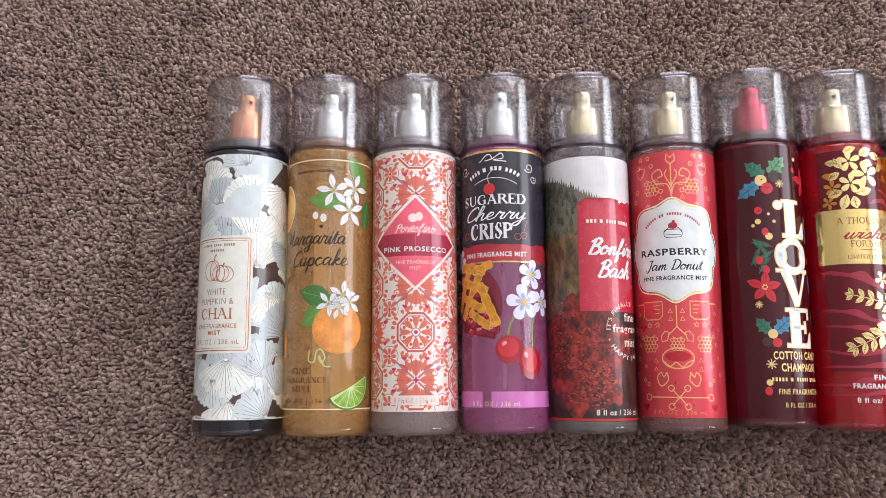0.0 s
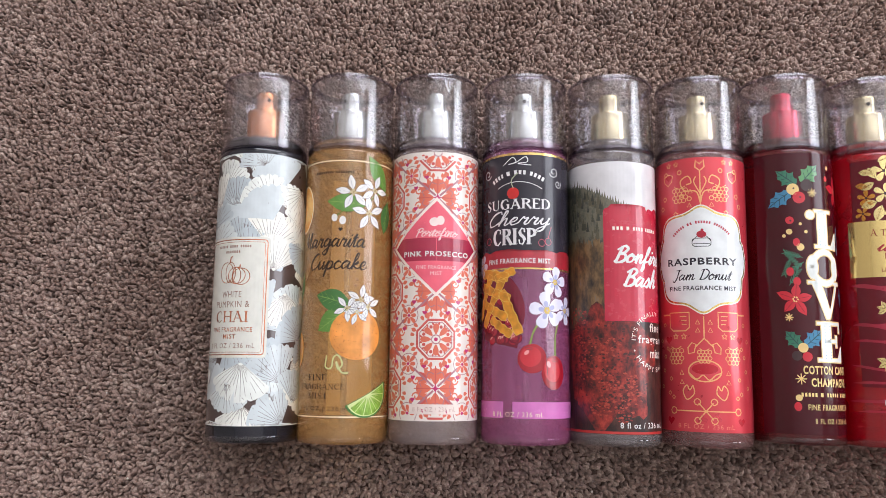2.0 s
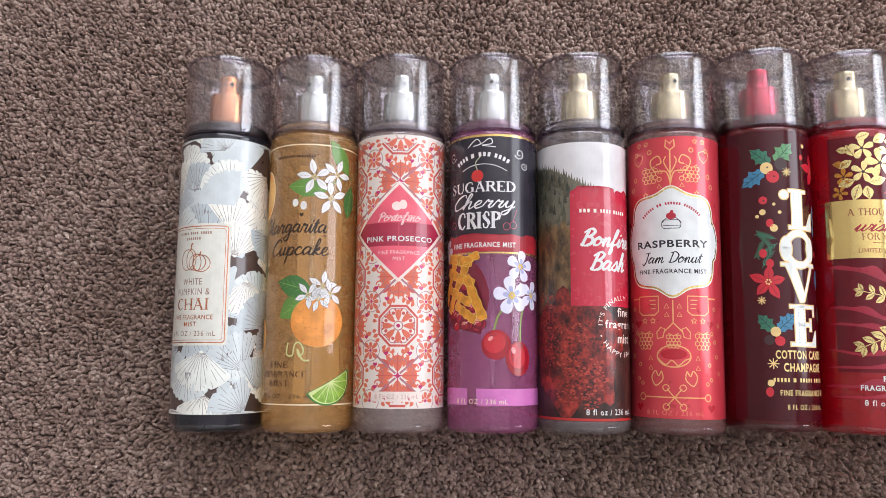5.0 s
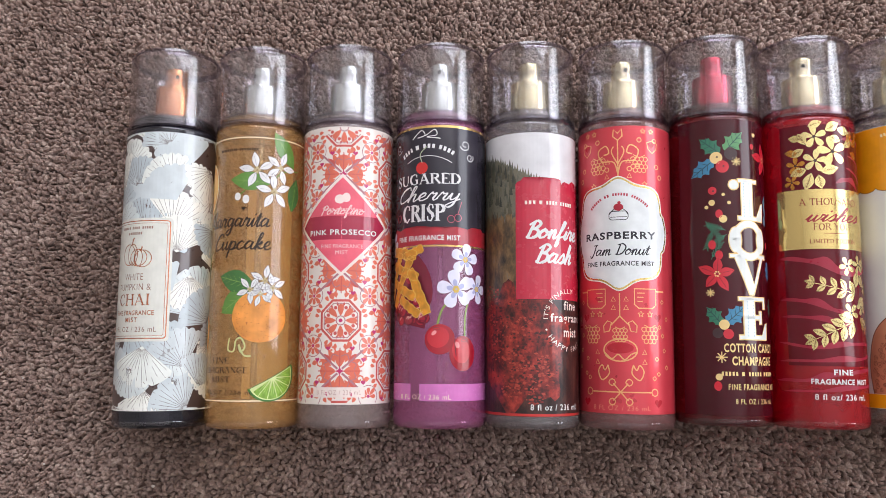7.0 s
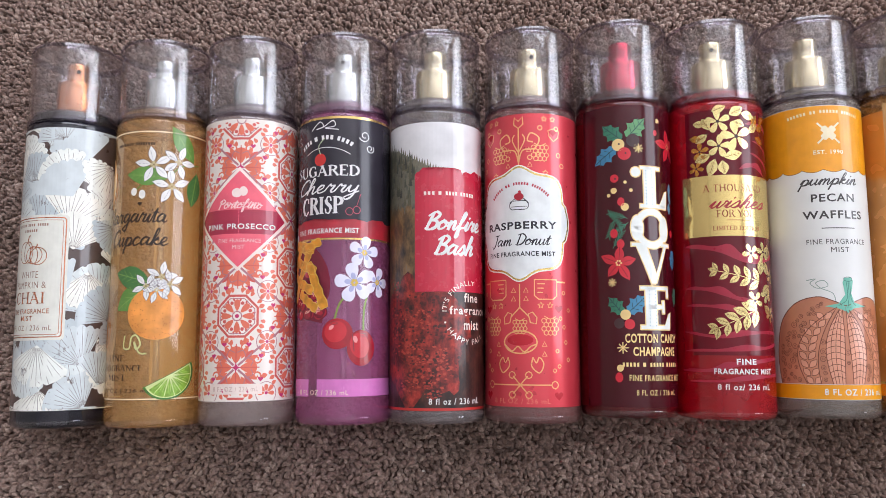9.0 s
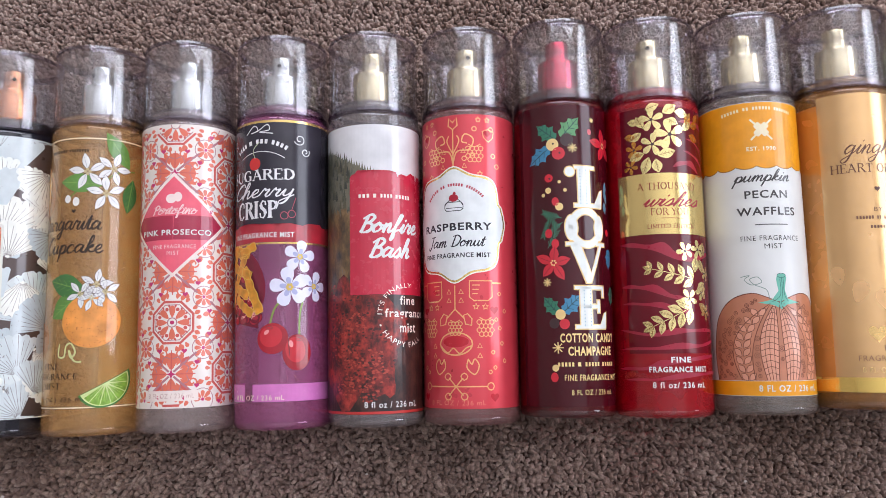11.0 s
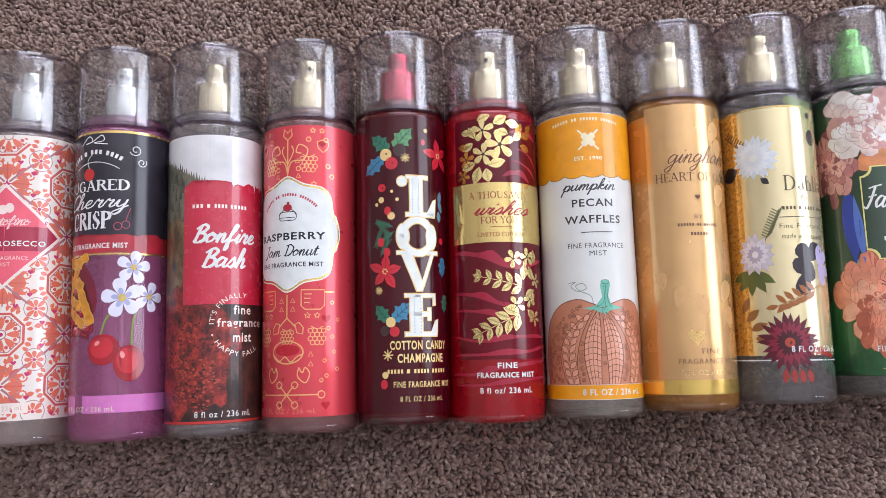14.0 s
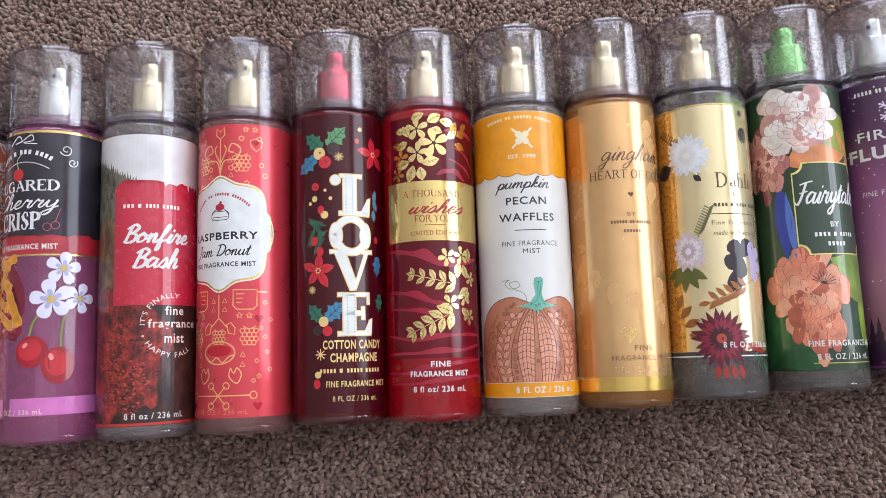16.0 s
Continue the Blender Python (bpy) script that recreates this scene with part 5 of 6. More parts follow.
art("cake_berry", [ell(C, 105.6, 2.4, 1.8), ell(C + 0.4, 107.8, 0.8, n=8)], ink((178, 30, 52)), lab, 4.5)
text("lettering", "8 FL OZ / 236 mL", C, 10.2, 28, 2.2, ink((236, 130, 110)), lab, 3)

# ---- dark wine bottle with holly and tall letters ----
thing, body = bottle(6, RUBY, liquid("dark_wine_liquid", (120, 10, 24), 0.66, (0.80, 0.10, 0.14)), "dark wine red festive mist bottle with crimson sprayer")
BROWN = mat("maroon_translucent_print", (68, 8, 20), 0.12, var=0.14, scale=30, coat=0.0)
lab = part("front_print", sleeve(5, 147, -26, 27), BROWN, thing, smooth=True, label="maroon festive front print")
HG = [ink((50, 118, 92)), ink((92, 150, 98)), ink((64, 134, 172))]


def holly(s, v, l, w, deg, g, lay=2):
    n = 10
    up = []
    for k in range(n + 1):
        x = l * k / n
        y = w / 2 * math.sin(math.pi * min(1, 0.12 + 0.9 * k / n)) * (1.0 if k % 3 == 1 else 0.66)
        up.append((x, y if k < n else 0))
    pts = up + [(x, -y) for x, y in reversed(up[:-1])]
    c, d = math.cos(radians(deg)), math.sin(radians(deg))
    place = lambda x, y: (s + x * c - y * d, v + x * d + y * c)
    art("holly_leaf", [[place(x, y) for x, y in pts]], HG[g], lab, lay)
    veins = stroke([place(0, 0), place(l * 0.95, 0)], 0.35)
    for k in range(1, 4):
        veins += stroke([place(l * k / 4.5, 0), place(l * (k / 4.5 + 0.14), w * 0.26)], 0.25) + stroke([place(l * k / 4.5, 0), place(l * (k / 4.5 + 0.14), -w * 0.26)], 0.25)
    fine("leaf_vein", veins, ink((24, 62, 66)), lab, lay + 0.5)


RD, CR, DKB = ink((206, 34, 52)), ink((240, 208, 140)), ink((58, 30, 34))
holly(-5, 130, 12, 9, 140, 0)
holly(-2, 131, 13, 10, 48, 1)
holly(-8, 126, 13, 9, 215, 2)
each("berry", [ell(-6.4, 127.6, 3.0)], CR, lab, 3)
each("berry", [ell(-3.6, 123.2, 3.1), ell(-8.6, 111.4, 2.0)], RD, lab, 3.4)
each("berry", [ell(0.6, 129.6, 3.2)], DKB, lab, 3.2)
fine("berry_eye", [ell(-6, 128, 0.5, n=8), ell(-3, 123.4, 0.5, n=8), ell(-8.2, 111.2, 0.5, n=8)], DKB, lab, 4)
holly(-6.4, 47.6, 10, 8, 130, 0)
holly(-3.6, 48, 12, 9, 42, 2)
each("berry", [ell(-5, 47, 2.4)], CR, lab, 3)
each("berry", [ell(-3.2, 42.6, 2.4)], RD, lab, 3.4)
each("berry", [ell(-8, 43, 2.4)], DKB, lab, 3.4)
for s, v, r in ((-3.6, 109.4, 0.8), (-11.5, 103.4, 0.9), (-9, 105.5, 1.5), (-1, 105.4, 0.9), (-4, 97.5, 1.9), (-8, 22.6, 1.6)):
    art("cream_dot", [ell(s, v, r, n=14)], CR, lab, 3)
for s, v, r in ((-5.8, 100, 1.7), (-6.4, 80, 1.8), (-9.4, 85, 1.8), (-8.6, 18.4, 1.8), (12.4, 134, 1.2), (23, 86, 1.4)):
    art("red_berry", [ell(s, v, r, r * 1.25, n=14)], RD, lab, 3)
for s, v, d in ((-12, 96, -50), (-3, 92, 160), (-2.6, 90, 215), (-9, 92, -110), (-10, 78, 60)):
    sprig = stroke([(s, v), (s + 9 * math.cos(radians(d)), v + 9 * math.sin(radians(d)))], 0.3)
    for k in range(1, 7):
        for side in (35, -35):
            x, y, q = s + 1.4 * k * math.cos(radians(d)), v + 1.4 * k * math.sin(radians(d)), radians(d + side)
            sprig += stroke([(x, y), (x + 2.2 * math.cos(q), y + 2.2 * math.sin(q))], 0.4)
    art("pine_sprig", sprig, HG[0], lab, 2)
for s, v, r, d0 in ((-7.5, 71, 9.5, 85), (22, 128.5, 10, 100)):
    art("red_star_flower", [leaf(s, v, r * (1 if k % 2 else 0.86), 4.4, d0 + 72 * k) for k in range(5)], RD, lab, 3, "red festive flower print")
    art("petal_line", sum((stroke([(s, v), (s + 0.8 * r * math.cos(radians(d0 + 72 * k)), v + 0.8 * r * math.sin(radians(d0 + 72 * k)))], 0.25) for k in range(5)), []), ink((130, 14, 34)), lab, 3.5)
    fine("flower_heart", [ell(s + 1.1 * math.cos(k), v + 1.1 * math.sin(k), 0.45, n=7) for k in range(6)], CR, lab, 4)
for s, v, r in ((3.2, 125.8, 2.4), (-10.8, 62, 2.0), (-6.6, 31.8, 2.6), (14, 140, 1.2)):
    art("gold_star", sum((stroke([(s - r * math.cos(radians(a)), v - r * math.sin(radians(a))), (s + r * math.cos(radians(a)), v + r * math.sin(radians(a)))], 0.5) for a in (0, 45, 90, 135)), []), CR, lab, 3)
holly(24, 78, 10, 7, -95, 2)
holly(25, 60, 9, 6, -95, 0)
each("sprig_leaf", [leaf(22, 104, 7, 3, 80), leaf(24, 100, 7, 3, 110), leaf(22, 95, 6, 3, 95)], ink((92, 140, 160)), lab, 2)


def slab(s0, v0, s1, v1):
    return rect(min(s0, s1), min(v0, v1), max(s0, s1), max(v0, v1))


def tall_letters(grow, material, lay, name, label=""):
    """The four tall serif letters of the name, one under another."""
    g, c = grow, 8.6
    L = [slab(c - 3.4 - g, 98.6 - g, c + 2.8 + g, 116.6 + g), slab(c - 5.4 - g, 97.2 - g, c + 9.6 + g, 98.8 + g), slab(c - 5.0 - g, 115.6 - g, c + 5.8 + g, 117 + g),
         [(c + 9.8 + g, 97.4), (c + 10.6 + g, 106 + g), (c + 9.4 - g, 105.6), (c + 5, 98.6)], ell(c - 7.2, 114.2, 2.3 + g, n=14)]
    O = stroke(ell(c + 0.2, 87.4, 7.4, 8.0, n=32), 3.0 + 2 * g, True) + [ell(c - 7.2, 87.4, 2.9 + g, 6.0 + g), ell(c + 7.6, 87.4, 2.9 + g, 6.0 + g)]
    V = [[(c - 8.4 - g, 80 + g), (c - 3.4 + g, 80 + g), (c + 1.8 + g, 66), (c + 1.0 + g, 61.5 - g), (c - 0.6 - g, 61.5 - g)], [(c + 7.6 - g, 80 + g), (c + 9.2 + g, 80 + g), (c + 1.6 + g, 61.5 - g), (c + 0.4, 62)],
         slab(c - 10 - g, 79 - g, c - 1.4 + g, 80.4 + g), slab(c + 5.4 - g, 79 - g, c + 11 + g, 80.4 + g)]
    E = [slab(c - 4.2 - g, 41.6 - g, c + 1.6 + g, 59.6 + g), slab(c - 6.6 - g, 40.4 - g, c + 9.6 + g, 42 + g), slab(c - 6.6 - g, 58.6 - g, c + 9 + g, 60 + g), slab(c - 3 - g, 49.8 - g, c + 6 + g, 51.4 + g),
         [(c + 9.8 + g, 40.6), (c + 10.4 + g, 48 + g), (c + 9.2 - g, 47.6), (c + 6, 41.8)], slab(c + 7.8 - g, 55 - g, c + 9 + g, 59.6 + g), slab(c + 4.8 - g, 47.8 - g, c + 6.2 + g, 53.4 + g)]
    for polys in (L, O, V, E):
        art(name, polys, material, lab, lay, label)


tall_letters(0.55, CR, 4, "letter_edge")
tall_letters(0.0, ink((236, 240, 236)), 5, "tall_letter", "tall white serif letter with cream edge")
fine("letter_dot", [ell(8.6 + dx, v, 0.3, n=6) for v in [99 + 1.6 * k for k in range(11)] + [42 + 1.6 * k for k in range(11)] for dx in (-2.2, 1.0)], ink((110, 168, 190)), lab, 6)
text("lettering", "COTTON CANDY", 9.5, 36.2, 30, 4.2, CR, lab, 4, bold=0.03)
text("lettering", "CHAMPAGNE", 10, 30.2, 24, 4.2, CR, lab, 4, bold=0.03)
fine("name_bar", bars(8.5, 24.2, [8, 2.4, 8, 9], 2.2), CR, lab, 4)
text("lettering", "FINE FRAGRANCE MIST", 11.5, 18.2, 31, 2.8, CR, lab, 4, bold=0.015)
text("lettering", "8 FL OZ / 236 mL", 10, 11.6, 22, 2.4, CR, lab, 4)

# ---- ruby bottle with a gold panel and gold foliage ----
thing, body = bottle(7, GOLD, liquid("ruby_mist_liquid", (206, 10, 34), 0.56, (0.96, 0.14, 0.20)), "ruby red mist bottle with gold panel and gold leaves", hole=-12)
lab = part("front_print", sleeve(29, 145, -21, 30), mat("wine_translucent_print", (98, 5, 24), 0.15, var=0.2, scale=26, coat=0.0), thing, smooth=True, label="wine red front print")
PK = ink((160, 26, 54), 0.3, 0.0, 0.3)
for pts, w in (([(-24, 80), (-8, 79), (4, 75), (14, 74), (28, 76)], 6.5), ([(-24, 60), (-12, 60), (0, 56), (8, 53)], 4), ([(-24, 52), (-10, 52), (4, 49), (10, 48)], 3), ([(-26, 40), (-8, 38), (10, 40), (30, 39)], 3), ([(-26, 31), (-6, 32), (14, 33), (30, 35)], 3), ([(-28, 22), (-12, 23), (2, 26), (30, 28)], 3.4), ([(-24, 17), (-6, 18), (14, 20), (30, 20)], 2.6),
               ([(8, 138), (18, 139), (28, 136)], 3), ([(10, 124), (18, 122), (26, 116)], 2), ([(12, 130), (20, 128), (28, 120)], 1.6), ([(4, 116), (12, 119), (20, 114)], 4)):
    pts = spline(pts)
    n = len(pts)
    rib = [(x, y + w / 2 * (0.5 + 0.5 * math.sin(k * 0.9)) * math.sin(math.pi * (k + 0.3) / n)) for k, (x, y) in enumerate(pts)]
    art("rose_ribbon", [rib + [(x, y - w / 2 * math.sin(math.pi * (k + 0.3) / n)) for k, (x, y) in reversed(list(enumerate(pts)))]], PK, lab, 1, "rose pink ribbon stripe")
plate = part("gold_panel", sleeve(84, 113, -23.6, 34, RL + 0.12), mat("polished_gold_foil", (228, 202, 132), 0.18, 0.8, var=0.05, scale=40), thing, smooth=True, label="shiny gold foil name panel")
WN = ink((150, 72, 50))
serif_word("lettering", "A THOUSAND", 1.6, 106.8, 29, 3.3, WN, plate, 5, 0.14, 0.07)
pen_word("lettering", "wishes", 3.6, 100.6, 28, 6.8, 0.75, ink((160, 32, 48)), plate, 5, slant=0.5)
serif_word("lettering", "FOR YOU", 1.8, 94.6, 18, 3.3, WN, plate, 5, 0.14, 0.07)
art("panel_line", [rect(-2.6, 91.3, 8, 91.6)], WN, plate, 5)
serif_word("lettering", "LIMITED EDITION", 2.4, 87.7, 23, 2.0, WN, plate, 5, 0.16, 0.09)


def gold_flower(s, v, r, deg=90, n=5, g=PALEGOLD):
    art("gold_flower", [petal(s + 0.1 * r * math.cos(radians(deg + 360 * k / n)), v + 0.1 * r * math.sin(radians(deg + 360 * k / n)), r, 0.64 * r, deg + 360 * k / n) for k in range(n)], g, lab, 2.5, "gold foil flower")
    art("flower_eye", [ell(s, v, 0.14 * r, n=8)], DKB, lab, 3.5)


def gold_leaf(s, v, l, w, deg, g=PALEGOLD, lay=2.5):
    art("gold_leaf", [leaf(s, v, l, w, deg)], g, lab, lay, "gold foil leaf")
    c, d = math.cos(radians(deg)), math.sin(radians(deg))
    veins = stroke([(s, v), (s + 0.9 * l * c, v + 0.9 * l * d)], 0.22)
    for k in range(1, 5):
        for side in (38, -38):
            x, y, q = s + l * k / 5.5 * c, v + l * k / 5.5 * d, radians(deg + side)
            veins += stroke([(x, y), (x + 0.3 * w * math.cos(q), y + 0.3 * w * math.sin(q))], 0.14)
    fine("leaf_vein", veins, ink((132, 96, 44)), lab, lay + 0.5)


AMB = foil((206, 140, 60))
gold_flower(3.2, 131.6, 7.0, 100)
gold_flower(-5.2, 127, 5.2, 80)
gold_flower(-5.2, 139, 5.4, 95)
gold_flower(-14, 125, 4, 90, g=AMB)
gold_flower(-16, 117, 3.4, 60, g=AMB)
for s, v, l, w, d, g in ((-8, 144, 7, 4, 20, PALEGOLD), (0, 142, 8, 5, 30, PALEGOLD), (6, 143, 8, 4.5, -10, PALEGOLD), (2, 139, 6, 4, -20, PALEGOLD), (-9, 135, 7, 4, 120, PALEGOLD), (-10, 133, 7, 4, 210, PALEGOLD), (10, 134, 7, 4, 40, PALEGOLD), (12, 137, 7, 4, 60, AMB), (15, 136, 7, 4, 20, AMB), (14, 132, 7, 4, -20, AMB), (18, 139, 6, 3.4, 45, AMB),
                        (-3, 121.4, 9, 5, 15, PALEGOLD), (-4, 120, 7, 5, -80, PALEGOLD), (-7, 121, 9, 5, -110, PALEGOLD), (-9, 123, 8, 4.5, 200, PALEGOLD), (-11, 138, 6, 3.6, 170, PALEGOLD), (-13, 131, 6, 3.4, 170, AMB)):
    gold_leaf(s, v, l, w, d, g)
for x0, y0, d, n, l0 in ((10, 50, 208, 5, 8.5), (12, 63, 165, 5, 7.0)):
    for k in range(n):
        x, y = x0 + 5.2 * k * math.cos(radians(d)), y0 + 4.6 * k * math.sin(radians(d))
        l = l0 * (1 - 0.09 * k)
        gold_leaf(x, y, l, l * 0.5, d - 48)
        gold_leaf(x, y, l, l * 0.5, d + 48)
    gold_leaf(x, y, l, l * 0.45, d)
    art("gold_stem", stroke([(x0, y0), (x, y)], 0.35), PALEGOLD, lab, 2.2)
for s, v, r in ((8, 76, 4.2), (16, 77, 4.2), (17, 57, 3.8), (20, 48, 3.6), (9, 54, 4.4), (22, 66, 3.4)):
    gold_flower(s, v, r, 60 + 7 * s)
for s, v, l, w, d in ((13, 66, 8, 4.5, 80), (19, 66, 7, 4, 110), (14, 58, 7, 4, 30), (15, 52, 7, 4, -40), (18, 60, 6, 3, -80), (21, 74, 7, 4, 95)):
    gold_leaf(s, v, l, w, d)
text("lettering", "FINE", 3.4, 26.2, 9.5, 2.6, WHITE, lab, 4, bold=0.03)
text("lettering", "FRAGRANCE MIST", 3.2, 21.8, 29, 2.6, WHITE, lab, 4, bold=0.03)
text("lettering", "8 fl oz/ 236 mL", 3, 14.8, 26, 2.7, WHITE, lab, 4, bold=0.014)

# ---- white and marigold bottle with a patterned pumpkin ----
thing, body = bottle(8, GOLD, liquid("clear_amber_grey_plastic", (200, 188, 176), 0.76, (0.96, 0.93, 0.90)), "white and marigold pumpkin mist bottle with gold sprayer")
lab = part("label_sleeve", sleeve(8.5, 145.5), mat("white_matte_sleeve", (224, 225, 222), 0.42, var=0.03, coat=0.15), thing, smooth=True)
OCH = ink((238, 160, 14), 0.36)
C = -0.8
scal = []
for k in range(97):
    s = -48 + k
    scal.append((s, 113.2 + 1.7 * abs(math.cos(math.pi * s / 9.2)) ** 0.6 * -1 + 1.8))
art("marigold_top", [[(48, 145.3), (-48, 145.3)] + scal], OCH, lab, 1, "marigold yellow scalloped top")
art("scallop_line", stroke([(x, y - 0.1) for x, y in scal], 0.3), ink((150, 96, 30)), lab, 1.6)
art("marigold_base", [rect(-48, 8.7, 48, 15.2)], OCH, lab, 1)
fine("name_bar", arc_bars(-2, 60, 82.4, [9, 3, 9, 10], 1.8), ink((248, 226, 176)), lab, 2)
for d in (45, 135):
    c, e = math.cos(radians(d)), math.sin(radians(d))
    art("kitchen_tool", [[(-1.4 + x * c - y * e, 132 + x * e + y * c) for x, y in rounded(-3.8, -1.6, 3.8, 1.6, 0.8)]] + stroke([(-1.4 - 7 * c, 132 - 7 * e), (-1.4 + 7 * c, 132 + 7 * e)], 0.9), ink((248, 232, 196)), lab, 2 + d / 200)
text("lettering", "EST. 1990", -1.8, 122.8, 13.5, 2.0, ink((250, 236, 200)), lab, 2, bold=0.02)
PT = ink((62, 58, 58))
pen_word("lettering", "pumpkin", -2.5, 108.8, 27.5, 8.0, 0.6, PT, lab, 2, slant=0.35)
text("lettering", "PECAN", -0.8, 101.0, 20, 3.8, PT, lab, 2, bold=0.02)
text("lettering", "WAFFLES", -0.8, 93.0, 28, 3.9, PT, lab, 2, bold=0.02)
art("label_line", [rect(-7, 86.5, 8.4, 86.9)], PT, lab, 2)
text("lettering", "FINE FRAGRANCE", 0.2, 80.4, 28, 2.4, PT, lab, 2)
text("lettering", "MIST", 0.6, 76.6, 8.4, 2.4, PT, lab, 2)
text("lettering", "8 FL OZ / 236 mL", 5, 12, 30, 2.9, WHITE, lab, 3, bold=0.016)
PO, PD, PLN, PI = ink((206, 136, 106)), ink((196, 128, 98)), ink((112, 60, 42)), ink((226, 160, 132))


def rib_line(c, bow, f):
    """A point on a rib's middle line, f from the foot to the crown."""
    return c * (1 - 0.8 * f ** 2.4) + bow * math.sin(math.pi * f), 15.5 + (35.5 - 0.06 * abs(c)) * f


def rib(c, w, bow, n=16):
    mid = [rib_line(c, bow, k / n) + (w / 2 * (0.62 + 0.38 * math.sin(math.pi * k / n)) * (1 - (k / n) ** 5),) for k in range(n + 1)]
    return [(x - q, y) for x, y, q in mid] + [(x + q, y) for x, y, q in reversed(mid[:-1])]


GOURD = spline([(-30.5, 15.4), (-32, 28), (-29, 43), (-21, 52), (-11, 55), (-4, 53), (1.5, 50.8), (7, 53.2), (14, 54.8), (22, 52), (29, 43), (31, 28), (29.5, 15.4)], 5)
art("pumpkin_body", [GOURD], PD, lab, 1.4, "patterned coral pumpkin print")
RIBS = ((-14, 9.5, -3.6, PO), (-3.6, 8.2, -1.2, PI), (5.2, 8.6, 1.6, PI), (16.5, 9.5, 4.4, PO))
for k, (c, w, bow, g) in enumerate(RIBS):
    art("pumpkin_rib", [rib(c, w, bow)], g, lab, 1.9 + 0.1 * k, "patterned pumpkin segment")
ring = []
rng = random.Random(8)
spots = []
for k in range(2600):
    x, y, r = rng.uniform(-30, 29), rng.uniform(16.6, 53), rng.uniform(0.75, 1.35)
    f = min(1, (y - 15.5) / 35.5)
    if y > 54 - 0.023 * x * x or any(abs(x - rib_line(c, bow, f)[0]) < 0.5 * w + r - 0.2 for c, w, bow, g in RIBS) or any(math.hypot(x - a, y - b) < r + q + 0.08 for a, b, q in spots):
        continue
    spots.append((x, y, r))
    ring += stroke(ell(x, y, r, n=10), 0.24, True) + stroke(ell(x, y, r * 0.4, n=7), 0.2, True)
for c, w, bow, g in RIBS[1:3]:
    for k in range(1, 13):
        x, y = rib_line(c, bow, k / 13)
        q = w / 2 * (0.62 + 0.38 * math.sin(math.pi * k / 13)) * (1 - (k / 13) ** 5)
        ring += stroke(spline([(x - q, y - 0.4), (x, y + 0.8), (x + q, y - 0.4)], 3), 0.26)
    for off in (-0.5, 0.0, 0.5):
        ring += stroke([(lambda p, q: (p[0] + off * q, p[1]))(rib_line(c, bow, k / 12), w / 2 * (0.62 + 0.38 * math.sin(math.pi * k / 12)) * (1 - (k / 12) ** 5)) for k in range(12)], 0.24)
for c, w, bow, g in RIBS:
    ring += stroke(rib(c, w, bow), 0.34)
ring += stroke(GOURD, 0.4)
fine("pumpkin_linework", ring, PLN, lab, 3.2, "fine brown pattern lines")
CHAIN = [(rib_line(c, bow, k / 9.5), q) for c, w, bow, g in (RIBS[0], RIBS[3]) for k in range(9) for q in (-1, 1)]
for (x, y), q in CHAIN:
    art("chain_leaf", [leaf(x + q * 0.3, y, 5.2 - 0.06 * abs(y - 30), 2.7, 90 - q * 42)], PI, lab, 2.8)
fine("leaf_outline", [e for (x, y), q in CHAIN for e in stroke(leaf(x + q * 0.3, y, 5.2 - 0.06 * abs(y - 30), 2.7, 90 - q * 42), 0.26, True)], PLN, lab, 3.4)
art("pumpkin_stem", [[(-8, 50.6), (-2, 51.8), (1.2, 55.8), (0.4, 61.4), (1.4, 63.5), (4.6, 63.7), (5.4, 62.0), (4.2, 56.4), (5.4, 52.3), (11.5, 50.5), (5, 49.6), (2.2, 47.5), (-1.5, 49.4)]], ink((112, 188, 166), 0.36), lab, 3.6, "mint green pumpkin stem")
art("stem_lines", stroke(spline([(-2, 50.8), (2, 53.9), (2.2, 61.4)]), 0.25) + stroke(spline([(2, 49.6), (3, 55.2), (3, 62.0)]), 0.25) + stroke(spline([(6, 50.8), (4, 53.9), (3.8, 61.4)]), 0.25) + stroke(ell(3, 62.9, 2.0, 1.0), 0.25, True), ink((50, 116, 106)), lab, 4.2)
art("tendril", stroke(spline([(-3, 52.1), (-4, 56.4), (-9, 58.9), (-11, 61.4), (-7.6, 62.4), (-6, 59.9), (-10.4, 58.9), (-13.4, 61.4), (-11, 63.2), (-15, 62.6)]), 0.35), ink((140, 160, 150)), lab, 2)

# ---- gold foil bottle ----
thing, body = bottle(9, GOLD, liquid("honey_mist_liquid", (206, 140, 62), 0.7, (0.97, 0.78, 0.46)), "gold foil honey coloured mist bottle with gold sprayer")
lab = part("label_sleeve", sleeve(7.6, 146.6, -21, 52), mat("satin_gold_foil", (224, 180, 122), 0.24, 0.65, var=0.10, scale=24, coat=0.7), thing, smooth=True, label="satin gold foil label")
part("gold_base_band", sleeve(7.6, 14.2, -52, 52, RL + 0.1), mat("bright_gold_foil", (240, 206, 116), 0.18, 0.85, var=0.05), thing, smooth=True)
part("amber_side", sleeve(14.2, 143, -50, -21), mat("amber_side_print", (206, 138, 62), 0.26, 0.2, var=0.25, scale=22, coat=0.7), thing, smooth=True)
GK = ink((84, 46, 20))
pen_word("lettering", "gingham", 5.5, 119.5, 35, 12.5, 0.55, GK, lab, 2, slant=0.45, label="brown handwritten lettering")
serif_word("lettering", "HEART OF GOLD", 5.5, 110.4, 44, 4.2, GK, lab, 2, 0.14, 0.07)
art("small_heart", [heart(3, 100.4, 1.4)], GK, lab, 2)
text("lettering", "BY", 2.8, 90.8, 4.2, 1.9, GK, lab, 2)
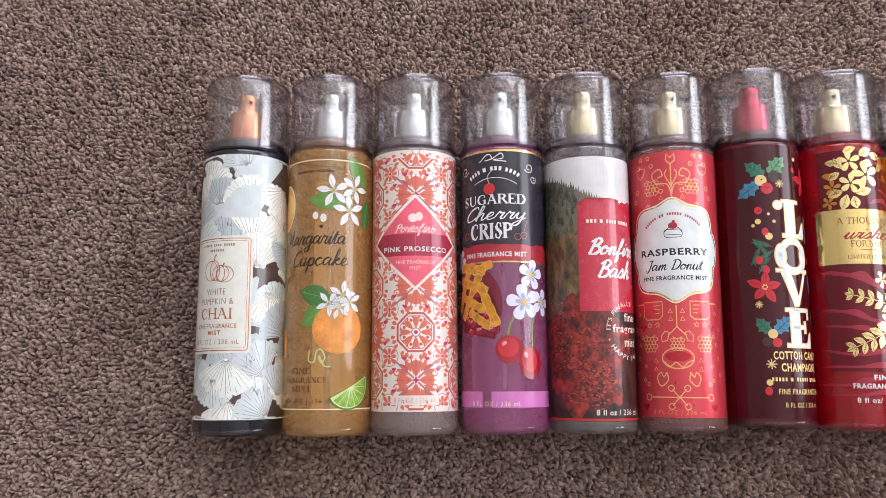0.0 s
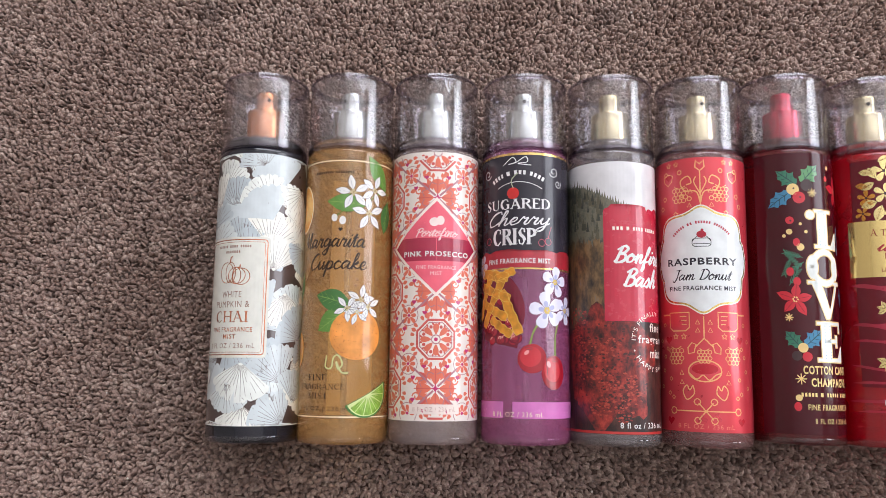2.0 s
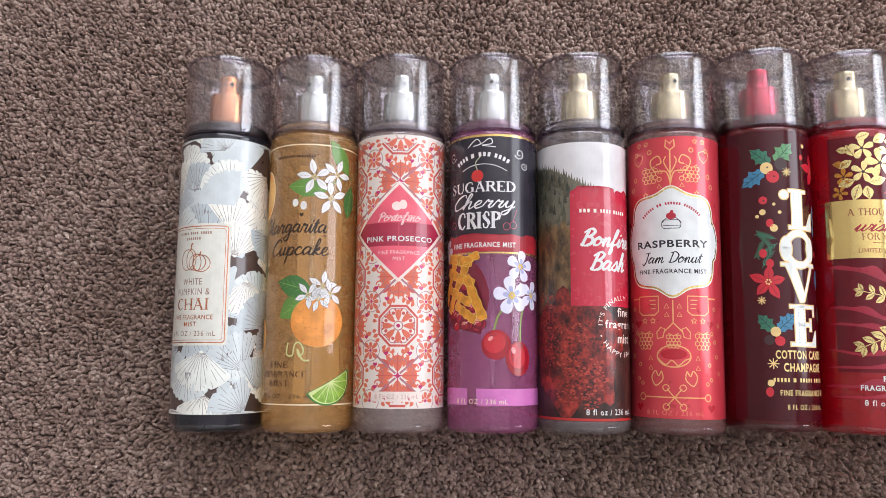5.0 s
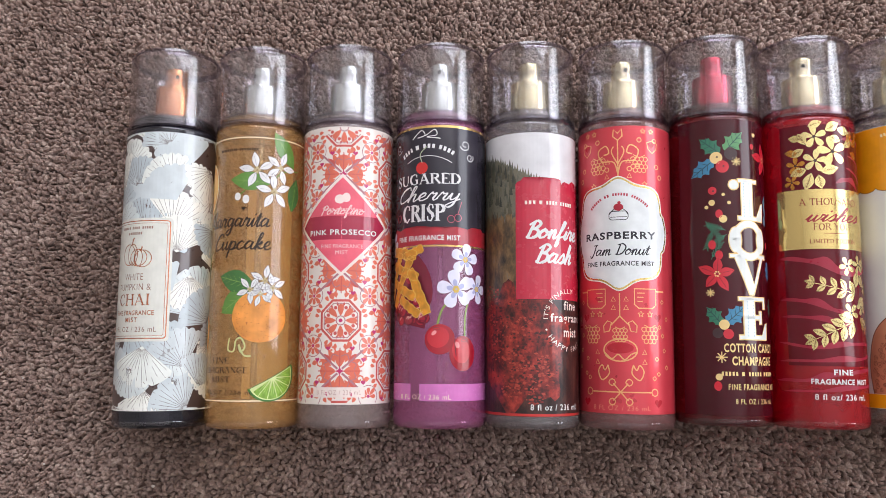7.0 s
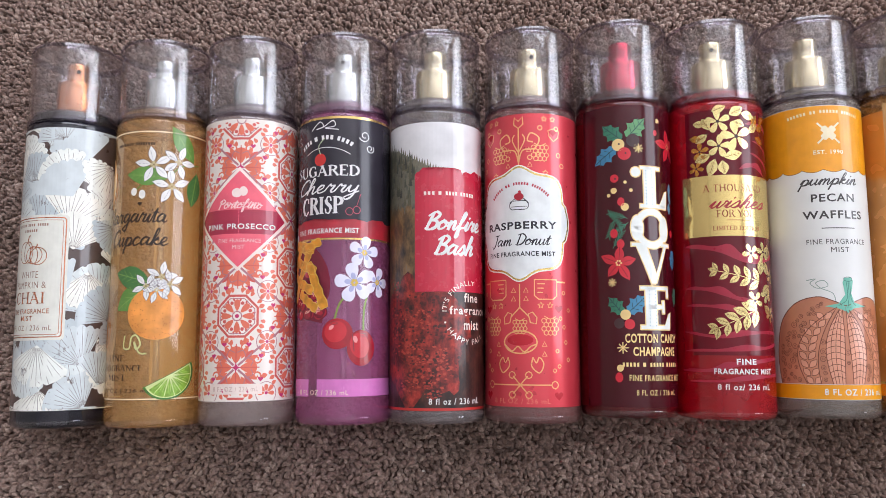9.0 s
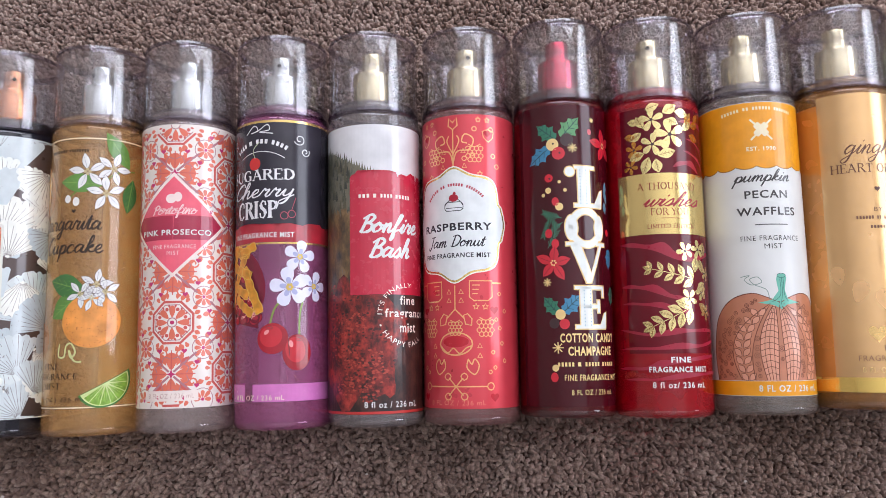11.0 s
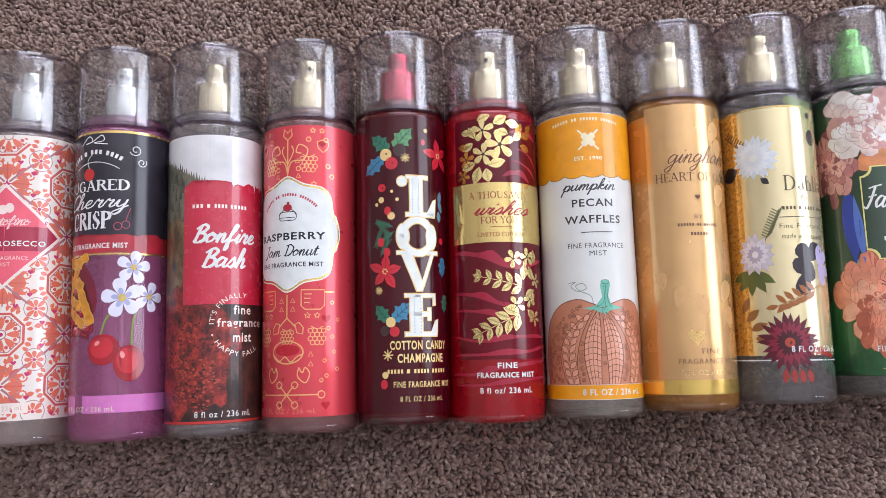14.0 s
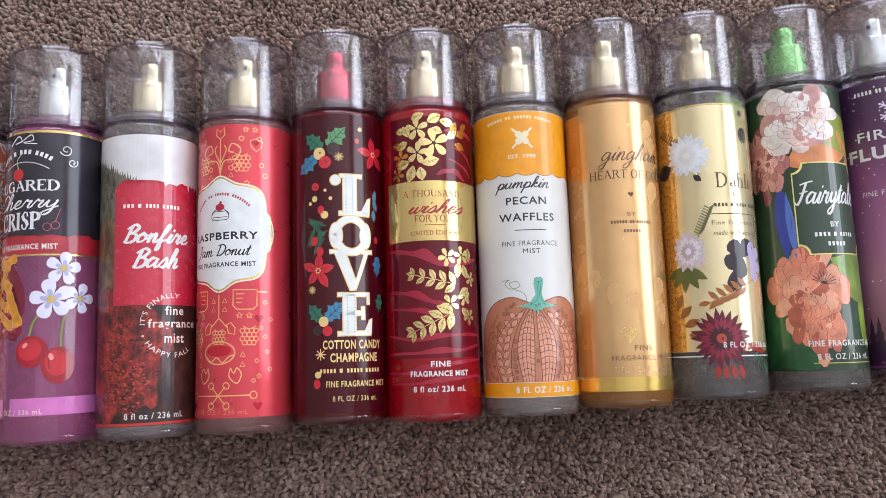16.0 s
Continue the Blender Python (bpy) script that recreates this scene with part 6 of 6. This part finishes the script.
fine("name_bar", bars(3, 87, [8, 2.4, 8], 1.8) + bars(3, 82.6, [9], 1.8), GK, lab, 2)
art("embossed_heart", [heart(-2, 34, 4.2)], foil((238, 200, 130)), lab, 1.5)
for k, (s, v, r, d) in enumerate(((-10, 48, 8, 70), (4, 44, 8, 110), (13, 50, 9, 60), (-16, 56, 7, 100), (18, 38, 8, 90), (12, 128, 9, 60), (17, 120, 8, 80), (14, 96, 9, 70))):
    art("embossed_petal", [petal(s, v, r * 1.3, r, d)], ink((228, 182, 124), 0.3, 0.3), lab, 1, "faint embossed petal")
text("lettering", "FINE", 4.6, 27.4, 9, 2.4, GK, lab, 2)
text("lettering", "FRAGRANCE MIST", 4.6, 22.8, 31, 2.4, GK, lab, 2)
text("lettering", "8 FL OZ / 236 mL", 3.4, 17.6, 26, 2.4, foil((238, 206, 140)), lab, 2)

# ---- pale gold foil bottle with garden flowers ----
thing, body = bottle(10, GOLD, liquid("smoky_clear_plastic", (160, 157, 156), 0.78, (0.88, 0.87, 0.88)), "pale gold foil mist bottle with printed garden flowers", hole=24)
lab = part("label_sleeve", sleeve(22, 141.5, -52, 40), mat("pale_champagne_foil", (234, 220, 172), 0.2, 0.6, var=0.06, scale=20, coat=0.7), thing, smooth=True, label="pale champagne foil label")
art("gold_line", [rect(-46, 141.7, 40, 142.3)], GOLDF, lab, 1)
art("amber_side_print", [rect(-46, 22.2, -22.5, 141.3)], ink((206, 152, 62), 0.28, 0.4), lab, 0.6)
art("white_line", [rect(-44, 19.5, 36, 20.1)], WHITE, lab, 2)


def layered_flower(s, v, r, cols, parent, lay, n=16, rows=3, core=None, wide=0.34, squash=1.0, seed=1):
    rg = random.Random(seed)
    for q in range(rows):
        k = 1 - 0.27 * q
        art("flower_petals", [[(x, v + (y - v) * squash) for x, y in leaf(s, v, r * k * rg.uniform(0.9, 1.05), r * wide * k, 360 * (j + 0.5 * q) / n + rg.uniform(-5, 5), n=6)] for j in range(n)], cols[q % len(cols)], parent, lay + 0.5 * q)
    fine("flower_heart", [ell(s, v, r * 0.16, r * 0.16 * squash, n=12)], core or cols[0], parent, lay + 0.5 * rows)


WF = [ink((214, 220, 226)), ink((232, 235, 238)), ink((222, 226, 230))]
each("dark_leaf", [leaf(-24, 113, 11, 8, 200), leaf(-13, 107, 5, 3, -40)], ink((36, 28, 34)), lab, 1)
art("fern_twig", sum((stroke([(-30 + 1.2 * k, 130 - 1.0 * k), (-28 + 1.2 * k, 133 - 1.0 * k)], 0.7) for k in range(8)), []) + stroke([(-31, 131), (-20, 121)], 0.5), ink((92, 50, 30)), lab, 1)
layered_flower(-15.5, 117.2, 11.5, WF, lab, 2, 20, 5, ink((236, 236, 226)), 0.34, 1.0, 2)
fern = []
for base, d, l in (((3, 146), -35, 22), ((10, 143), -75, 18), ((14, 132), -85, 22), ((0, 145), -8, 18)):
    for k in range(14):
        x, y = base[0] + l * k / 14 * math.cos(radians(d)), base[1] + l * k / 14 * math.sin(radians(d))
        for side in (45, -45):
            q = radians(d + side)
            fern += stroke([(x, y), (x + 3.2 * math.cos(q), y + 3.2 * math.sin(q))], 0.35)
fine("fern_frond", fern, ink((150, 172, 112)), lab, 2, "pale green fern fronds")
each("dark_berry", [ell(14, 138, 1.6), ell(15, 127, 3.2, 4)], ink((40, 32, 36)), lab, 2.4)
DT = ink((74, 64, 44))
serif_word("lettering", "Dahlia", 9.5, 103.8, 24, 7.4, DT, lab, 2, 0.13, 0.06)
text("lettering", "By", 7.4, 96.4, 3.6, 2.6, DT, lab, 2)
fine("name_bar", bars(9.5, 91.6, [7, 2, 7, 8], 2.0), DT, lab, 2)
art("label_line", [rect(-6, 87, 24, 87.4)], DT, lab, 2)
text("lettering", "Fine Fragrance Mist", 10, 82.6, 32, 2.9, DT, lab, 2)
text("lettering", "made with essential oils", 10, 78, 31, 2.4, DT, lab, 2, shear=0.3)
art("long_fern", sum((stroke([(-12 + 0.55 * k, 78 + 1.2 * k), (-14.5 + 0.55 * k, 79.6 + 1.2 * k)], 0.55) + stroke([(-12 + 0.55 * k, 78 + 1.2 * k), (-9.5 + 0.55 * k, 80.2 + 1.2 * k)], 0.55) for k in range(11)), []) + stroke([(-14, 74), (-6, 91)], 0.3), ink((88, 92, 52)), lab, 1.5)
each("leaf", [leaf(-20, 62, 12, 4.5, d) for d in (-130, -95, -60, -30, 200)], ink((92, 100, 44)), lab, 1.4)
layered_flower(-18, 70, 9.5, [ink((206, 196, 206)), ink((228, 220, 226)), ink((186, 174, 192))], lab, 2, 13, 4, ink((240, 232, 236)), 0.42, 1.1, 4)
art("dark_flower", [petal(8, 66, 10, 9, d) for d in (60, 130, 200, 255)] + [petal(6, 62, 13, 9, -110)], ink((36, 26, 34)), lab, 2, "near black flower print")
each("lilac_petal", [petal(13, 64, 10, 6, d) for d in (80, 40, -20, -70)], ink((190, 180, 216)), lab, 2.5)
each("sprig_leaf", [leaf(9 - 3.6 * k, 52 - 1.5 * k, 6.5, 2.6, 180 + q * 42) for k in range(5) for q in (-1, 1)] + [leaf(-9, 45, 6, 2.5, 190)] + stroke([(13, 55), (-9, 45)], 0.4), ink((160, 98, 44)), lab, 2.2, "copper brown leaf sprig")
each("sprig_leaf", [leaf(-27 + 2 * k, 42 - 4 * k, 9, 4, 60 - 20 * k) for k in range(4)], ink((142, 92, 44)), lab, 1.6)
layered_flower(-5.5, 28, 14.5, [ink((96, 18, 40)), ink((140, 34, 58)), ink((72, 14, 32)), ink((44, 12, 28))], lab, 3, 22, 5, ink((178, 72, 52)), 0.24, 1.0, 6)
art("small_fern", sum((stroke([(11 + 1.4 * k, 20 - 0.8 * k), (9.6 + 1.4 * k, 17 - 0.8 * k)], 0.7) + stroke([(11 + 1.4 * k, 20 - 0.8 * k), (13.6 + 1.4 * k, 21.6 - 0.8 * k)], 0.7) for k in range(9)), []), ink((76, 108, 84)), lab, 3)
art("red_sprig", [leaf(4 + 2.4 * k, 22, 6, 2.4, 60 - 16 * k) for k in range(5)] + [leaf(-8 + 3.4 * k, 16, 7, 3, -95 + 5 * k) for k in range(4)], ink((164, 52, 46)), lab, 3.2)
text("lettering", "8 FL OZ / 236 mL", 8.5, 25, 27, 2.8, WHITE, lab, 8, bold=0.012)

# ---- painted peony bottle ----
thing, body = bottle(11, LEAFGREEN, liquid("clear_dark_plastic", (160, 158, 152), 0.78, (0.88, 0.87, 0.86)), "dark green painted peony mist bottle with green sprayer")
lab = part("label_sleeve", sleeve(9.4, 146.8), mat("painted_foliage_print", (36, 62, 38), 0.34, var=0.45, scale=46, coat=0.7), thing, smooth=True)
for pts, c in (([(-2, 140), (30, 128), (32, 112), (8, 116), (-6, 124)], (146, 158, 62)), ([(-8, 122), (10, 126), (20, 118), (8, 108), (-14, 108)], (222, 140, 86)), ([(-36, 44), (-24, 56), (-20, 30), (-30, 14), (-40, 14)], (36, 90, 46)), ([(-30, 12), (-10, 10), (-12, 24), (-24, 34)], (34, 86, 44)), ([(0, 62), (24, 64), (28, 40), (8, 44)], (122, 150, 66)), ([(14, 40), (30, 46), (30, 20), (16, 22)], (134, 168, 56)), ([(-26, 58), (-12, 68), (-10, 60), (-20, 52)], (130, 176, 116))):
    art("painted_leaf", [spline(pts + [pts[0]], 5)[:-1]], mat("painted_leaf_ink", c, 0.34, var=0.35, scale=90, coat=0.7), lab, 1 + 0.01 * pts[0][1], "loosely painted leaf")
art("blue_feather", [leaf(-20, 102, 40, 8, -88)], ink((52, 70, 160)), lab, 2.6, "blue feather stroke")
art("blue_feather", [leaf(-17, 96, 34, 4, -86)], ink((90, 120, 196)), lab, 2.9)


def ruffled(s, v, r, cols, lay, seed, rows=5, n=9, wide=1.0, tall=1.0):
    rg = random.Random(seed)
    art("flower_ground", [ell(s, v, r * 0.62 * wide, r * 0.62 * tall, n=24)], cols[1], lab, lay - 0.15)
    for q in range(rows):
        rr = r * (1 - 0.18 * q)
        for j in range(n):
            d = 360 * j / n + 20 * q + rg.uniform(-12, 12)
            o = 0.35 * rr
            x, y = s + o * math.cos(radians(d)), v + o * math.sin(radians(d))
            base = petal(x, y, rr * rg.uniform(0.6, 0.95), rr * rg.uniform(0.4, 0.72), d, 18)
            base = [(s + (a - s) * wide + rg.uniform(-0.4, 0.4), v + (b - v) * tall + rg.uniform(-0.4, 0.4)) for a, b in base]
            art("peony_petal", [base], cols[(j + q) % len(cols)], lab, lay + 0.22 * q + 0.02 * j)
            art("petal_edge", stroke(base[5:13], 0.26), cols[2], lab, lay + 0.22 * q + 0.02 * j + 0.08)


def petal_ink(c):
    return mat("painted_petal_ink", c, 0.34, var=0.22, scale=150, coat=0.7)


PEONY = [petal_ink(c) for c in ((242, 226, 218), (234, 208, 198), (196, 146, 140), (246, 236, 230))]
DUSK = [petal_ink(c) for c in ((190, 122, 116), (222, 168, 156), (140, 76, 78), (206, 148, 136))]
CORAL = [petal_ink(c) for c in ((228, 148, 116), (236, 168, 136), (186, 98, 72), (222, 138, 108))]
ruffled(-27, 112, 15, DUSK, 3, 3, 5, 8, 0.8, 1.15)
ruffled(-9, 130.5, 17, PEONY, 4, 2, 8, 12, 1.1, 0.92)
ruffled(-11, 46, 21, CORAL, 3, 5, 6, 8, 0.82, 1.2)
ruffled(-7, 29, 13, CORAL, 2.6, 7, 4, 7, 0.8, 1.1)
ruffled(20, 106, 7, CORAL, 3, 8, 3, 7)
art("stamen_cluster", sum((stroke([(-4, 50), (-4 + 6 * math.cos(k), 50 + 6 * math.sin(k))], 0.3) for k in [0.3 * j for j in range(10)]), []), ink((60, 44, 40)), lab, 5.5)


def plaque(g):
    s0, s1, v0, v1, r = -13 - g, 24 + g, 64.4 - g, 108.6 + g, 5 - g * 0.5
    out = []
    for cx, cy, a0 in ((s1, v0, 180), (s1, v1, 270), (s0, v1, 360), (s0, v0, 90)):
        a0 = {(s1, v0): 180, (s1, v1): 270, (s0, v1): 0, (s0, v0): 90}[(cx, cy)]
        out += [(cx + r * math.cos(radians(a0 - 90 * k / 5)), cy + r * math.sin(radians(a0 - 90 * k / 5))) for k in range(6)]
    return out


art("plaque_edge", [plaque(0.6)], ink((232, 224, 140)), lab, 6.2)
art("name_plaque", [plaque(0.0)], mat("dark_green_plaque_ink", (42, 66, 46), 0.32, var=0.15, coat=0.7), lab, 6.8, "dark green plaque with yellow edge")
pen_word("lettering", "Fairytale", 4, 91.5, 34, 16.5, 0.95, WHITE, lab, 7.6, slant=0.4, label="white brush lettering")
text("lettering", "BY", 4.4, 78.4, 4.6, 2.6, WHITE, lab, 7.6, bold=0.02)
fine("name_bar", bars(5, 73.6, [8, 2.4, 9], 2.4) + bars(5, 69, [10], 2.4), WHITE, lab, 7.6)
text("lettering", "FINE FRAGRANCE MIST", 5.6, 22, 38, 2.8, WHITE, lab, 7.6, bold=0.02)
text("lettering", "8 FL OZ / 236 mL", 3.6, 15.8, 27, 2.8, WHITE, lab, 7.6, bold=0.008)
art("base_line", [rect(-12, 12.6, 40, 13.0)], ink((196, 186, 96)), lab, 6)


# ---- plum winter night bottle ----
def night_print():
    m = mat("plum_night_sky_print", (96, 48, 92), 0.34, var=0.2, scale=50, coat=0.7)
    nt = m.node_tree
    p = nt.nodes["Principled BSDF"]
    co = nt.nodes.new("ShaderNodeTexCoord")
    sep = nt.nodes.new("ShaderNodeSeparateXYZ")
    ramp = nt.nodes.new("ShaderNodeValToRGB")
    mr = nt.nodes.new("ShaderNodeMapRange")
    mr.inputs[1].default_value, mr.inputs[2].default_value = 0.0, 0.147
    nt.links.new(co.outputs["Object"], sep.inputs[0])
    nt.links.new(sep.outputs["Y"], mr.inputs[0])
    nt.links.new(mr.outputs[0], ramp.inputs[0])
    e = ramp.color_ramp.elements
    e[0].color, e[1].color = (*lin((112, 62, 96)), 1), (*lin((66, 34, 72)), 1)
    for pos, c in ((0.35, (176, 116, 146)), (0.6, (150, 88, 130)), (0.82, (88, 46, 86))):
        e.new(pos).color = (*lin(c), 1)
    nt.links.new(ramp.outputs[0], p.inputs["Base Color"])
    return m


thing, body = bottle(12, SILVER, liquid("clear_plum_plastic", (130, 104, 124), 0.86, (0.90, 0.84, 0.90)), "plum purple winter night mist bottle with silver sprayer", hole=-40)
lab = part("label_sleeve", sleeve(5.6, 147.2), night_print(), thing, smooth=True)
rng = random.Random(5)
fine("snow_speck", [ell(rng.uniform(-44, 20), rng.uniform(30, 144), rng.uniform(0.15, 0.5), n=6) for k in range(150)], ink((226, 210, 226)), lab, 1)
for k in range(16):
    art("winter_fir", [fir(-44 + 4.6 * k + rng.uniform(-1, 1), 6 + rng.uniform(0, 3), rng.uniform(17, 31))], ink((64, 34, 66)), lab, 1 + 0.05 * k, "dark plum fir tree")
SN = []
for k in range(6):
    a = radians(60 * k + 30)
    SN += stroke([(-7, 131), (-7 + 8 * math.cos(a), 131 + 8 * math.sin(a))], 0.8)
    for q in (3, 5.2):
        for side in (0.8, -0.8):
            x, y = -7 + q * math.cos(a), 131 + q * math.sin(a)
            SN += stroke([(x, y), (x + 2.4 * math.cos(a + side), y + 2.4 * math.sin(a + side))], 0.6)
art("snowflake", SN, ink((222, 210, 230)), lab, 2, "pale snowflake print")
fine("name_bar", bars(-7, 141.6, [9, 3, 9, 11], 2.4), WHITE, lab, 2)
text("lettering", "FIRESIDE", -6.5, 119.6, 38, 5.0, WHITE, lab, 2, bold=0.012)
text("lettering", "FLURRIES", -6.5, 110.6, 50, 6.6, WHITE, lab, 2, bold=0.035)
text("lettering", "FINE FRAGRANCE MIST", -6.5, 90.5, 40, 2.6, WHITE, lab, 2)

# ---- lint and crumbs in the pile ----
rng = random.Random(21)
LINT = mat("pale_lint", (214, 204, 196), 0.9, var=0.05)
for x, y in ((-0.176, 0.005), (-0.2, 0.12), (0.115, 0.236), (-0.1, -0.05), (0.28, -0.045), (0.09, -0.04), (-0.16, -0.04), (0.33, -0.05)):
    bm = bmesh.new()
    bmesh.ops.create_icosphere(bm, subdivisions=1, radius=rng.uniform(0.0004, 0.0007))
    for q in bm.verts:
        q.co = Vector((q.co.x * rng.uniform(0.7, 1.9), q.co.y * rng.uniform(0.7, 1.6), q.co.z * 0.7))
    ob = tagged(part("lint_speck", bm, LINT, None), "tiny pale lint speck caught in carpet pile", "lint", "lint in the carpet")
    ob.location = (x, y, 0.0)
